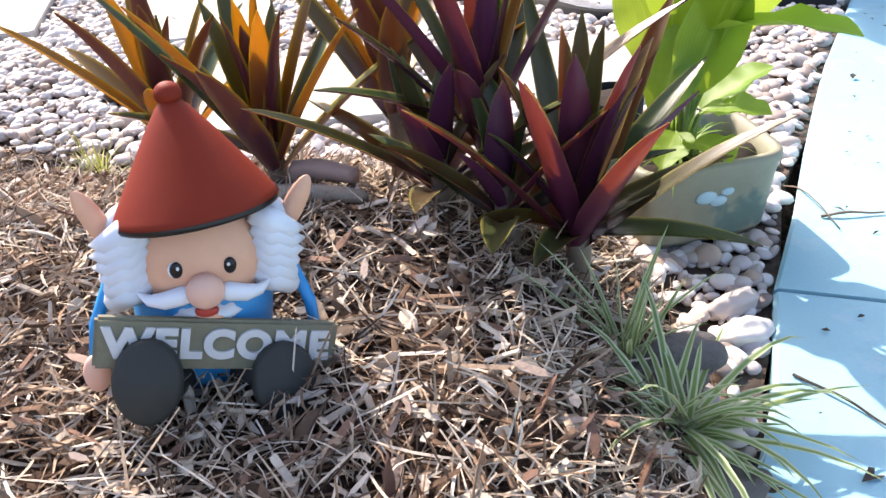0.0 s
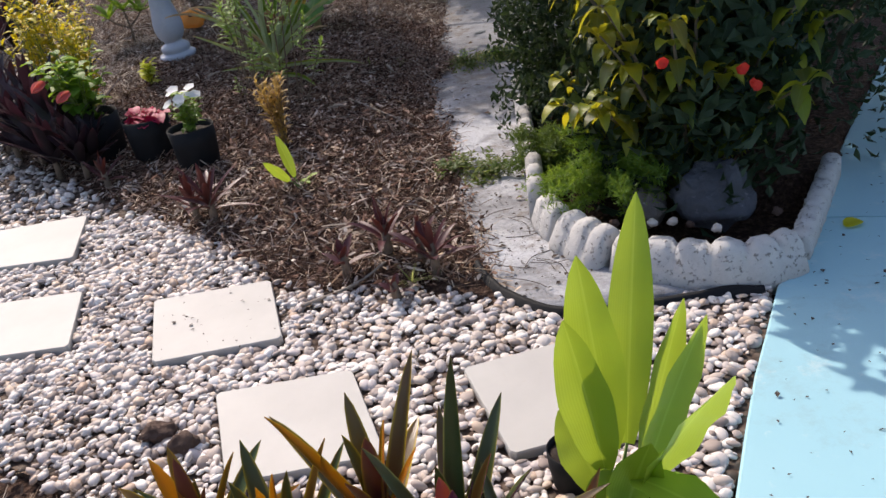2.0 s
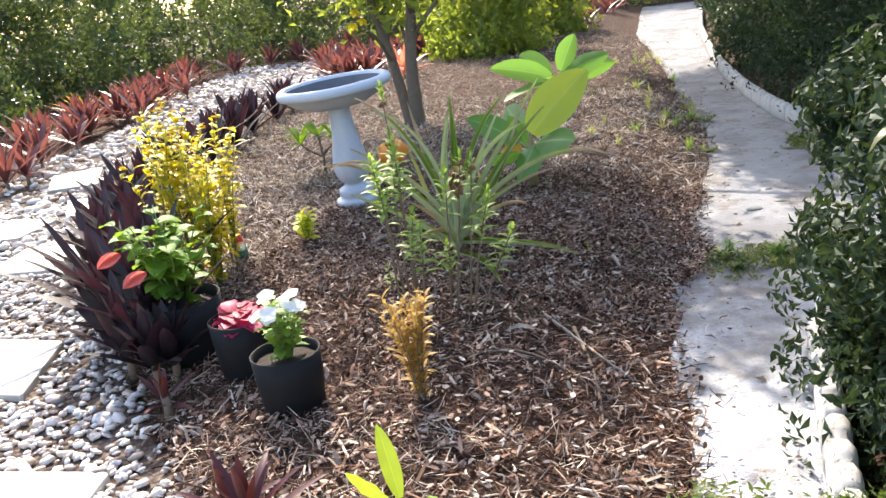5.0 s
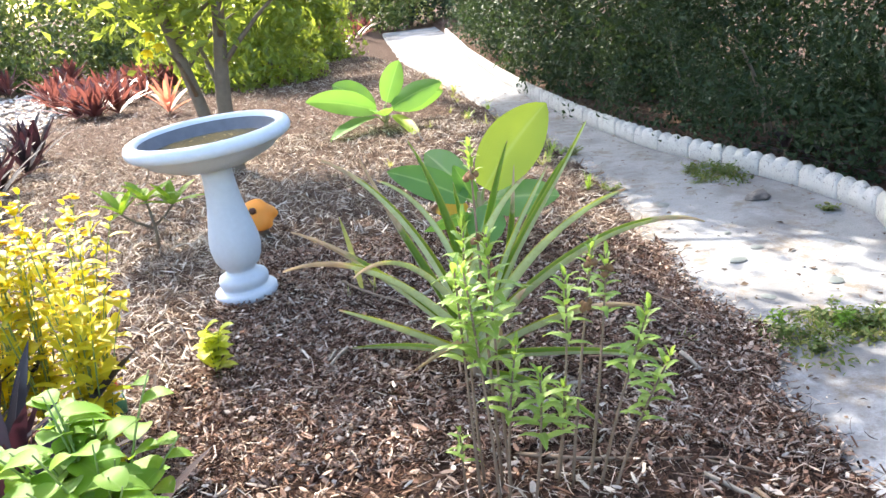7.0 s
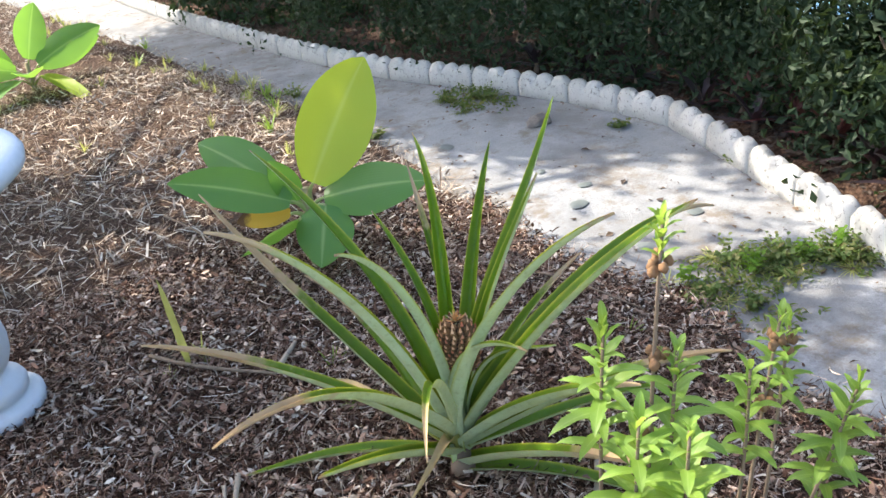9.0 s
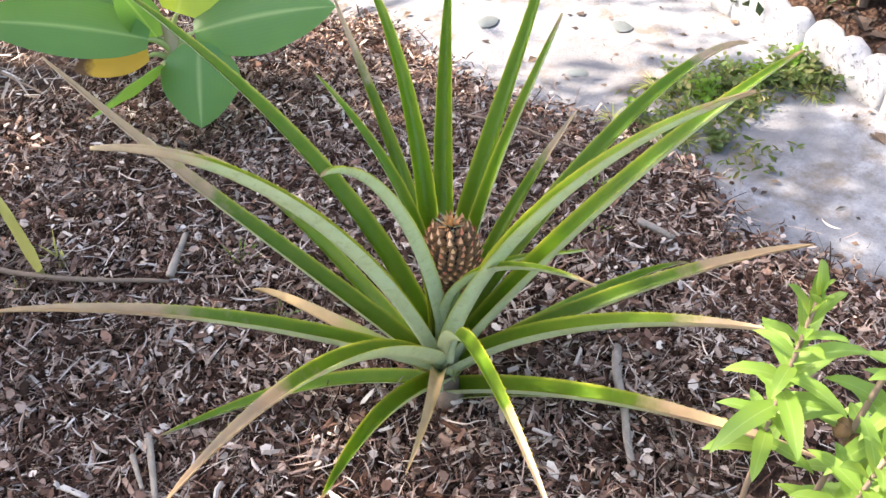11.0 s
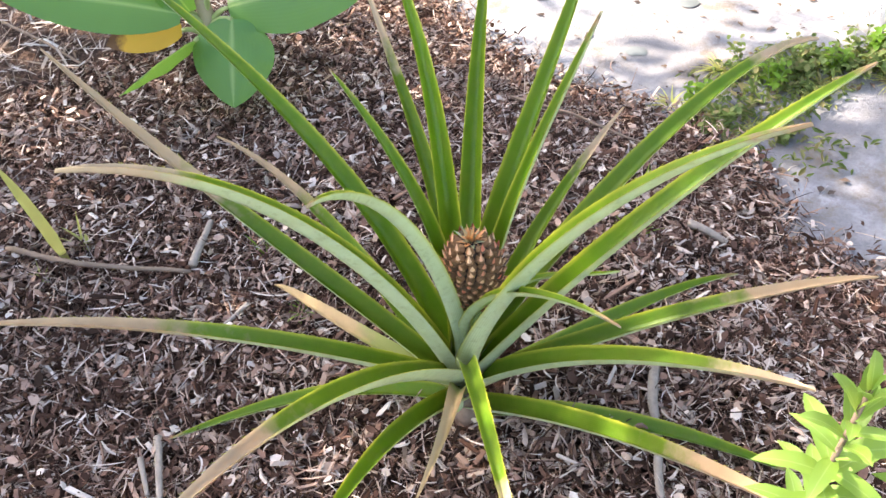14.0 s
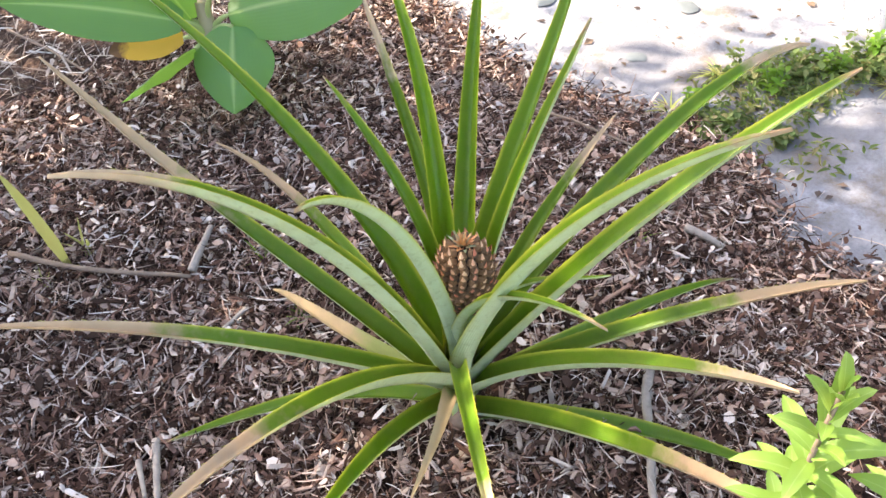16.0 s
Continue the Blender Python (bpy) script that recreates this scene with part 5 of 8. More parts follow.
# ---------------------------------------------------------------- potted flowers
def stem_leaf_plant(name, at, stems, height, leaf_len, leaf_w, per_stem, mat, label, category, rng, spread=0.35, start=0.25, stem_r=0.003, stem_mat=GREENSTEM, group="", whorl=False, tilt=(0.2, 0.9), tops=None):
    """Upright stems with leaves all the way up; leaves of one plant joined."""
    root = holder(name, label, category, at, group)
    pos, nor, ln = [], [], []
    heads = []
    fol = Build()
    for i in range(stems):
        az, out = rng.uniform(0, 6.283), spread * height * math.sqrt(rng.random())
        h = height * rng.uniform(0.7, 1.05)
        top = Vector((math.cos(az) * out, math.sin(az) * out, h))
        pts = bezier((math.cos(az) * 0.01, math.sin(az) * 0.01, -0.01), (top.x * 0.3, top.y * 0.3, h * 0.55), top, 8)
        s = Build()
        s.tube(pts, [stem_r * (1 - 0.6 * k / 7) for k in range(8)], 0, 6)
        part("stem", s, stem_mat, root)
        heads.append((pts[-1], (pts[-1] - pts[-2]).normalized()))
        for k in range(per_stem):
            t = start + (1 - start) * (k + rng.random() * 0.6) / per_stem
            f = min(t, 0.999) * 7
            p = pts[int(f)].lerp(pts[int(f) + 1], f - int(f))
            a = k * 2.4 + rng.uniform(-0.4, 0.4)
            el = rng.uniform(*tilt)
            d = Vector((math.cos(a) * math.cos(el), math.sin(a) * math.cos(el), math.sin(el)))
            l = leaf_len * rng.uniform(0.65, 1.15) * (0.6 + 0.4 * math.sin(math.pi * min(1, t * 0.9)))
            tip = p + d * l - Vector((0, 0, 0.25 * l))
            fol.blade(bezier(p, p + d * l * 0.5 + Vector((0, 0, 0.06 * l)), tip, 6), l * leaf_w, fold=0.3, cross=2, shape=oval if leaf_w > 0.2 else lance)
    tagged(part("foliage", fol, mat, root), kind="stuff")
    return root, heads


def petals(build, c, up, r, n, w=0.45, cup=0.3, mat=0):
    up = Vector(up).normalized()
    x = up.orthogonal().normalized()
    y = up.cross(x)
    for i in range(n):
        a = 2 * math.pi * i / n
        d = x * math.cos(a) + y * math.sin(a)
        build.blade(bezier(c, Vector(c) + d * r * 0.55 + up * r * cup * 0.4, Vector(c) + d * r + up * r * cup, 5), r * w, up=up, fold=0.15, cross=2, mat=mat, shape=oval)


# hibiscus-like shrub with coral buds
z0 = surface(-1.37, 3.64)
nursery_pot(pose(-1.37, 3.64, z0), 0.13, 0.21)
hib, heads = stem_leaf_plant("hibiscus_plant", pose(-1.37, 3.64, z0 + 0.15), 22, 0.37, 0.080, 0.40, 10, LEAFHIB, "leafy hibiscus with coral buds in a black bag", "flowering plant", rng, 0.42, 0.15, 0.004, tilt=(-0.2, 0.7))
for dx, dy, dz in ((-0.06, -0.16, 0.27), (0.05, -0.20, 0.22)):
    b = Build()
    for k in range(5):
        a = k * 1.257
        b.blade(bezier((dx, dy, dz), (dx - 0.02 + 0.012 * math.cos(a), dy - 0.035, dz + 0.012 * math.sin(a)), (dx - 0.035, dy - 0.075, dz - 0.02), 6), 0.016, fold=0.4, cross=2, shape=oval, side_hint=(math.cos(a), 0.2, math.sin(a)))
    part("flower", b, CORAL, hib, "furled coral-red flower")
z0 = surface(-1.06, 3.50)
nursery_pot(pose(-1.06, 3.50, z0), 0.10, 0.18)
col, heads = stem_leaf_plant("coleus_plant", pose(-1.06, 3.50, z0 + 0.10), 13, 0.105, 0.095, 0.36, 7, COLEUS, "coleus with large crimson leaves in a black bag", "flowering plant", rng, 0.7, 0.3, 0.003, tilt=(-0.1, 0.5))
z0 = surface(-0.80, 3.28)
nursery_pot(pose(-0.80, 3.28, z0), 0.095, 0.17)
whi, heads = stem_leaf_plant("white_vinca", pose(-0.80, 3.28, z0 + 0.12), 16, 0.20, 0.05, 0.28, 10, LEAFG, "white-flowering vinca in a black bag", "flowering plant", rng, 0.38, 0.1, 0.0025, tilt=(0, 0.8))
for i, (p, d) in enumerate(heads[:9]):
    b = Build()
    petals(b, p + d * 0.008, (d + Vector((rng.uniform(-.4, .4), -0.6, 0.4))), 0.026, 5, 0.55, 0.1)
    part("flower", b, WHITEPETAL, whi, "white five-petalled flower")

# yellow bush behind them
for x, y, h, k in ((-1.60, 4.22, 0.64, 13), (-1.76, 4.34, 0.70, 15), (-1.90, 4.38, 0.72, 14), (-1.70, 4.52, 0.64, 11)):
    yb, heads = stem_leaf_plant("yellow_shrub", pose(x, y, surface(x, y)), k, h, 0.066, 0.21, 24, LEAFY, "slender shrub with glowing yellow leaves and flower heads in the mulch", "shrub", rng, 0.23, 0.10, 0.003, GREENSTEM, "yellow shrubs beside the pots", tilt=(-0.2, 1.0))
    for p, d in heads[:7]:
        b = Build()
        for j in range(5):
            c = p + Vector((rng.uniform(-.014, .014), rng.uniform(-.014, .014), rng.uniform(-.004, .016)))
            petals(b, c, (rng.uniform(-.5, .5), rng.uniform(-.5, .5), 1), 0.013, 5, 0.55, 0.3)
        part("flower", b, YELLOWPETAL, yb, "yellow flower cluster")
# chartreuse sprout, dry frond, small shrub
sp, heads = stem_leaf_plant("chartreuse_sprout", pose(-1.43, 4.72, surface(-1.43, 4.72)), 4, 0.17, 0.075, 0.34, 9, leaf_mat("chartreuse_leaf", [(0, (0.42, 0.48, 0.04)), (1, (0.55, 0.58, 0.06))], (0.8, 0.8, 0.08), 0.4, 0.5, islands=True), "small chartreuse coleus sprout in the mulch", "plant", rng, 0.25, 0.3)
dr, heads = stem_leaf_plant("dry_fern", pose(-0.435, 3.33, surface(-0.435, 3.33)), 14, 0.34, 0.055, 0.13, 26, DRYFERN, "dried golden fern standing in the mulch", "fern", rng, 0.25, 0.05, 0.002, TWIG, tilt=(0.4, 1.2))


def frond_shrub(at):
    root = holder("frangipani_sapling", "frangipani sapling with pale green leaves on a bare stem", "shrub", at)
    s = Build()
    s.tube([(0, 0, -0.02), (0.01, 0, 0.12), (-0.01, 0.01, 0.26)], [0.010, 0.008, 0.006], 0, 8)
    part("stem", s, BARK, root)
    for cx, cz, k in ((-0.01, 0.26, 9), (-0.13, 0.21, 8), (0.11, 0.23, 8)):
        if abs(cx) > 0.05:
            s = Build()
            s.tube([(0, 0, 0.13), (cx * 0.6, 0, cz * 0.8), (cx, 0, cz)], [0.007, 0.006, 0.005], 0, 6)
            part("branch", s, BARK, root)
        for i in range(k):
            a, el = i * 2.4, rng.uniform(0.1, 0.9)
            d = Vector((math.cos(a) * math.cos(el), math.sin(a) * math.cos(el), math.sin(el)))
            b = Build()
            b.blade(bezier((cx, 0, cz), Vector((cx, 0, cz)) + d * 0.09 + Vector((0, 0, 0.02)), Vector((cx, 0, cz)) + d * 0.17, 7), 0.022, fold=0.25, cross=2, shape=oval)
            part("leaf", b, LEAFHIB, root)


frond_shrub(pose(-1.98, 6.15, surface(-1.98, 6.15)))


# ---------------------------------------------------------------- bird bath
def bird_bath(at):
    root = holder("bird_bath", "pale blue-grey pedestal bird bath holding murky water", "bird bath", at)
    b = Build()
    b.lathe([(0.0, 0.0), (0.112, 0.0), (0.118, 0.006), (0.118, 0.026), (0.108, 0.034), (0.088, 0.038), (0.086, 0.046), (0.092, 0.052), (0.094, 0.070), (0.088, 0.084), (0.066, 0.096), (0.056, 0.104), (0.055, 0.110)], 48, cap=(True, False))
    part("base", b, BATH, root)
    b = Build()
    low = lambda prof: [(r, 0.108 + (z - 0.108) * 1.12) for r, z in prof]
    b.lathe(low([(0.055, 0.108), (0.058, 0.113), (0.060, 0.119), (0.072, 0.126), (0.086, 0.150), (0.094, 0.185), (0.093, 0.215), (0.085, 0.255), (0.074, 0.300), (0.064, 0.350), (0.058, 0.400), (0.056, 0.440), (0.062, 0.470)]), 48)
    part("pedestal", b, BATH, root)
    b = Build()
    b.lathe(low([(r * 1.01, z) for r, z in ((0.060, 0.465), (0.085, 0.468), (0.150, 0.478), (0.220, 0.506), (0.258, 0.535), (0.268, 0.541), (0.278, 0.542), (0.290, 0.551), (0.293, 0.566), (0.286, 0.580), (0.272, 0.587), (0.256, 0.586), (0.247, 0.580), (0.240, 0.562), (0.222, 0.530), (0.18, 0.506), (0.0, 0.492))]), 64)
    part("bowl", b, BATH, root)
    n = Nodes("murky_water")
    n.bump(n.noise(12.0, 2), 0.05, 0.01)
    wet = n.done(n.mix(n.noise(8.0, 3), (0.13, 0.085, 0.020), (0.25, 0.175, 0.05)), 0.03, 0.25)
    b = Build()
    b.lathe([(0.0, 0.5860), (0.12, 0.5860), (0.2266, 0.5860)], 64)
    part("water", b, wet, root, "brown still water with floating bits")
    # band over the inner wall: its shade is put into the colour
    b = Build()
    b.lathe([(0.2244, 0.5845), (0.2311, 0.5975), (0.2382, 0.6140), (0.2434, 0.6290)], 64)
    part("stain", b, plain("inner_wall_shade", (0.13, 0.14, 0.17), 0.6, 0.5, 25.0), root, "inner wall band with its shade painted in")
    b = Build()
    r = random.Random(4)
    for i in range(26):
        a, q = r.uniform(0, 6.283), 0.19 * math.sqrt(r.random())
        c = Vector((math.cos(a) * q, math.sin(a) * q, 0.5875))
        b.blade([c, c + Vector((0.006, 0.002, 0.0005)), c + Vector((0.011, 0.004, 0))], r.uniform(.002, .004), fold=0.1, cross=2, shape=oval)
    tagged(part("floating_bits", b, plain("pale_floating_petal", (0.62, 0.52, 0.36)), root), kind="stuff")


BX, BY = -1.445, 5.40
bird_bath(pose(BX, BY, surface(BX, BY) + 0.022, 2.5, -2.5, 0))


def orange_ornament(at):
    root = holder("orange_flower", "orange trumpet-shaped flower ornament on a dark stump", "garden ornament", at)
    b = Build()
    b.tube([(0, 0, -0.02), (0, 0, 0.05), (0.005, -0.01, 0.11)], [0.05, 0.045, 0.03], 0, 10)
    part("stump", b, BARK, root)
    b = Build()
    m = pose(0.0, -0.03, 0.115, 38, 6, 0)
    rings = [[m @ Vector((r * (1 + w * math.sin(5 * a) + 0.5 * w * math.sin(9 * a + 1)) * math.cos(a), 0.92 * r * (1 + w * math.sin(5 * a)) * math.sin(a), z + 0.35 * w * r * math.sin(5 * a + 1))) for a in [2 * math.pi * k / 40 for k in range(40)]] for r, z, w in ((0.098, -0.006, 0.08), (0.100, 0.0, 0.08), (0.088, 0.018, 0.06), (0.062, 0.036, 0.03), (0.030, 0.046, 0.0), (0.002, 0.048, 0.0))]
    b.ring_grid(rings, 0, True, (True, True))
    part("petals", b, ORANGE, root)
    b = Build()
    b.ball((0.0, -0.073, 0.148), (0.018, 0.014, 0.016), lump=0.2)
    part("flower_eye", b, plain("flower_eye_brown", (0.08, 0.03, 0.015)), root, "dark brown centre")


orange_ornament(pose(-1.52, 6.22, surface(-1.52, 6.22)))


# ---------------------------------------------------------------- pineapple
PX, PY = -0.642, 4.495
PZ = 0.055


def pineapple_plant():
    root = holder("pineapple_plant", "pineapple plant with arching grey-green sword leaves, some tips dry", "pineapple plant", pose(PX, PY, PZ))
    b = Build()
    b.tube([(0, 0, -0.06), (0, 0, 0.02), (0, 0, 0.07)], [0.026, 0.026, 0.016], 0, 12)
    part("stem", b, TWIG, root)
    # height at the stem, two control points, tip, half width, how far it has dried
    high = [(0.11, (-0.635, 4.588, 0.338), (-0.689, 4.774, 0.526), (-0.769, 5.033, 0.649), 0.02, 0), (0.12, (-0.619, 4.517, 0.394), (-0.654, 4.573, 0.516), (-0.651, 4.705, 0.574), 0.014, 0), (0.11, (-0.517, 4.645, 0.237), (-0.480, 4.818, 0.368), (-0.441, 4.961, 0.544), 0.017, 1), (0.11, (-0.611, 4.537, 0.388), (-0.534, 4.625, 0.580), (-0.469, 4.848, 0.645), 0.018, 0), (0.11, (-0.519, 4.620, 0.329), (-0.407, 4.722, 0.484), (-0.303, 4.810, 0.585), 0.02, 0), (0.12, (-0.560, 4.559, 0.342), (-0.403, 4.551, 0.515), (-0.280, 4.597, 0.725), 0.021, 0), (0.12, (-0.564, 4.519, 0.387), (-0.467, 4.484, 0.536), (-0.414, 4.480, 0.642), 0.014, 0), (0.12, (-0.542, 4.528, 0.260), (-0.394, 4.541, 0.344), (-0.249, 4.580, 0.377), 0.016, 1)]
    side = [(0.17, (-0.404, 4.457, 0.408), (-0.172, 4.437, 0.516), (-0.016, 4.431, 0.454), 0.019, 1), (0.14, (-0.542, 4.361, 0.425), (-0.389, 4.265, 0.578), (-0.276, 4.225, 0.626), 0.02, 0), (0.11, (-0.684, 4.446, 0.320), (-0.587, 4.335, 0.584), (-0.509, 4.157, 0.707), 0.02, 0), (0.16, (-0.576, 4.496, 0.364), (-0.545, 4.403, 0.347), (-0.487, 4.359, 0.364), 0.006, 0), (0.12, (-0.655, 4.511, 0.325), (-0.628, 4.401, 0.440), (-0.628, 4.233, 0.482), 0.011, 0), (0.11, (-0.446, 4.451, 0.118), (-0.280, 4.434, 0.122), (-0.145, 4.398, 0.082), 0.017, 0), (0.12, (-0.510, 4.385, 0.225), (-0.385, 4.225, 0.365), (-0.269, 4.149, 0.360), 0.018, 2), (0.13, (-0.573, 4.367, 0.275), (-0.549, 4.204, 0.390), (-0.546, 4.069, 0.472), 0.019, 1)]
    left = [(0.11, (-0.737, 4.626, 0.293), (-0.845, 4.767, 0.445), (-0.922, 4.901, 0.639), 0.019, 2), (0.13, (-0.714, 4.520, 0.407), (-0.846, 4.555, 0.628), (-1.002, 4.522, 0.725), 0.019, 1), (0.09, (-0.618, 4.747, 0.125), (-0.620, 4.941, 0.228), (-0.699, 5.088, 0.287), 0.017, 2), (0.10, (-0.638, 4.486, 0.364), (-0.727, 4.484, 0.599), (-0.852, 4.388, 0.680), 0.015, 0), (0.15, (-0.799, 4.423, 0.386), (-0.945, 4.352, 0.522), (-1.111, 4.321, 0.495), 0.018, 2), (0.09, (-0.758, 4.647, 0.100), (-0.893, 4.692, 0.090), (-1.020, 4.743, 0.082), 0.016, 0), (0.13, (-0.805, 4.535, 0.299), (-0.955, 4.592, 0.438), (-1.130, 4.679, 0.493), 0.018, 2)]
    low = [(0.08, (-0.607, 4.329, 0.199), (-0.600, 4.147, 0.323), (-0.624, 3.961, 0.436), 0.019, 2), (0.06, (-0.481, 4.324, 0.098), (-0.426, 4.184, 0.090), (-0.383, 4.121, 0.078), 0.017, 0), (0.17, (-0.727, 4.364, 0.420), (-0.823, 4.208, 0.570), (-0.914, 4.033, 0.559), 0.012, 1), (0.12, (-0.670, 4.479, 0.189), (-0.698, 4.430, 0.195), (-0.820, 4.378, 0.158), 0.015, 3), (0.11, (-0.783, 4.457, 0.207), (-0.882, 4.373, 0.301), (-0.984, 4.287, 0.391), 0.018, 0), (0.10, (-0.745, 4.643, 0.196), (-0.751, 4.774, 0.182), (-0.744, 4.898, 0.096), 0.015, 3)]
    dried = [[PINE_TOP, PINE_UNDER], [PINE_TOP_DRY, PINE_UNDER_DRY], [PINE_TOP_HALF, PINE_UNDER_HALF], [PINE_TOP_DEAD, PINE_TOP_DEAD]]
    for z0, c1, c2, tip, w, dry in high + side + left + low:
        out = Vector((tip[0] - PX, tip[1] - PY, 0)).normalized()
        p0 = out * 0.012 + Vector((0, 0, z0 - PZ))
        c1, c2, tip = (Vector(q) - Vector((PX, PY, PZ)) for q in (c1, c2, tip))
        pts = [p0 * (1 - t) ** 3 + c1 * 3 * t * (1 - t) ** 2 + c2 * 3 * t * t * (1 - t) + tip * t ** 3 for t in [i / 21 for i in range(22)]]
        b = Build()
        b.blade(pts, w * 1.08, fold=1.1, cross=6, mat=0, under=1, thick=0.0035, shape=sword)
        # spines along the rims
        top_n = len(pts) * 7
        for k in range(4, len(pts) - 3):
            for j in (0, 6):
                p = Vector(b.v[k * 7 + j])
                q = Vector(b.v[(k + 1) * 7 + j])
                o = (p - Vector(b.v[k * 7 + 3])).normalized()
                for g in (0.15, 0.65):
                    m = p.lerp(q, g)
                    i0 = len(b.v)
                    b.v += [tuple(m), tuple(m + (q - p) * 0.07), tuple(m + (q - p) * 0.30 + o * 0.0022)]
                    b.face((i0, i0 + 1, i0 + 2), 0, [(0, 0.3)] * 3)
        part("leaf", b, dried[dry], root)
    # the fruit on its stalk
    b = Build()
    fz = 0.302
    c0 = Vector((0.027, -0.006, 0))
    b.tube([(0, 0, 0.05), (0.015, -0.004, 0.18), c0 + Vector((0, 0, fz - PZ))], [0.014, 0.012, 0.012], 0, 8)
    part("fruit_stalk", b, GREENSTEM, root)
    n = Nodes("pineapple_rind")
    seed = rand_object(n)
    c = n.mix(seed, (0.10, 0.058, 0.028), (0.24, 0.12, 0.05))
    c = n.mix(n.math("MULTIPLY", n.noise(150.0, 4), 0.4), c, (0.08, 0.06, 0.03))
    n.bump(n.noise(200.0, 3), 0.5, 0.002)
    rind = n.done(c, 0.7, 0.3)
    core = Build()
    H0 = 0.108
    core.lathe([(0.0, 0.0), (0.020, 0.002), (0.029, 0.018), (0.0325, 0.044), (0.0300, 0.070), (0.0225, 0.091), (0.0120, 0.103), (0.0, H0)], 24)
    fruit = part("fruit", core, plain("pineapple_core", (0.035, 0.022, 0.014), 0.8), root, "small ripening pineapple with brown and red eyes")
    fruit.matrix_basis = Matrix.Translation(c0 + Vector((0, 0, fz - PZ)))
    eye = Build()
    rr = 0.0064
    ring0 = [(rr * 0.98 * math.cos(a), rr * 0.92 * math.sin(a), 0) for a in [k * math.pi / 3 for k in range(6)]]
    ring1 = [(rr * 0.70 * math.cos(a), rr * 0.66 * math.sin(a), 0.0056) for a in [k * math.pi / 3 for k in range(6)]]
    eye.ring_grid([ring0, ring1], 0, True, (False, True))
    k0 = len(eye.v)
    eye.v += [(-0.0044, -0.0030, 0.0036), (0.0044, -0.0030, 0.0036), (0.0, 0.0066, 0.0098), (0.0, -0.0010, 0.0072)]
    for tri3 in ((k0, k0 + 1, k0 + 3), (k0 + 1, k0 + 2, k0 + 3), (k0 + 2, k0, k0 + 3)):
        eye.face(tri3, 1)
    nb = Nodes("pineapple_bract")
    bract = nb.done(nb.mix(rand_object(nb), (0.48, 0.13, 0.07), (0.70, 0.46, 0.27)), 0.7, 0.3)
    eye_me = eye.mesh("eye", [rind, bract], False)
    rows = 13
    for i in range(rows):
        t = (i + 0.6) / (rows + 0.4)
        z = H0 * t
        prof = [(0.0, 0.017), (0.16, 0.0285), (0.41, 0.0320), (0.66, 0.0298), (0.86, 0.0225), (0.97, 0.013), (1.0, 0.007)]
        for (t0, r0), (t1, r1) in zip(prof, prof[1:]):
            if t0 <= t <= t1:
                r = r0 + (r1 - r0) * (t - t0) / (t1 - t0)
                slope = (r1 - r0) / ((t1 - t0) * H0)
        r *= 1.04
        k = max(5, int(round(2 * math.pi * r / 0.0120)))
        for j in range(k):
            a = 2 * math.pi * (j + 0.5 * (i % 2)) / k
            nr = Vector((math.cos(a), math.sin(a), -slope)).normalized()
            x = Vector((-math.sin(a), math.cos(a), 0))
            y = nr.cross(x)
            ob = new("eye", eye_me)
            ob.parent = fruit
            ob.matrix_basis = Matrix.Translation((r * math.cos(a), r * math.sin(a), z)) @ Matrix((x, y, nr)).transposed().to_4x4() @ Matrix.Diagonal((1, 0.9 + 0.35 * t, 0.9 + 0.55 * t, 1))
    crown = Build()
    rg = random.Random(8)
    for i in range(40):
        a, el = i * 2.4, radians(5 + 80 * i / 40)
        d = Vector((math.cos(a) * math.cos(el), math.sin(a) * math.cos(el), math.sin(el)))
        s = Vector((0, 0, H0 - 0.006))
        crown.blade(bezier(s, s + d * 0.009, s + d * rg.uniform(0.016, 0.028), 5), 0.0040, fold=0.4, cross=2, shape=sword)
    tagged(part("crown", crown, leaf_mat("pineapple_crown_leaf", [(0, (0.20, 0.28, 0.17)), (0.25, (0.26, 0.30, 0.17)), (0.45, (0.55, 0.22, 0.09)), (1, (0.66, 0.36, 0.14))], (0.7, 0.5, 0.2), 0.25, 0.6, islands=True), fruit, "short reddish-green leaf crown"), kind="stuff")
    return root


pineapple_plant()


# ---------------------------------------------------------------- banana plants
def banana(at, leaves, label, scale=1.0):
    root = holder("banana_plant", label, "banana plant", at)
    b = Build()
    b.tube([(0, 0, -0.05), (0, 0, 0.10 * scale), (0.005, 0, 0.28 * scale)], [0.028 * scale, 0.024 * scale, 0.014 * scale], 0, 12)
    part("trunk", b, plain("banana_sheath", (0.30, 0.25, 0.12), 0.6, 0.4, 20.0), root)
    for base, bend, tip, w, mat, hint in leaves:
        base, bend, tip = Vector(base), Vector(bend), Vector(tip)
        s = Build()
        s.tube(bezier(base, base.lerp(bend, 0.5) + Vector((0, 0, 0.02)), bend, 6), [0.009 * scale, 0.008 * scale, 0.007 * scale, 0.006 * scale, 0.005 * scale, 0.004 * scale], 0, 8)
        stalk = part("stalk", s, plain("banana_stalk", (0.30, 0.36, 0.12), 0.5, 0.2), root)
        b = Build()
        mid = bend.lerp(tip, 0.5) + Vector((0, 0, 0.07 * (tip - bend).length))
        b.blade(bezier(bend, mid, tip, 16), w, fold=0.22, cross=8, shape=oval, ripple=0.03, side_hint=hint)
        part("leaf", b, mat, stalk)
    return root


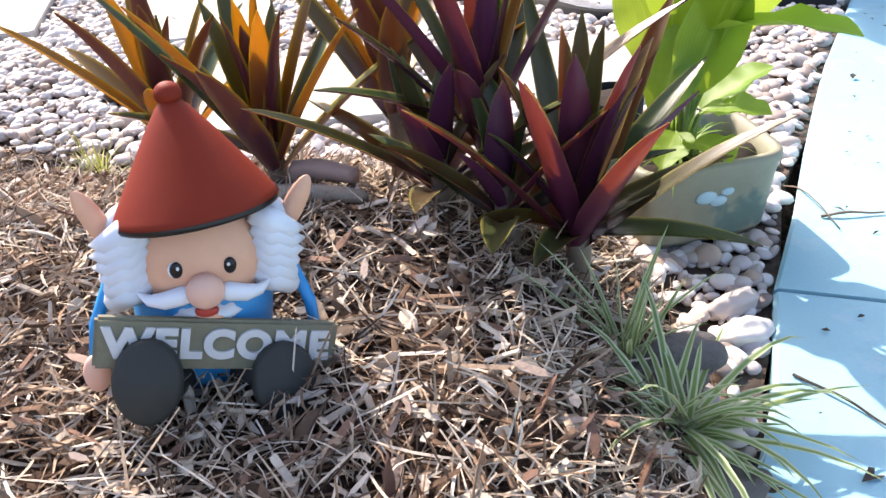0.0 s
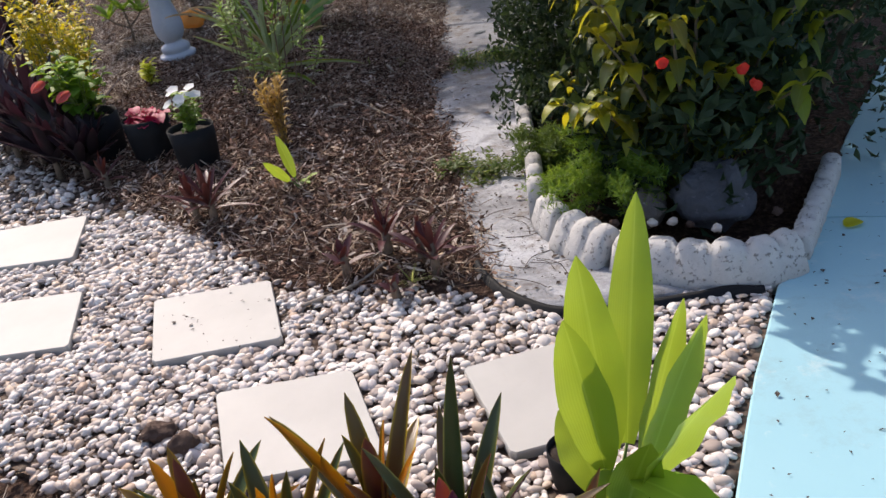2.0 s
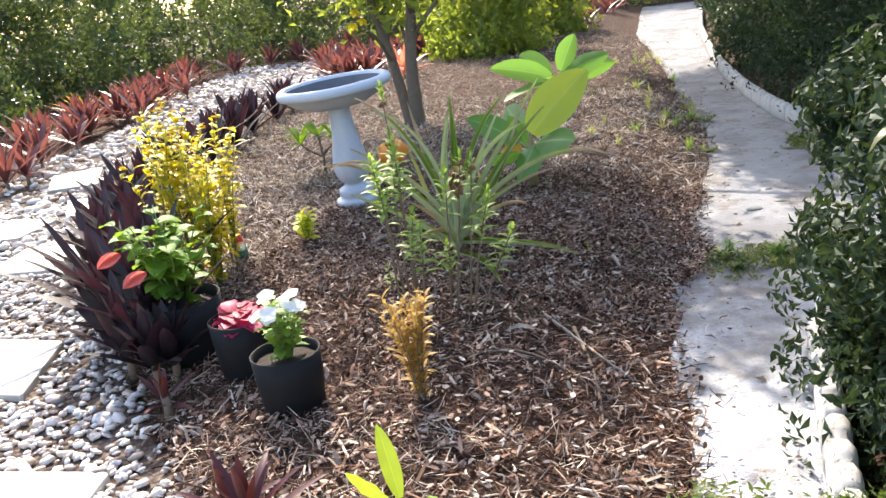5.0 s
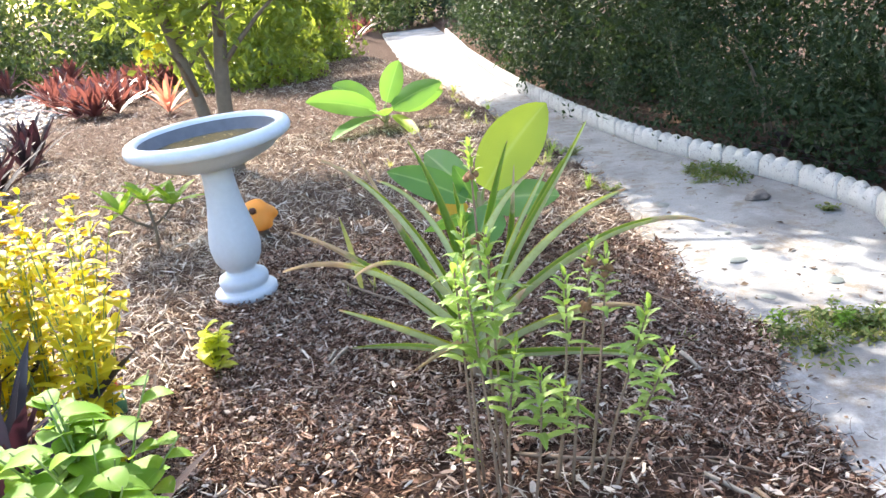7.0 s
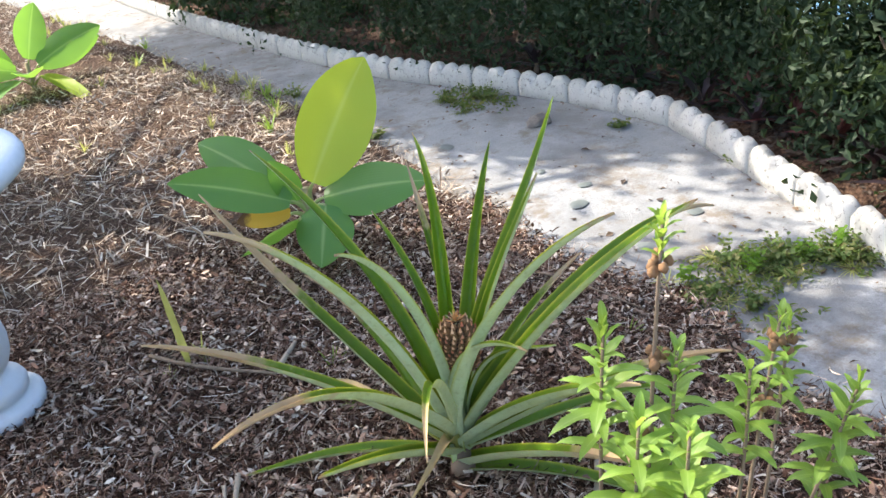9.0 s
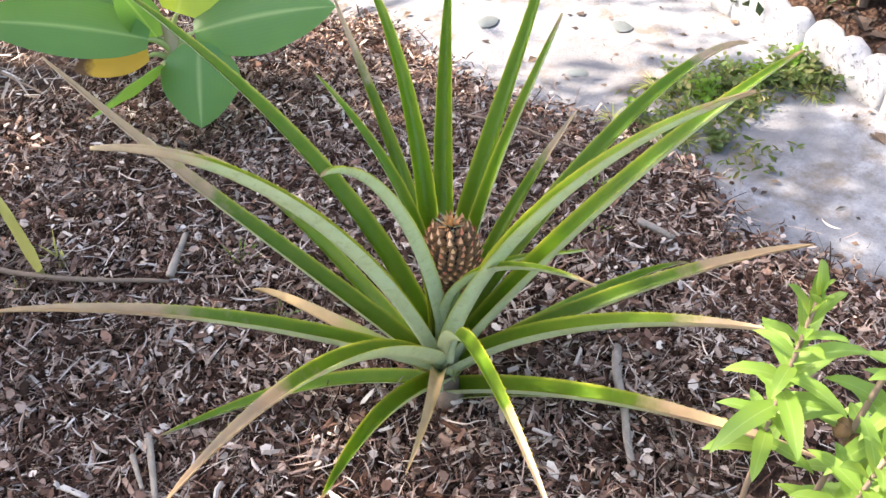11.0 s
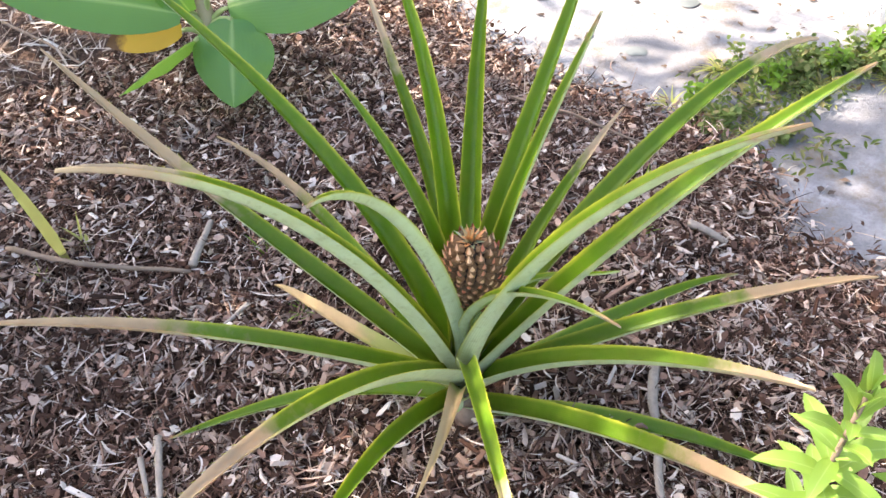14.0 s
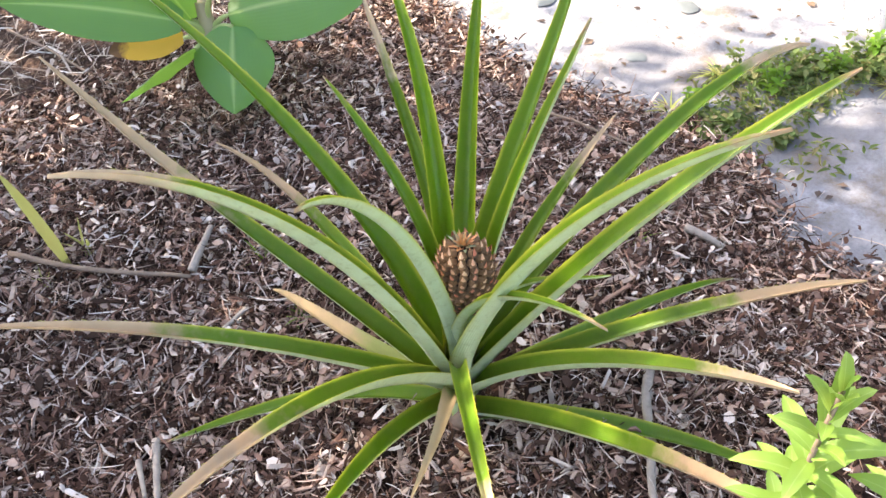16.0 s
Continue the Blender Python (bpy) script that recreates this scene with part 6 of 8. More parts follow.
BZ = surface(-0.52, 5.48)
banana(pose(-0.52, 5.50, BZ), [((0, 0, 0.22), (0.02, -0.03, 0.30), (0.30, 0.10, 0.62 - BZ), 0.110, BANANA_NEW, (0.75, -0.2, -0.45)), ((0, 0, 0.2), (0.04, -0.04, 0.25), (0.265, -0.262, 0.345 - BZ), 0.078, BANANA, (0.34, 0.46, 0.62)),
                                ((0, 0, 0.2), (-0.05, -0.01, 0.26), (-0.345, 0.11, 0.424 - BZ), 0.062, BANANA, (0.36, 0.26, 0.72)), ((0, 0, 0.2), (-0.04, 0.06, 0.26), (-0.184, 0.354, 0.43 - BZ), 0.075, BANANA, (0.62, 0.10, 0.62)),
                                ((0, 0, 0.2), (0.03, -0.07, 0.24), (-0.045, -0.14, 0.14 - BZ), 0.085, BANANA, (0.85, -0.45, 0.10)), ((0, 0, 0.18), (-0.05, 0.02, 0.21), (-0.19, 0.10, 0.25 - BZ), 0.040, BANANA_DRY, (0.2, 0.6, 0.6)), ((0, 0, 0.17), (-0.05, -0.04, 0.21), (-0.23, -0.02, 0.20 - BZ), 0.052, BANANA, (0.3, -0.55, 0.6)), ((0, 0, 0.2), (-0.02, 0.02, 0.24), (-0.09, -0.02, 0.40), 0.040, BANANA, (1, 0, 0))],
       "young banana plant with one upright yellow-green leaf")
banana(pose(-0.93, 8.95, -0.05) @ Matrix.Diagonal((0.80, 0.80, 0.92, 1)), [((0, 0, 0.16), (-0.08, 0, 0.24), (-0.72, -0.2, 0.40), 0.115, BANANA, (0, 0.5, 0.85)), ((0, 0, 0.2), (0.03, 0, 0.30), (0.20, 0.1, 0.62), 0.11, BANANA, (1, 0, 0)), ((0, 0, 0.16), (0.08, -0.05, 0.26), (0.58, -0.1, 0.42), 0.115, BANANA, (0, 0.5, 0.85)),
                                  ((0, 0, 0.12), (-0.08, -0.12, 0.20), (-0.5, -0.65, 0.12), 0.12, BANANA, None), ((0, 0, 0.12), (0.08, -0.12, 0.20), (0.32, -0.75, 0.05), 0.07, BANANA_NEW, None), ((0, 0, 0.14), (0.1, 0.1, 0.25), (0.6, 0.3, 0.30), 0.115, BANANA, (0, 0.5, 0.85)), ((0, 0, 0.14), (-0.1, 0.1, 0.25), (-0.5, 0.4, 0.45), 0.115, BANANA, (0, 0.5, 0.85)), ((0, 0, 0.14), (0.0, -0.1, 0.2), (-0.05, -0.55, 0.30), 0.11, BANANA, None)],
       "banana plant further along the bed with arching green leaves", 1.0)

# ---------------------------------------------------------------- leafy weeds with dry seed heads before the pineapple
rw = random.Random(21)


def leafy_stem(base, top, leaf_len, label, seeds=0, start=0.35, bare=False, spread=16):
    base, top = Vector(base), Vector(top)
    root = holder("milkweed_plant", label, "wild plant", Matrix.Translation(base), "leafy weeds before the pineapple")
    h = top - base
    start = max(start, 0.55)
    pts = bezier((0, 0, -0.02), h * 0.5 + Vector((rw.uniform(-.03, .03), rw.uniform(-.02, .02), 0)), h, 10)
    s = Build()
    s.tube(pts, [0.0042 - 0.0022 * i / 9 for i in range(10)], 0, 7)
    part("stem", s, TWIG, root)
    fol = Build()
    n = int(spread * 1.05 * (h.length / 0.35) ** 0.7) + 8
    for i in range(n):
        t = start + (1 - start) * (i / (n - 1)) ** 0.8
        f = min(t, 0.999) * 9
        p = pts[int(f)].lerp(pts[int(f) + 1], f - int(f))
        a = i * 2.4 + rw.uniform(-.3, .3)
        el = rw.uniform(-0.05, 0.55) + 0.9 * max(0, t - 0.85) / 0.15
        d = Vector((math.cos(a) * math.cos(el), math.sin(a) * math.cos(el), math.sin(el)))
        l = leaf_len * rw.uniform(0.7, 1.1) * (1 - 0.45 * max(0, t - 0.8) / 0.2)
        fol.blade(bezier(p, p + d * l * 0.55 + Vector((0, 0, 0.14 * l)), p + d * l - Vector((0, 0, 0.18 * l)), 7), l * 0.15, fold=0.30, cross=2, shape=lance, ripple=0.10)
    tagged(part("foliage", fol, LEAFLANT, root), kind="stuff")
    for k in range(seeds):
        t = 0.93 - 0.16 * k
        f = t * 9
        p = pts[int(f)].lerp(pts[int(f) + 1], f - int(f))
        b = Build()
        for q in range(7):
            o = Vector((rw.uniform(-1, 1), rw.uniform(-1, 1), rw.uniform(-.8, .8))) * 0.011
            b.ball(p + o, rw.uniform(.005, .008), seg=7, rings=5, lump=0.4, freq=5, seed=q)
        part("seed_head", b, DRY, root, "dry brown seed head")
    return root


LW = "leafy green weed stem rising from the mulch"
SEEDY = "tall weed stem with brown seed heads and a leaf tuft"
leafy_stem((-0.685, 3.99, 0.04), (-0.672, 3.99, 0.67), 0.070, LW, start=0.68)
leafy_stem((-0.648, 3.963, 0.04), (-0.650, 3.91, 0.835), 0.052, SEEDY, 3, start=0.93, spread=5)
leafy_stem((-0.63, 3.94, 0.04), (-0.635, 3.905, 0.66), 0.070, LW, start=0.66)
leafy_stem((-0.70, 3.93, 0.04), (-0.704, 3.895, 0.60), 0.075, LW, start=0.60)
leafy_stem((-0.66, 3.90, 0.04), (-0.690, 3.83, 0.62), 0.072, LW, start=0.62)
leafy_stem((-0.64, 3.90, 0.04), (-0.596, 3.90, 0.42), 0.070, LW, start=0.45)
leafy_stem((-0.54, 3.96, 0.03), (-0.502, 3.92, 0.30), 0.065, LW, start=0.4)
leafy_stem((-0.53, 3.95, 0.04), (-0.481, 3.93, 0.545), 0.068, LW, start=0.7, spread=10)
leafy_stem((-0.50, 3.93, 0.04), (-0.421, 3.935, 0.60), 0.055, "weed stem with dry seed heads and few leaves", 2, start=0.8, spread=7)
leafy_stem((-0.46, 3.94, 0.03), (-0.391, 3.943, 0.575), 0.055, LW, 1, start=0.75, spread=9)
leafy_stem((-0.44, 3.93, 0.03), (-0.327, 3.875, 0.475), 0.070, LW, start=0.65)
leafy_stem((-0.42, 3.90, 0.03), (-0.272, 3.92, 0.34), 0.065, LW, start=0.5)
leafy_stem((-0.73, 3.96, 0.03), (-0.730, 3.93, 0.22), 0.045, LW, start=0.5, spread=9)
leafy_stem((-0.60, 3.86, 0.03), (-0.56, 3.84, 0.38), 0.070, LW, start=0.5)
for x, y, h in ((-0.955, 5.27, 0.10), (-1.05, 5.24, 0.07)):
    tuft("grass_tuft", pose(x, y, surface(x, y)), 6, h, 0.006, GRASS, "single broad yellow-green grass shoot in the mulch", "grass", rw, (55, 85), 0.2)
for x, y in ((-0.70, 5.02), (-0.72, 4.85), (-0.15, 4.62), (0.02, 4.75), (-0.2, 6.6), (-0.9, 7.4), (-0.35, 7.2), (-0.1, 8.0), (-0.25, 8.8), (-0.4, 9.4), (0.2, 7.6), (-0.6, 8.6)):
    tuft("grass_tuft", pose(x, y, surface(x, y)), 12, rw.uniform(.06, .11), 0.003, LEAFG if y < 6 else GRASS, "little green weed in the mulch", "grass", rw, (30, 85), 0.3)

# one broad shoot leaning over
b = Build()
b.blade(bezier((0, 0, 0), (-0.012, -0.06, 0.20), (-0.03, -0.17, 0.36), 9), 0.011, fold=0.3, cross=2, shape=lance, ripple=0.12, side_hint=(1, 0.3, 0.2))
thing("grass_shoot", b, GRASS, "single broad yellow-green grass shoot in the mulch", "grass", at=pose(-0.998, 5.26, surface(-0.998, 5.26)))

# weeds rooted in the path's edge
for x, y, k, r in ((0.60, 4.94, 26, 0.10), (0.69, 4.83, 40, 0.12), (0.78, 4.74, 50, 0.13), (0.87, 4.66, 46, 0.12), (0.36, 4.82, 26, 0.09), (0.43, 4.70, 22, 0.07), (1.0, 6.95, 45, 0.14), (0.85, 7.05, 35, 0.12), (1.16, 6.1, 25, 0.07), (1.20, 5.47, 22, 0.06), (0.33, 6.9, 20, 0.08), (0.30, 2.95, 50, 0.12), (0.40, 2.85, 40, 0.10), (0.32, 7.9, 30, 0.12)):
    wd, hd = stem_leaf_plant("path_weed", pose(x, y, path_z(y) - 0.004), max(14, k // 2), r * 0.5, 0.026, 0.28, 9, WEED, "low green weed growing in the path's crack", "wild plant", rw, 1.8, 0.05, 0.0012, group="weeds along the path", tilt=(0.0, 0.9))


for x, y, k in ((0.56, 4.98, 22), (0.62, 4.90, 30), (0.70, 4.86, 34), (0.76, 4.78, 40), (0.84, 4.72, 40), (0.90, 4.64, 34), (0.66, 4.76, 20), (0.78, 4.64, 22), (0.34, 4.86, 26), (0.40, 4.76, 20), (0.36, 4.96, 22), (0.98, 7.0, 60), (0.84, 7.1, 50), (0.95, 4.66, 30), (0.80, 6.85, 40)):
    tuft("path_weed", pose(x, y, path_z(y)), int(k * 1.2), 0.075, 0.0026, WEED if k > 25 else GRASS, "mat of grass growing in the path's crack", "grass", rw, (0, 30), 0.4, "weeds along the path")

# broad-leaved seedlings among them
for x, y, k in ((0.57, 4.83, 5), (0.74, 4.77, 4), (0.40, 4.93, 3), (0.86, 4.74, 4)):
    stem_leaf_plant("path_weed", pose(x, y, path_z(y)), k, 0.07, 0.030, 0.26, 9, LEAFHIB, "broad-leaved green seedling in the path's crack", "wild plant", rw, 0.6, 0.2, 0.0018, group="weeds along the path", tilt=(0.0, 0.7))


def weed_mat(center, radii, n, seed):
    """Low leaves creeping over the concrete, thinning out unevenly."""
    rn = np.random.default_rng(seed)
    a, q = rn.uniform(0, 6.283, n), np.sqrt(rn.random(n))
    x, y = center[0] + radii[0] * q * np.cos(a), center[1] + radii[1] * q * np.sin(a)
    thick = np.array([noise.noise(Vector((u * 9, v * 9, seed))) for u, v in zip(x, y)])
    ok = rn.random(n) < np.clip(0.55 + 1.6 * thick, 0, 1) * (1.25 - q ** 2)
    x, y = x[ok], y[ok]
    z = np.array([path_z(v) for v in y]) + 0.004 + 0.028 * rn.random(len(x)) ** 2
    nd = rn.normal(size=(len(x), 3)) * 0.6 + np.array([0, 0, 1.0])
    me = leaf_cloud("weed_mat", np.stack([x, y, z], 1), nd, 0.026, 0.34, WEED, rn)
    return tagged(new("weed_mat", me), "mat of low weeds creeping over the path", "wild plant", "weeds along the path", kind="stuff")


weed_mat((0.64, 4.86), (0.15, 0.11), 420, 3)
weed_mat((0.83, 4.68), (0.18, 0.11), 800, 8)
weed_mat((0.38, 4.78), (0.10, 0.12), 300, 4)
weed_mat((0.66, 4.80), (0.32, 0.13), 900, 9)
weed_mat((0.44, 4.62), (0.14, 0.12), 260, 10)
weed_mat((0.44, 4.92), (0.16, 0.10), 460, 11)
weed_mat((0.60, 4.78), (0.20, 0.10), 600, 12)
weed_mat((0.95, 6.95), (0.16, 0.30), 1300, 5)
weed_mat((0.36, 2.92), (0.16, 0.20), 1300, 6)

# ---------------------------------------------------------------- hedge, shrub, fern, trees
def bush_points(rng_np, n, center, radii, shell=0.55, skirt=False):
    d = rng_np.normal(size=(n, 3))
    d /= np.linalg.norm(d, axis=1, keepdims=True)
    r = shell + (1 - shell) * rng_np.random(n) ** 0.6
    lump = np.array([1 + 0.22 * noise.noise(Vector(q) * 2.6 + Vector(center)) + 0.12 * noise.noise(Vector(q) * 6.0) for q in d])
    off = d * (r * lump)[:, None]
    # fuller towards the ground than a ball
    below = d[:, 2] < 0
    wide = np.clip(1 / np.sqrt(np.maximum(1e-3, 1 - d[:, 2] ** 2)), 1, 2.2) if skirt else np.ones(n)
    off[below, :2] *= wide[below, None]
    p = np.array(center) + off * np.array(radii)
    return p, d


def bush(name, at, radii, leaves, leaf_len, leaf_w, mat, label, category, seed, group="", limbs=7, outward=0.8, low=0.0, clump=0.0):
    """A bush: branching limbs and a crown of many small leaves."""
    rn = np.random.default_rng(seed)
    rp = random.Random(seed)
    root = holder(name, label, category, Matrix.Translation(at), group)
    c = (0, 0, radii[2] * 0.98 + low)
    if clump:
        k = max(8, leaves // 170)
        cc, cd = bush_points(rn, k, c, radii, 0.78, True)
        q = rn.normal(size=(k, 130, 3))
        q /= np.linalg.norm(q, axis=2, keepdims=True)
        size = clump * rn.uniform(0.55, 1.25, (k, 1, 1)) * (0.55 + 0.5 * rn.random((k, 130, 1)) ** 0.5)
        p1, d1 = (cc[:, None, :] + q * size).reshape(-1, 3), (q + cd[:, None, :] * 0.5).reshape(-1, 3)
        p2, d2 = bush_points(rn, leaves - 130 * k, c, radii, 0.35, True)
        p2 = np.array(c) + (p2 - np.array(c)) * 0.78
        s = rn.uniform(0, 6.283, leaves // 5)
        d3 = np.stack([np.cos(s), np.sin(s), rn.uniform(-0.2, 0.6, len(s))], 1)
        p3 = np.stack([np.cos(s) * radii[0], np.sin(s) * radii[1], np.zeros(len(s))], 1) * rn.uniform(0.72, 1.0, (len(s), 1)) + np.array([0, 0, 1.0]) * (radii[2] * 0.42 * rn.random((len(s), 1)))
        p, d = np.concatenate([p1, p2, p3]), np.concatenate([d1, d2, d3])
    else:
        p, d = bush_points(rn, leaves, c, radii, 0.5, True)
    keep = p[:, 2] > 0.01
    p, d = p[keep], d[keep]
    nd = d * outward + rn.normal(size=p.shape) * 0.55
    me = leaf_cloud("foliage", p, nd, leaf_len, leaf_w, mat, rn, True)
    ob = new("foliage", me)
    ob.parent = root
    tagged(ob, kind="stuff")
    for i in range(limbs):
        a = rp.uniform(0, 6.283)
        e = Vector((math.cos(a) * radii[0] * 0.45, math.sin(a) * radii[1] * 0.45, c[2] * rp.uniform(0.35, 0.8)))
        s = Build()
        s.tube(bezier((math.cos(a) * 0.06, math.sin(a) * 0.06, -0.05), (e.x * 0.35, e.y * 0.35, e.z * 0.55), e, 7), [0.028, 0.024, 0.02, 0.016, 0.012, 0.008, 0.004], 0, 6)
        part("limb", s, BARK, root)
    return root


HEDGE = [(1.62, 4.25, 0.52, 0.55, 1.0, 13000), (1.62, 4.95, 0.42, 0.50, 1.05, 13000), (1.92, 5.75, 0.50, 0.55, 1.05, 13000), (1.84, 6.65, 0.55, 0.62, 1.1, 13000), (1.60, 7.60, 0.60, 0.75, 1.15, 12000), (1.40, 8.8, 0.66, 0.90, 1.25, 10000), (1.28, 10.4, 0.72, 1.1, 1.3, 9000), (1.16, 12.3, 0.75, 1.2, 1.3, 7000), (1.08, 14.4, 0.75, 1.4, 1.35, 6000), (1.05, 17.0, 0.8, 1.6, 1.4, 5000), (1.05, 20.0, 0.8, 1.8, 1.5, 4000), (2.25, 6.0, 0.35, 1.3, 1.35, 7000), (2.0, 9.3, 0.6, 1.8, 1.5, 6000)]
for i, (x, y, rx, ry, rz, n) in enumerate(HEDGE):
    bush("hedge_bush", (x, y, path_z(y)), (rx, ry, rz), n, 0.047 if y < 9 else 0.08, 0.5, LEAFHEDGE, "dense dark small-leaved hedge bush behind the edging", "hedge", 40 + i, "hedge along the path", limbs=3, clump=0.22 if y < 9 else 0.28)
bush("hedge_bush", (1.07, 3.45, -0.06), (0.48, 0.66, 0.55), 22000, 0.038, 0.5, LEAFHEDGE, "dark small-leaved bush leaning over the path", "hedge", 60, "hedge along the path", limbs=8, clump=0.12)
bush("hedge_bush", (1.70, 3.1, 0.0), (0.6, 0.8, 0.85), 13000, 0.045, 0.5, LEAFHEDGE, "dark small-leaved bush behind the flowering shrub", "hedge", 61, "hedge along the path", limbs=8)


def broad_shrub(at, seed):
    root = holder("flowering_shrub", "broad-leaved shrub with backlit yellow painted into leaves, red flowers", "shrub", Matrix.Translation(at))
    r = random.Random(seed)
    tips = []
    for i in range(74):
        a = r.uniform(0, 6.283)
        rad = 0.46 * math.sqrt(r.random())
        h = r.uniform(0.35, 1.15)
        e = Vector((math.cos(a) * rad - 0.06, math.sin(a) * rad, h))
        s = Build()
        pts = bezier((math.cos(a) * 0.05, math.sin(a) * 0.05, -0.03), (e.x * 0.35, e.y * 0.35, h * 0.55), e, 8)
        s.tube(pts, [0.010, 0.009, 0.008, 0.007, 0.006, 0.005, 0.004, 0.003], 0, 6)
        part("branch", s, BARK, root)
        tips.append(pts)
    fol = Build()
    for pts in tips:
        for k in range(34):
            f = min(0.10 + 0.90 * k / 30, 0.999) * 7
            p = pts[int(f)].lerp(pts[int(f) + 1], f - int(f))
            a, el = k * 2.4 + r.uniform(-.4, .4), r.uniform(-0.7, 0.6)
            d = Vector((math.cos(a) * math.cos(el), math.sin(a) * math.cos(el), math.sin(el)))
            l = r.uniform(0.050, 0.095)
            fol.blade(bezier(p + d * 0.01, p + d * l * 0.55 + Vector((0, 0, 0.03)), p + d * l - Vector((0, 0, 0.025)), 6), l * 0.275, fold=0.25, cross=2, shape=oval)
    tagged(part("foliage", fol, LEAFSHRUB, root), kind="stuff")
    # added dark hedge leaves: block the see-through and stand in for inner shade
    rn = np.random.default_rng(seed)
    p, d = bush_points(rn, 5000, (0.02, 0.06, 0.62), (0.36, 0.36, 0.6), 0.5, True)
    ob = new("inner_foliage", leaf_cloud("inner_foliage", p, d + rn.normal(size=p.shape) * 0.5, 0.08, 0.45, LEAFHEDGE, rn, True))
    ob.parent = root
    tagged(ob, kind="stuff")
    for x, y, z in ((0.838, 1.90, 0.59), (1.10, 2.02, 0.50), (1.13, 2.05, 0.44)):
        b = Build()
        c = Vector((x, y, z)) - Vector(at)
        for q in range(3):
            o = Vector((r.uniform(-.02, .02), r.uniform(-.02, 0), r.uniform(-.012, .012)))
            petals(b, c + o, (r.uniform(-.4, .4), -1, 0.4), 0.014, 5, 0.6, 0.3)
        part("flower", b, REDPETAL, root, "scarlet flower cluster")
    return root


broad_shrub((1.06, 2.42, 0.0), 3)


def fern(at, seed, fronds, size, label, mat=None):
    root = holder("asparagus_fern", label, "fern", Matrix.Translation(at), "asparagus ferns at the edging")
    r = random.Random(seed)
    rn = np.random.default_rng(seed)
    pos, nor = [], []
    for i in range(fronds):
        a, el = r.uniform(0, 6.283), r.uniform(0.35, 1.35)
        d = Vector((math.cos(a) * math.cos(el), math.sin(a) * math.cos(el), math.sin(el)))
        l = size * r.uniform(0.6, 1.1)
        pts = bezier((0, 0, 0), d * l * 0.65, d * l - Vector((0, 0, l * 0.45)), 12)
        s = Build()
        s.tube(pts, [0.0016] * 12, 0, 5)
        part("frond_stem", s, GREENSTEM, root)
        for k in range(330):
            f = min(r.uniform(0.12, 1.0), 0.999) * 11
            p = pts[int(f)].lerp(pts[int(f) + 1], f - int(f))
            o = Vector((r.gauss(0, 1), r.gauss(0, 1), r.gauss(0, 0.6))) * 0.017
            pos.append(p + o)
            nor.append((r.gauss(0, 1), r.gauss(0, 1), r.gauss(0, 1)))
    me = leaf_cloud("needles", np.array(pos), np.array(nor), 0.022, 0.20, mat or LEAFFERN, rn, True)
    ob = new("needles", me)
    ob.parent = root
    tagged(ob, kind="stuff")


fern((0.79, 2.36, 0.05), 5, 44, 0.36, "bright green asparagus fern spilling over the edging")
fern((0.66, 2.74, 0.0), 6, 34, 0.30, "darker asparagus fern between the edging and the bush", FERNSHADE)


def tree(at, trunks, crowns, mat, label, seed, leaf_len=0.11):
    root = holder("tree", label, "tree", Matrix.Translation(at))
    rn = np.random.default_rng(seed)
    r = random.Random(seed)
    for pts, r0 in trunks:
        s = Build()
        p = spline(pts, 12)
        s.tube(p, [r0 * (1 - 0.6 * i / 11) for i in range(12)], 0, 10)
        part("trunk", s, BARK, root)
        for k in range(7):
            f = int(4 + k)
            a = r.uniform(0, 6.283)
            b = p[min(f, 11)]
            e = b + Vector((math.cos(a) * 0.7, math.sin(a) * 0.7, r.uniform(0.2, 0.6)))
            s = Build()
            s.tube(bezier(b, b.lerp(e, 0.5) + Vector((0, 0, 0.12)), e, 6), [r0 * 0.35, r0 * 0.3, r0 * 0.25, r0 * 0.2, r0 * 0.12, r0 * 0.06], 0, 6)
            part("limb", s, BARK, root)
    pts, nrm = [], []
    for c, rad, n in crowns:
        c = Vector(c)
        # a limb out to each leaf mass, the added unseen ones too
        b = spline(trunks[0][0], 12)[8]
        s = Build()
        s.tube(bezier(b, b.lerp(c, 0.45) + Vector((0, 0, 0.25)), c, 10), [0.034 - 0.0028 * q for q in range(10)], 0, 8)
        part("limb", s, BARK, root)
        k = max(4, n // 60)
        for j in range(k):
            cc, _ = bush_points(rn, 1, c, rad, 0.3)
            pp = cc + rn.normal(size=(60, 3)) * np.array([0.16, 0.16, 0.12])
            pts.append(pp)
            nrm.append(rn.normal(size=(60, 3)) + np.array([0, 0, 0.7]))
    me = leaf_cloud("crown", np.concatenate(pts), np.concatenate(nrm), leaf_len, 0.42, mat, rn, True)
    ob = new("crown", me)
    ob.parent = root
    tagged(ob, kind="stuff")
    return root


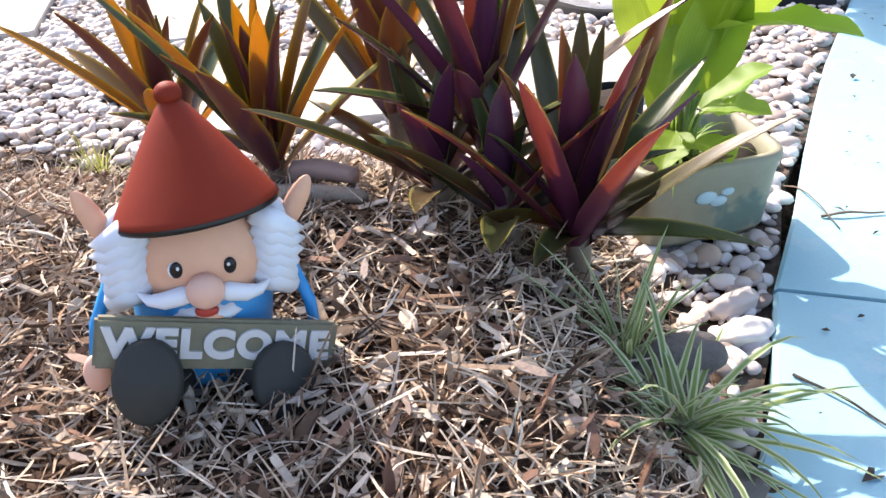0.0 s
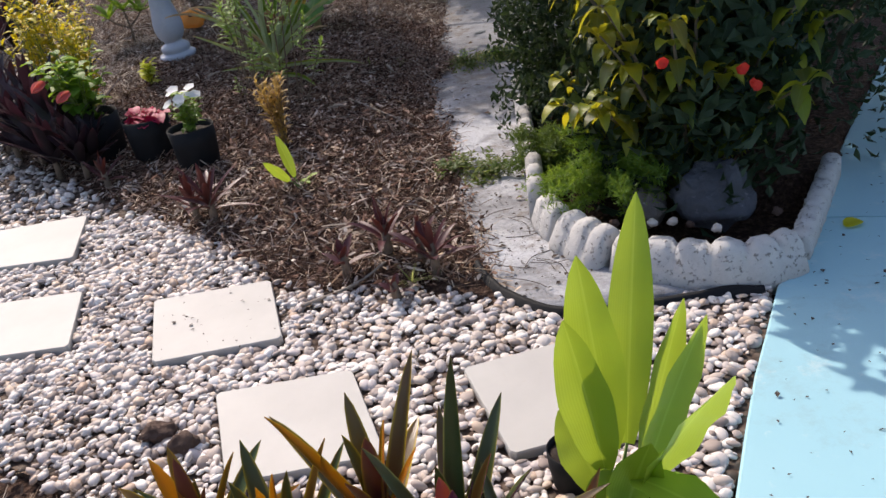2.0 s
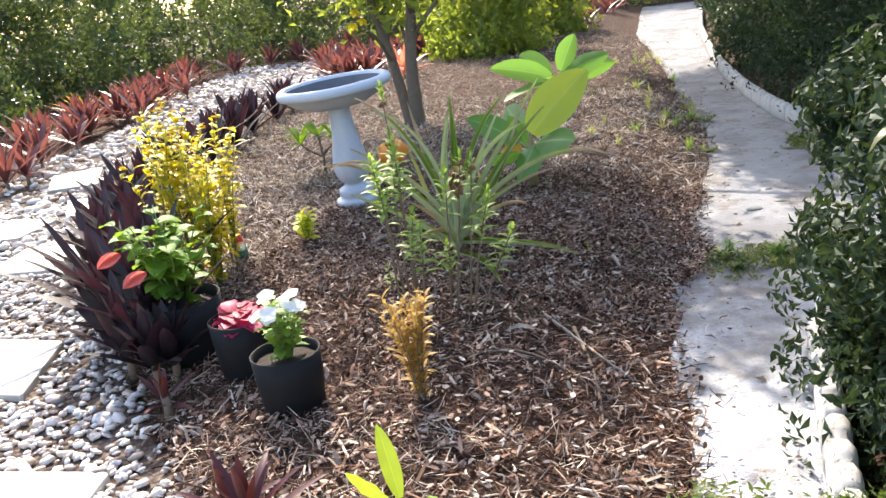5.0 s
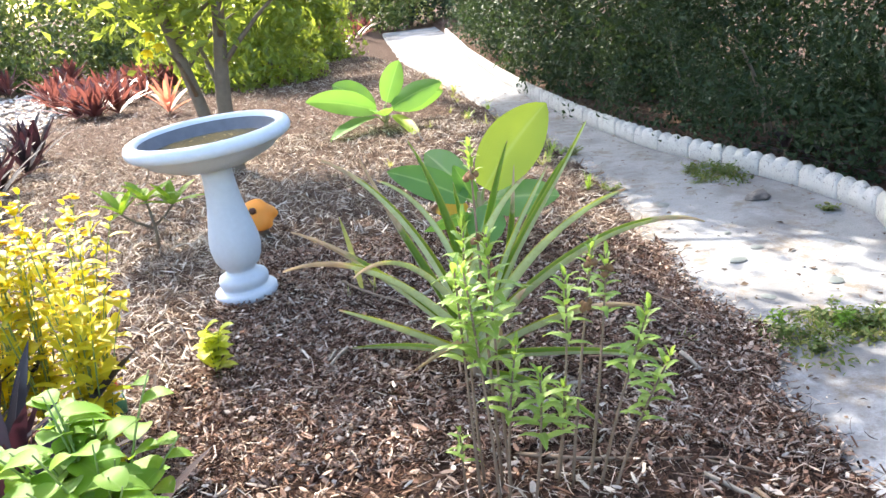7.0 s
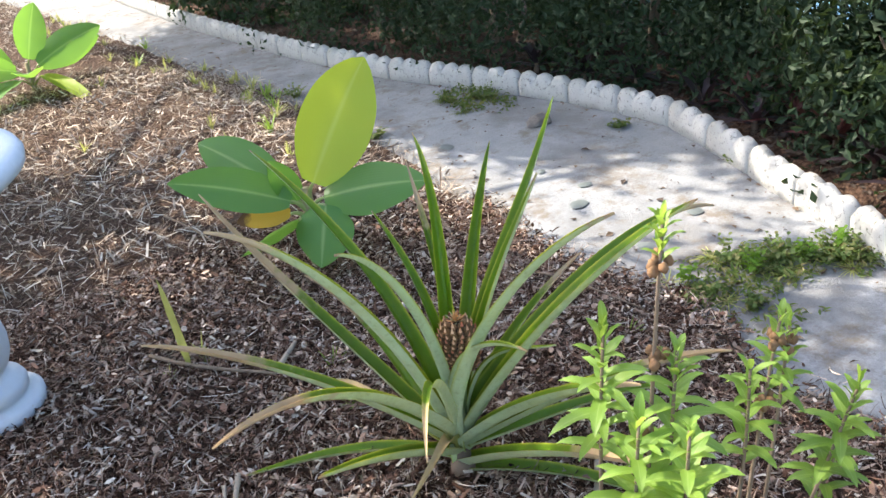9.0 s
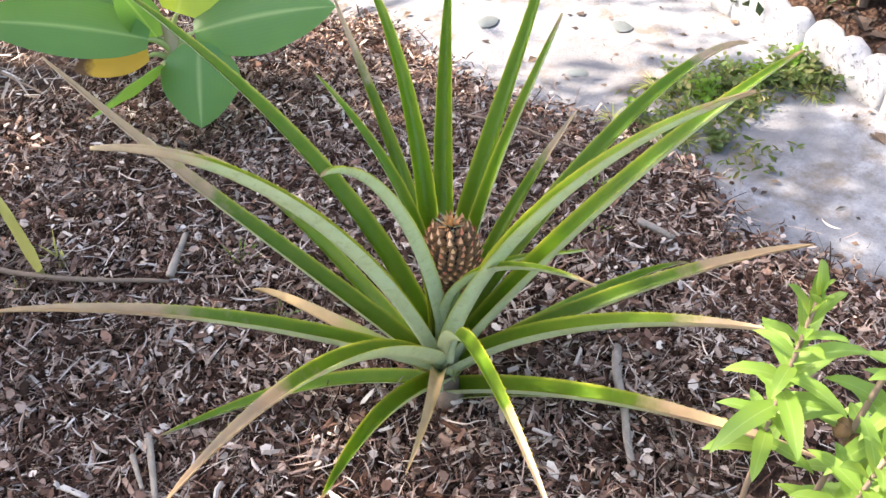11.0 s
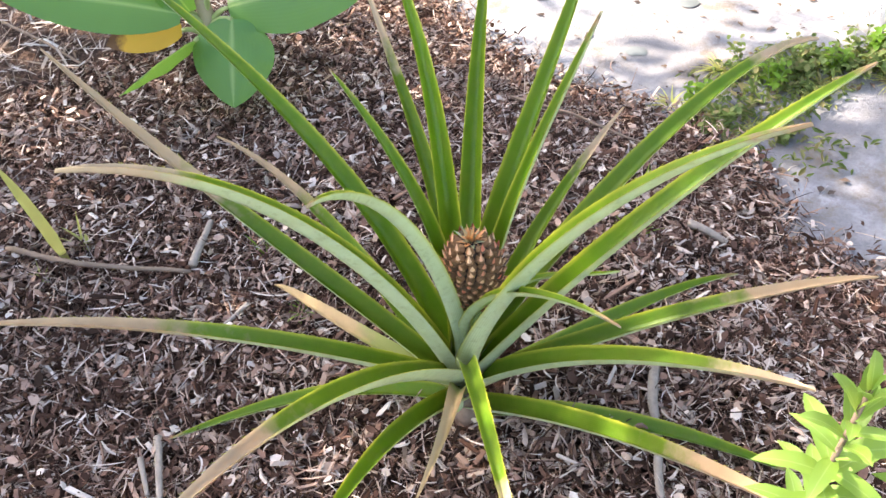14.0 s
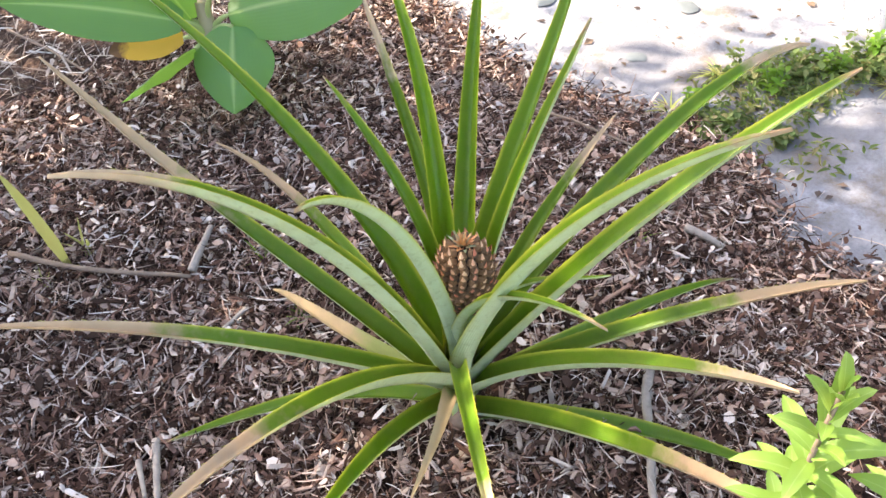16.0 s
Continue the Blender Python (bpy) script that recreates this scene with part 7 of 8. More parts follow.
TREE = tree((-1.9, 7.85, -0.02), [([(0, 0, -0.1), (-0.02, 0.05, 0.5), (0.05, 0.1, 1.2), (0.1, 0.1, 2.4)], 0.062), ([(-0.05, 0.02, -0.1), (-0.18, 0.1, 0.5), (-0.35, 0.15, 1.2), (-0.6, 0.2, 2.3)], 0.052)],
            # leaf masses above z 2.7 are unseen, placed to dapple path and bed
            [((0.0, -0.45, 2.75), (1.05, 0.95, 0.8), 5000), ((-0.95, 0.45, 2.75), (0.6, 0.6, 0.45), 1100), ((0.92, -0.78, 2.75), (0.60, 0.50, 0.6), 1000), ((0.95, 3.0, 2.8), (0.55, 0.95, 0.42), 5600), ((0.68, 4.6, 2.8), (0.55, 1.1, 0.42), 5600), ((1.30, 1.80, 2.8), (0.55, 0.95, 0.45), 5200), ((1.74, 0.62, 2.8), (0.27, 0.70, 0.35), 2600), ((-0.3, 0.2, 1.38), (0.8, 0.5, 0.42), 1300)], LEAFTREE, "small twin-trunked tree, light green leaves, with unseen shade-casting lobes", 71)
for dx, dz in ((-0.35, 1.00), (-0.30, 0.93), (-0.38, 0.90), (0.28, 1.2)):
    b = Build()
    petals(b, Vector((dx, -0.12, dz)), (0, -0.8, -0.6), 0.045, 5, 0.4, 0.9)
    part("flower", b, LEAFY, TREE, "hanging yellow flower")

# background shrubbery
back = random.Random(77)
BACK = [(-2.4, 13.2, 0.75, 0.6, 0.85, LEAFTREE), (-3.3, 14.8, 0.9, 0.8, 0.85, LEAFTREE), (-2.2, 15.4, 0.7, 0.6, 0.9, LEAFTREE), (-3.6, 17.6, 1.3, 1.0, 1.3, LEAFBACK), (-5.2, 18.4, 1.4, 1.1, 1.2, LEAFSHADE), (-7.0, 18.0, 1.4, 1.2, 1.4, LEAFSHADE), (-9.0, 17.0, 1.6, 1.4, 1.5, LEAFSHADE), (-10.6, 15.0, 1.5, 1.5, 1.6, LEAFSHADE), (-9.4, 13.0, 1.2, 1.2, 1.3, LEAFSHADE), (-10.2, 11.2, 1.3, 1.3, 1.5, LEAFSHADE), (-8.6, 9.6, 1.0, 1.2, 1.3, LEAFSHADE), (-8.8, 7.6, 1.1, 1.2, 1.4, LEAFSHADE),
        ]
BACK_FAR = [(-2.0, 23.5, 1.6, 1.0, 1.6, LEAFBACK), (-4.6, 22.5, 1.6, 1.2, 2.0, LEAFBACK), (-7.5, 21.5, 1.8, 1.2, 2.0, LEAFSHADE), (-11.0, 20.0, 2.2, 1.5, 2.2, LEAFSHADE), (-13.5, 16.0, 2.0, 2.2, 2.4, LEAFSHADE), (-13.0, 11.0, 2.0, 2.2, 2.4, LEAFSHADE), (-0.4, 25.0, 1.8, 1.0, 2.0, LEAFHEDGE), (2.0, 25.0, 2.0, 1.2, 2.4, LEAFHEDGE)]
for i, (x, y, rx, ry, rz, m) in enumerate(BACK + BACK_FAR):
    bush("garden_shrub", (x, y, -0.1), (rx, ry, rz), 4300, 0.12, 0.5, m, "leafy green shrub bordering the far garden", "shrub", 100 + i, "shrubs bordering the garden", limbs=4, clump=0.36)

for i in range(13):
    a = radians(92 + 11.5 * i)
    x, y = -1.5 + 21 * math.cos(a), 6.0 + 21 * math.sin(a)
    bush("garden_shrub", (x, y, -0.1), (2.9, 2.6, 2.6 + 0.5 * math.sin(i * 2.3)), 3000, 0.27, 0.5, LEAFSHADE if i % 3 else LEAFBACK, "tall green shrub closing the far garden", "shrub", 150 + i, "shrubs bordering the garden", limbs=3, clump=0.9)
for k in range(34):
    y = rw.uniform(6.6, 12.5)
    x = edge_x(PATH_LEFT, y) - abs(rw.gauss(0.05, 0.25))
    tuft("grass_tuft", pose(x, y, surface(x, y)), 16, rw.uniform(.07, .14), 0.0045, GRASS if k % 3 else LEAFG, "yellow-green grass at the path's edge", "grass", rw, (25, 80), 0.35, "grass along the path")

# ---------------------------------------------------------------- litter, sticks, stains
def stick(pts, r, label, mat=TWIG, name="stick", lift=None):
    p = []
    for x, y, dz in pts:
        z = (0.0 if inside(PAVE_POLY, x, y) else surface(x, y)) + dz
        p.append((x, y, z))
    b = Build()
    q = spline(p, 12)
    q = [v + Vector((0, 0, 0.003 * noise.noise(v * 30))) for v in q]
    b.tube(q, [r * (1 - 0.35 * i / 11) for i in range(12)], 0, 7)
    return thing(name, b, mat, label, "stick")


PALE = plain("bleached_wood", (0.40, 0.335, 0.27), 0.9, 0.6, 75.0, 0.8)
stick([(-1.031, 4.761, 0.040), (-1.051, 4.709, 0.042), (-1.078, 4.650, 0.036)], 0.0068, "bleached grey stick lying on the mulch", PALE)
stick([(-0.829, 5.056, 0.040), (-0.791, 5.09, 0.046), (-0.750, 5.13, 0.048)], 0.0085, "short bleached bark piece standing out of the mulch", PALE)
stick([(-0.376, 4.368, 0.034), (-0.432, 4.325, 0.044), (-0.480, 4.27, 0.036), (-0.520, 4.235, 0.044), (-0.56, 4.19, 0.034)], 0.0085, "twisted dry root under the pineapple leaves", PALE)
stick([(-1.40, 5.28, 0.02), (-1.18, 5.33, 0.015), (-0.95, 5.33, 0.02)], 0.005, "long thin dry stick beside the bird bath")
stick([(-0.10, 3.9, 0.015), (0.0, 3.6, 0.012), (0.06, 3.3, 0.012)], 0.006, "long dry twig lying across the mulch")
stick([(-0.2, 3.94, 0.015), (-0.05, 3.78, 0.02), (0.11, 3.63, 0.012)], 0.006, "pale dry branch lying on the mulch", PALE)
stick([(-0.17, 4.01, 0.014), (-0.05, 3.98, 0.02), (0.08, 3.93, 0.012)], 0.004, "thin dry twig on the mulch")
stick([(-0.51, 4.11, 0.014), (-0.45, 4.2, 0.02), (-0.38, 4.3, 0.012)], 0.006, "pale dry branch lying on the mulch", PALE)
stick([(-0.80, 6.31, 0.014), (-0.75, 6.1, 0.02), (-0.70, 5.87, 0.012)], 0.005, "thin dry twig on the mulch")
stick([(-0.041, 4.582, 0.044), (-0.024, 4.55, 0.048), (-0.007, 4.514, 0.044)], 0.009, "pale bark piece lying beside the path", PALE)
stick([(0.03, 5.174, 0.045), (0.065, 5.009, 0.060), (0.07, 4.928, 0.065), (0.123, 4.803, 0.060)], 0.004, "thin dark twig lying along the path's edge")
stick([(-1.076, 5.335, 0.040), (-0.976, 5.183, 0.044), (-0.837, 5.044, 0.040)], 0.006, "long weathered twig half sunk in the mulch")
stick([(-0.796, 4.907, 0.042), (-0.853, 4.891, 0.042)], 0.005, "short bleached splinter on the mulch", PALE)
stick([(-1.067, 4.741, 0.040), (-1.084, 4.678, 0.040)], 0.005, "short bleached splinter on the mulch", PALE)
stick([(-0.45, 3.55, 0.015), (-0.2, 3.62, 0.02), (0.1, 3.45, 0.012)], 0.005, "thin dry twig on the mulch")
stick([(-0.6, 4.08, 0.012), (-0.4, 4.0, 0.02), (-0.1, 4.05, 0.012)], 0.006, "crooked dry twig on the mulch")
stick([(-0.20, 1.98, 0.02), (-0.05, 2.06, 0.02), (0.05, 2.12, 0.02)], 0.006, "pale dry twig at the pebbles' edge", PALE)
stick([(-0.95, 5.42, 0.012), (-0.75, 5.60, 0.012), (-0.62, 5.66, 0.015)], 0.006, "dry twig on the mulch")
stick([(0.715, 0.835, 0.004), (0.76, 0.835, 0.006), (0.80, 0.834, 0.004)], 0.0022, "thin twig fallen on the blue pavement")
stick([(0.70, 0.98, 0.004), (0.715, 0.90, 0.006), (0.728, 0.80, 0.004)], 0.0014, "thin dry tendril fallen on the blue pavement")
stick([(0.575, 0.52, 0.004), (0.62, 0.47, 0.005), (0.645, 0.43, 0.004)], 0.0018, "thin dark twig fallen on the blue pavement", SPECK)
stick([(-0.01, 0.69, 0.02), (0.055, 0.675, 0.022), (0.115, 0.66, 0.02)], 0.013, "bleached wood piece under the oyster plants", PALE)
stick([(0.02, 0.75, 0.035), (0.06, 0.72, 0.04), (0.10, 0.70, 0.035)], 0.016, "pinkish piece of broken pipe under the leaves", plain("pinkish_clay", (0.36, 0.24, 0.20)))

b = Build()
b.blade(bezier((0, 0, 0.005), (0.05, 0, 0.035), (0.11, 0.0, 0.008), 8), 0.018, fold=0.5, cross=4, under=0, thick=0.002, shape=oval)
thing("bark_scrap", b, PALE, "curled pale scrap of bark on the mulch", "bark", at=pose(-0.30, 3.79, surface(-0.25, 3.79)))
b = Build()
b.blade(bezier((0, 0, 0.003), (0.03, 0, 0.014), (0.06, 0.0, 0.003), 8), 0.026, fold=0.2, cross=4, shape=oval)
thing("fallen_leaf", b, LEAFY, "yellow fallen leaf on the blue pavement", "leaf", at=pose(1.38, 1.985, 0.001, 0, 0, 20))

STAIN = plain("damp_grey_stain", (0.13, 0.15, 0.15), 0.5, 0.3)
for i, (x, y, r) in enumerate(((0.535, 5.60, 0.042), (0.778, 5.266, 0.040), (0.486, 5.19, 0.032), (0.66, 5.72, 0.030), (0.62, 5.95, 0.022), (0.50, 6.5, 0.04))):
    b = Build()
    rings = [[(r * q * (1 + 0.22 * noise.noise(Vector((math.cos(a) * 1.5 + i * 3, math.sin(a) * 1.5, 0)))) * math.cos(a), 0.72 * r * q * (1 + 0.22 * noise.noise(Vector((math.cos(a) * 1.5 + i * 3, math.sin(a) * 1.5, 2)))) * math.sin(a), h) for a in [2 * math.pi * k / 22 for k in range(22)]] for q, h in ((1.0, 0.0012), (0.7, 0.0042), (0.05, 0.0045))]
    b.ring_grid(rings, 0, True, (False, True))
    thing("fallen_leaf", b, STAIN, "dark grey rounded leaf pressed flat on the path", "leaf", "dark leaves on the path", at=pose(x, y, path_z(y) + 0.003, 0, 0, 20 + 50 * i))


def litter(name, n, poly, z_of, seed, size, label, mat, density=None):
    """Leaf crumbs and splinters strewn over a hard surface."""
    rn = np.random.default_rng(seed)
    x0, x1 = min(p[0] for p in poly), max(p[0] for p in poly)
    y0, y1 = min(p[1] for p in poly), max(p[1] for p in poly)
    x, y = rn.uniform(x0, x1, n), rn.uniform(y0, y1, n)
    ok = inside_np(poly, x, y)
    if density is not None:
        ok &= rn.random(n) < density(x, y)
    x, y = x[ok], y[ok]
    z = np.array([z_of(v) for v in y]) + 0.004
    m = len(x)
    nd = np.tile([0, 0, 1.0], (m, 1)) + rn.normal(size=(m, 3)) * 0.15
    sz = size * rn.lognormal(0, 0.45, m)
    sc = np.stack([sz * rn.uniform(0.2, 0.8, m), sz, sz * 0.8], 1)
    v, f = scatter_copies(FAR_V, FAR_F, np.stack([x, y, z], 1), rot_from(nd, rn.uniform(0, 6.28, m)), sc)
    ob = new(name, stuff_mesh(name, v, f, mat))
    return tagged(ob, label, "litter", kind="stuff")


litter("path_litter", 5200, PATH_POLY[:], path_z, 31, 0.016, "dark leaf crumbs strewn over the path", SPECK, lambda x, y: np.where(y < 9, 0.35, 0.2) + 0.55 * (np.abs(x - np.interp(y, [p[1] for p in PATH_LEFT], [p[0] for p in PATH_LEFT])) < 0.12))
litter("soil_crumbs", 26000, PATH_POLY[:], path_z, 36, 0.017, "brown soil and dead weeds caught on the path", plain("dry_soil_crumb", (0.16, 0.11, 0.075), 0.95, 0.5, 60.0, 0.4), lambda x, y: np.minimum(1, 1.3 * np.exp(-(((x - 0.74) * 0.75 - (y - 4.79) * 0.66) / 0.26) ** 2 - (((x - 0.74) * 0.66 + (y - 4.79) * 0.75) / 0.12) ** 2) + 0.8 * np.exp(-((x - 0.785) / 0.06) ** 2 - ((y - 5.15) / 0.045) ** 2) + 0.8 * np.exp(-((x - 0.586) / 0.04) ** 2 - ((y - 5.16) / 0.04) ** 2) + 0.9 * np.exp(-((x - 0.92) / 0.14) ** 2 - ((y - 7.0) / 0.3) ** 2) + 0.8 * np.exp(-np.abs(x - np.interp(y, [p[1] for p in PATH_LEFT], [p[0] for p in PATH_LEFT])) / 0.07) * (y > 2.6) + 0.6 * np.exp(-np.abs(x - np.interp(y, [p[1] for p in FOOT], [p[0] for p in FOOT])) / 0.06) * (y > 2.6) + 0.05))
# dark flakes cover this strip to give it the shade it lacks
litter("bed_litter", 16000, [(1.0, 4.5), (1.26, 5.1), (1.42, 5.9), (1.38, 6.5), (1.20, 7.2), (1.0, 7.9), (0.76, 9.0), (0.60, 10.5), (1.3, 10.5), (1.6, 8.0), (1.9, 6.2), (1.6, 4.9)], lambda y: path_z(y) + 0.045, 37, 0.03, "dark flakes standing in for shade behind the edging", SPECK)
litter("path_litter", 900, [(0.42, 1.8), (0.36, 2.4), (0.30, 3.2), (0.55, 3.2), (0.53, 2.3), (0.72, 1.85)], path_z, 38, 0.011, "dark leaf crumbs strewn over the path", SPECK, lambda x, y: 0.55 + 0 * x)
for k in range(16):
    x, y = rgr.uniform(0.42, 0.60), rgr.uniform(1.84, 2.5)
    a, l = rgr.uniform(0, 6.28), rgr.uniform(0.03, 0.08)
    stick([(x, y, 0.055), (x + math.cos(a) * l, y + math.sin(a) * l, 0.057), (x + math.cos(a + 0.3) * l * 2, y + math.sin(a + 0.3) * l * 2, 0.055)], 0.0013, "thin dark twig lying on the path", SPECK)
litter("pavement_litter", 900, [(0.5, 0.3), (1.1, 1.7), (1.6, 2.5), (2.6, 2.4), (1.2, 0.2)], lambda y: 0.0, 32, 0.008, "dark crumbs on the blue pavement", SPECK)
litter("stone_litter", 60, [(-0.69, 2.14), (-0.32, 2.165), (-0.23, 1.81), (-0.59, 1.775)], lambda y: 0.006, 33, 0.007, "dark crumbs on the stepping stone", SPECK)

# ---------------------------------------------------------------- pebbles and bark chips
def chip_shape(kind=0):
    """Unit chips along y: a wedge, a flat flake, a bent splinter."""
    if kind == 0:
        v = np.array([(-0.5, -0.5, 0), (0.5, -0.42, 0), (0.42, 0.5, 0), (-0.38, 0.46, 0), (-0.46, -0.44, 1), (0.40, -0.5, 0.8), (0.45, 0.40, 1), (-0.5, 0.5, 0.7)], float) - np.array([0, 0, 0.5])
        f = [(4, 5, 6), (4, 6, 7), (0, 1, 5), (0, 5, 4), (1, 2, 6), (1, 6, 5), (2, 3, 7), (2, 7, 6), (3, 0, 4), (3, 4, 7)]
    elif kind == 1:
        ring = [(-0.55, -0.25), (-0.1, -0.5), (0.5, -0.3), (0.6, 0.12), (0.15, 0.5), (-0.45, 0.3)]
        v = np.array([(x, y, -0.4) for x, y in ring] + [(x * 0.85, y * 0.9, 0.4 + 0.9 * y) for x, y in ring], float)
        f = [(6, 7, 8), (6, 8, 9), (6, 9, 10), (6, 10, 11)] + [(i, (i + 1) % 6 + 6, i + 6) for i in range(6)]
    elif kind == 4:
        # a long curved fibre
        rows = [(-0.5, 0.2, 2.4, -0.6), (-0.28, 0.5, 0.6, 0.6), (0.0, 0.5, 0.0, 1.0), (0.28, 0.45, 0.8, 0.7), (0.5, 0.12, 2.6, -0.8)]
        v = np.array([p for y, w, dx, z in rows for p in ((dx - w, y, z - 0.3), (dx + w, y, z + 0.3))], float)
        f = [q for r in range(4) for q in ((r * 2, r * 2 + 1, r * 2 + 3), (r * 2, r * 2 + 3, r * 2 + 2))]
    elif kind == 3:
        v = np.array([(-0.5, -0.45, -0.2), (0.5, -0.5, 0.1), (0.55, 0.1, 0.5), (-0.5, 0.05, 0.4), (0.3, 0.5, -0.1), (-0.35, 0.48, 0.0)], float)
        f = [(0, 1, 2), (0, 2, 3), (3, 2, 4), (3, 4, 5)]
    else:
        rows = [(-0.5, 0.25, 0.0, -0.3), (-0.15, 0.5, 0.5, 0.5), (0.2, 0.45, 0.2, 0.6), (0.5, 0.12, -0.5, -0.2)]
        v = np.array([p for y, w, dx, z in rows for p in ((dx - w, y, z - 0.4), (dx + w, y, z - 0.4), (dx, y, z + 0.5))], float)
        f = [q for r in range(3) for k in (1, 2) for q in ((r * 3 + k, r * 3 + (k + 1) % 3, r * 3 + 3 + (k + 1) % 3), (r * 3 + k, r * 3 + 3 + (k + 1) % 3, r * 3 + 3 + k))]
    return v, np.array(f)


def bed_mask(x, y):
    return ~(inside_np(GRAVEL_POLY, x, y) | inside_np(PATH_POLY, x, y) | inside_np(PAVE_POLY, x, y))


def chips(name, n, box, seed, long=(0.018, 0.06)):
    rn = np.random.default_rng(seed)
    x, y = rn.uniform(box[0], box[2], n), rn.uniform(box[1], box[3], n)
    ok = bed_mask(x - np.abs(rn.normal(0, 0.022, n)) - np.where(rn.random(n) < 0.10, np.abs(rn.normal(0, 0.06, n)), 0), y + rn.normal(0, 0.03, n)) & (x < np.interp(y, [2.3, 4, 6, 9, 24], [0.6, 0.5, 0.45, 0.35, 0.2]))
    if seed in (51, 57):
        # thinning out unevenly where nobody raked it
        fade = np.minimum(x - box[0], y - box[1]) / (0.45 if seed == 51 else 1.6)
        ok &= rn.random(n) < fade + 0.25 * np.sin(x * 5.1 + np.sin(y * 3.7)) * np.sin(y * 4.3)
    x, y = x[ok], y[ok]
    m = len(x)
    hard = inside_np(PATH_POLY, x, y)
    z = np.array([path_z(b) + 0.002 if h else surface(a, b) for a, b, h in zip(x, y, hard)])
    lump = np.array([noise.noise(Vector((a * 5, b * 5, 1))) for a, b in zip(x, y)])
    ln = rn.uniform(long[0], long[1], m) * rn.lognormal(0, 0.3, m)
    fine = rn.random(m) < (0.78 if seed == 51 else 0.66)
    ln = ln * np.where(fine, 1.25, 0.8)
    wd = np.where(fine, rn.uniform(0.0010, 0.0028, m), rn.uniform(0.003, 0.0075 if seed == 51 else 0.0088, m))
    th = np.where(fine, 0.0015, rn.uniform(0.0018, 0.004, m))
    nd = np.tile([0, 0, 1.0], (m, 1)) + rn.normal(size=(m, 3)) * 0.50
    pos = np.stack([x, y, z + (0.042 if seed == 52 else 0.024) * rn.random(m) ** 1.3 + 0.010 * lump], 1)
    return pos, rot_from(nd, rn.uniform(0, 6.28, m)), np.stack([wd, ln, th], 1)


V0, F0 = chip_shape()
AREAS = [((-1.6, -0.3, 0.52, 1.3), 50000, 51), ((-1.55, 4.1, 0.35, 5.9), 100000, 52), ((-1.8, 2.0, 0.4, 4.15), 30000, 53), ((-3.4, 4.0, -1.5, 6.5), 18000, 54), ((-4.6, 5.9, 0.4, 9.0), 42000, 55), ((-5.0, 9.0, 0.4, 15.0), 24000, 56), ((-5.0, -2.5, 0.5, 3.2), 26000, 57)]
stash = []
for box, n, seed in AREAS:
    pos, rot, sc = chips("bark_chips", n, box, seed, (0.018, 0.062) if seed in (51, 53) else (0.012, 0.044) if seed == 52 else (0.03, 0.09))
    if seed == 52:
        # the chips around the pineapple are pieces of their own
        near = np.argsort(np.hypot(pos[:, 0] - PX, pos[:, 1] - PY) + (sc[:, 0] < 0.006) * 9)[:300]
        stash = [(pos[i], rot[i], sc[i]) for i in near]
        keep = np.ones(len(pos), bool)
        keep[near] = False
        pos, rot, sc = pos[keep], rot[keep], sc[keep]
    pick = np.where(sc[:, 0] < 0.0029, np.where(np.arange(len(pos)) % 3 == 0, 2, 4), np.array([0, 1, 1, 2])[np.arange(len(pos)) % 4]) if seed < 54 else np.full(len(pos), 3)
    vs, fs, at = [], [], 0
    for kind in range(5):
        if not (pick == kind).any():
            continue
        cv, cf = chip_shape(kind)
        grow = np.array([1.0, 1.0, 1.0]) if kind != 1 else np.array([1.9, 0.75, 1.0])
        v, f = scatter_copies(cv, cf, pos[pick == kind], rot[pick == kind], sc[pick == kind] * grow)
        vs.append(v)
        fs.append(f + at)
        at += len(v)
    v, f = np.concatenate(vs), np.concatenate(fs)
    tagged(new("bark_chips", stuff_mesh("bark_chips", v, f, CHIP_PALE if seed in (51, 57) else CHIP_FAR if seed > 53 else CHIP)), "shredded bark chips covering the bed", "mulch", kind="stuff")

for n, box, seed in ((1800, (-1.5, 4.0, 0.30, 5.9), 71), (900, (-1.3, 2.2, 0.40, 4.0), 72), (700, (-1.0, -0.1, 0.46, 1.1), 73)):
    pos, rot, sc = chips("bark_flakes", n, box, seed)
    rn = np.random.default_rng(seed)
    m = len(pos)
    pos[:, 2] += 0.008
    sc = np.stack([rn.uniform(0.004, 0.012, m), rn.uniform(0.022, 0.06, m), rn.uniform(0.002, 0.005, m)], 1)
    v, f = scatter_copies(*chip_shape(1), pos, rot, sc)
    tagged(new("bark_flakes", stuff_mesh("bark_flakes", v, f, FLAKE)), "pale broken bark flakes among the mulch", "mulch", kind="stuff")

chip_me = bpy.data.meshes.new("bark_chip")
chip_me.from_pydata([tuple(p) for p in V0], [], [tuple(q) for q in F0])
chip_me.materials.append(CHIP_ONE)
for p, r, s in stash:
    ob = new("bark_chip", chip_me)
    ob.parent = ground
    ob.matrix_basis = Matrix.Translation(p) @ Matrix(r.tolist()).to_4x4() @ Matrix.Diagonal((*s, 1))


def ico_low():
    bm = bmesh.new()
    bmesh.ops.create_icosphere(bm, subdivisions=2, radius=1.0)
    v = np.array([p.co[:] for p in bm.verts])
    f = np.array([[p.index for p in q.verts] for q in bm.faces])
    bm.free()
    return v * (1 + 0.12 * np.sin(v[:, :1] * 2.3 + 1)), f


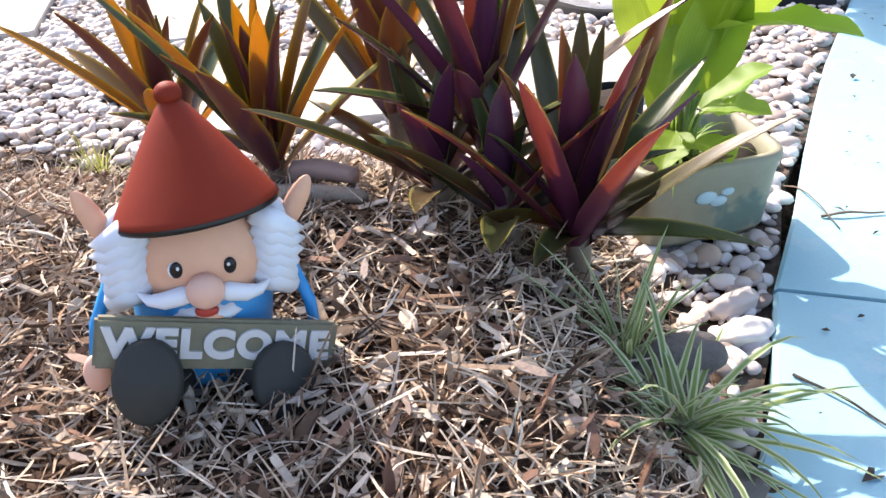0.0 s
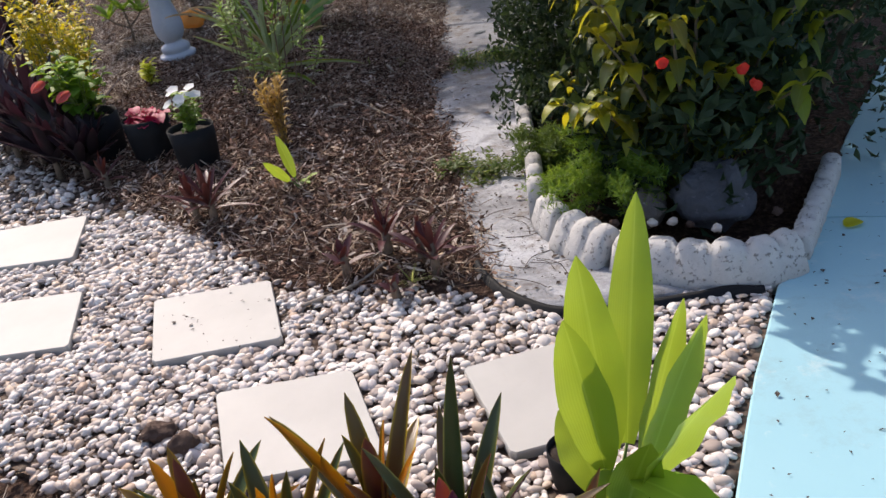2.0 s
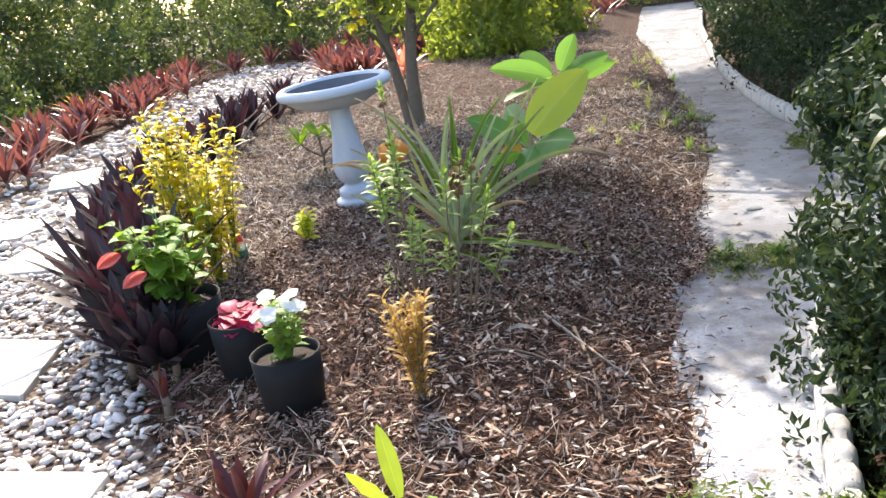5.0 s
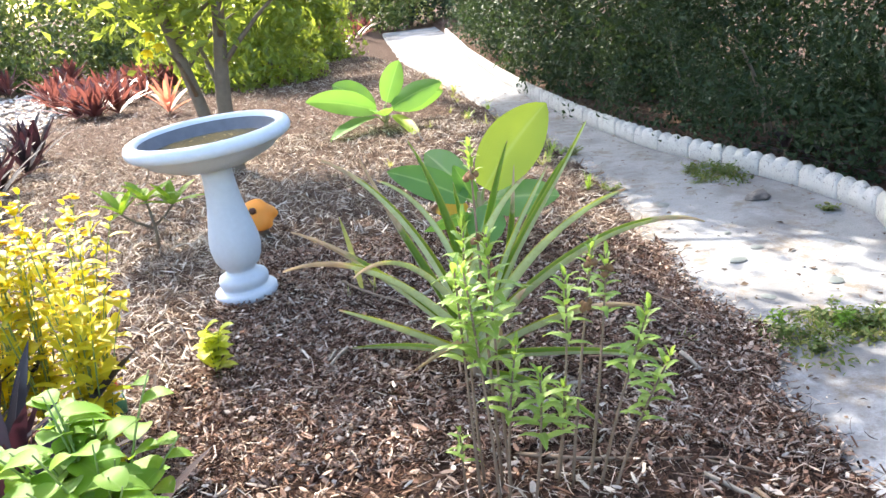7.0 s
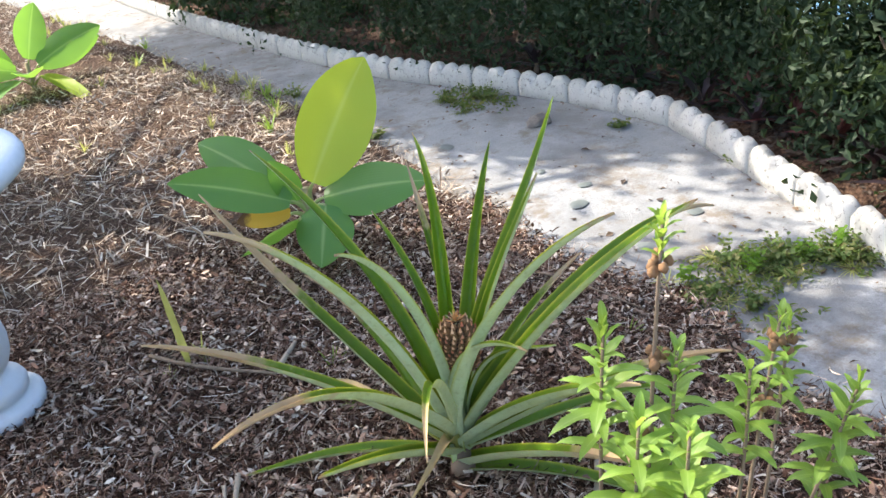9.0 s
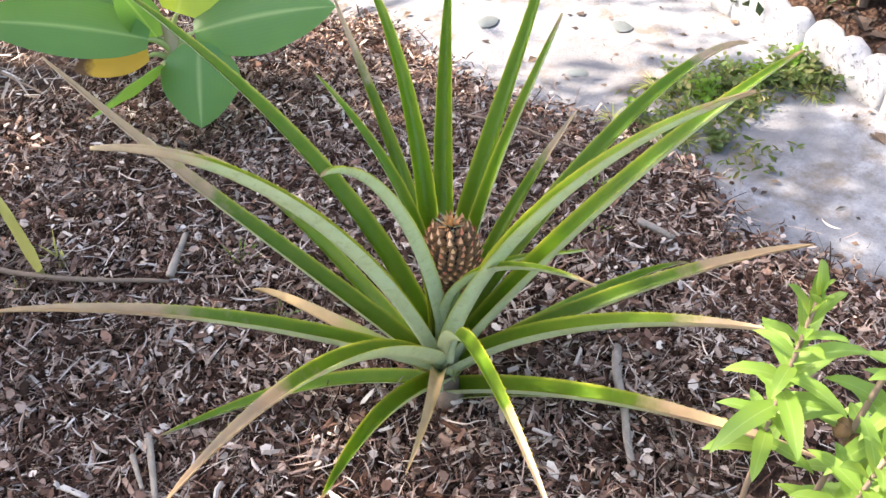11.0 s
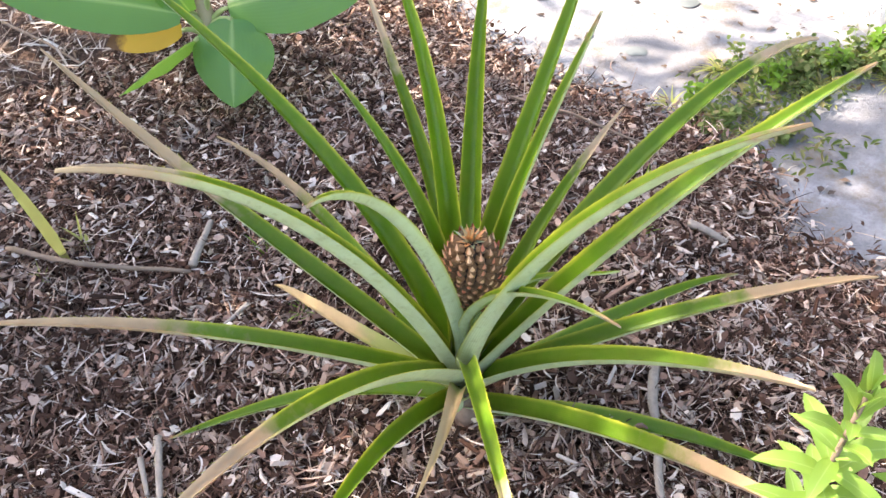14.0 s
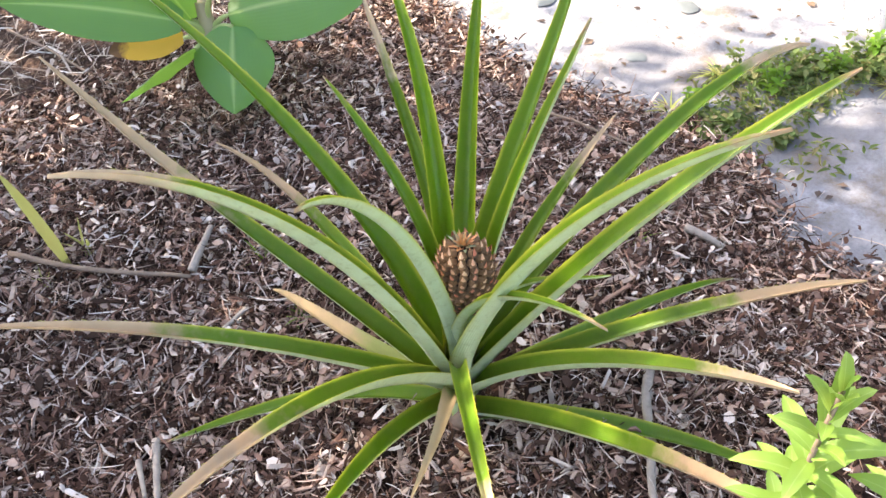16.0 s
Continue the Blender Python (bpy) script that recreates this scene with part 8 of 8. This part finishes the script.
def pebbles(box, n, seed, size, keep_off=True):
    rn = np.random.default_rng(seed)
    x, y = rn.uniform(box[0], box[2], n), rn.uniform(box[1], box[3], n)
    ok = inside_np(GRAVEL_POLY, x + rn.normal(0, 0.025, n), y + rn.normal(0, 0.025, n)) & ~inside_np(PAVE_POLY, x + 0.012, y) & ~inside_np(PATH_POLY, x, y)
    for s in STONES:
        c = np.mean(np.array(s), 0)
        grown = [tuple(c + (np.array(q) - c) * 1.05) for q in s]
        ok &= ~inside_np(grown, x, y)
    x, y = x[ok], y[ok]
    m = len(x)
    a = size * rn.lognormal(0, 0.36, m)
    a = np.minimum(a, size * 1.75)
    sc = np.stack([a, a * rn.uniform(0.48, 0.85, m), a * rn.uniform(0.26, 0.46, m)], 1)
    z = -0.016 + sc[:, 2] * 0.55 + rn.uniform(0, 0.008, m)
    nd = np.tile([0, 0, 1.0], (m, 1)) + rn.normal(size=(m, 3)) * 0.3
    return np.stack([x, y, z], 1), rot_from(nd, rn.uniform(0, 6.28, m)), sc


HV, HF = ico_low()
pos, rot, sc = pebbles((-1.9, 0.2, 1.15, 2.9), 40000, 61, 0.0126)
order = np.argsort(np.hypot(pos[:, 0] - 0.1, pos[:, 1] - 1.75))
first = order[:300]
keep = np.ones(len(pos), bool)
keep[first] = False
bm = bmesh.new()
bmesh.ops.create_icosphere(bm, subdivisions=1, radius=1.0)
LV = np.array([p.co[:] for p in bm.verts])
LF = np.array([[p.index for p in q.verts] for q in bm.faces])
bm.free()
close = keep & (pos[:, 1] < 1.85) & (pos[:, 0] > -0.5)
v, f = scatter_copies(LV, LF, pos[keep & ~close], rot[keep & ~close], sc[keep & ~close])
tagged(new("river_pebbles", stuff_mesh("river_pebbles", v, f, PEBBLE, smooth=True)), "pale rounded river pebbles", "gravel", kind="stuff")
v, f = scatter_copies(HV, HF, pos[close], rot[close], sc[close])
tagged(new("river_pebbles", stuff_mesh("river_pebbles", v, f, PEBBLE, smooth=True)), "pale rounded river pebbles", "gravel", kind="stuff")
for box, n, seed, size in (((-4.6, 1.6, -0.4, 6.0), 26000, 62, 0.0165), ((-8.0, 5.0, -2.5, 16.0), 9000, 63, 0.035)):
    p2, r2, s2 = pebbles(box, n, seed, size)
    v, f = scatter_copies(LV, LF, p2, r2, s2)
    tagged(new("river_pebbles", stuff_mesh("river_pebbles", v, f, PEBBLE, smooth=True)), "pale rounded river pebbles", "gravel", kind="stuff")
peb = bpy.data.meshes.new("pebble")
peb.from_pydata([tuple(p) for p in HV], [], [tuple(q) for q in HF])
peb.polygons.foreach_set("use_smooth", [True] * len(peb.polygons))
peb.materials.append(PEBBLE_ONE)
for i in first:
    ob = new("pebble", peb)
    ob.parent = gravel_bed
    ob.matrix_basis = Matrix.Translation(pos[i]) @ Matrix(rot[i].tolist()).to_4x4() @ Matrix.Diagonal((*sc[i], 1))
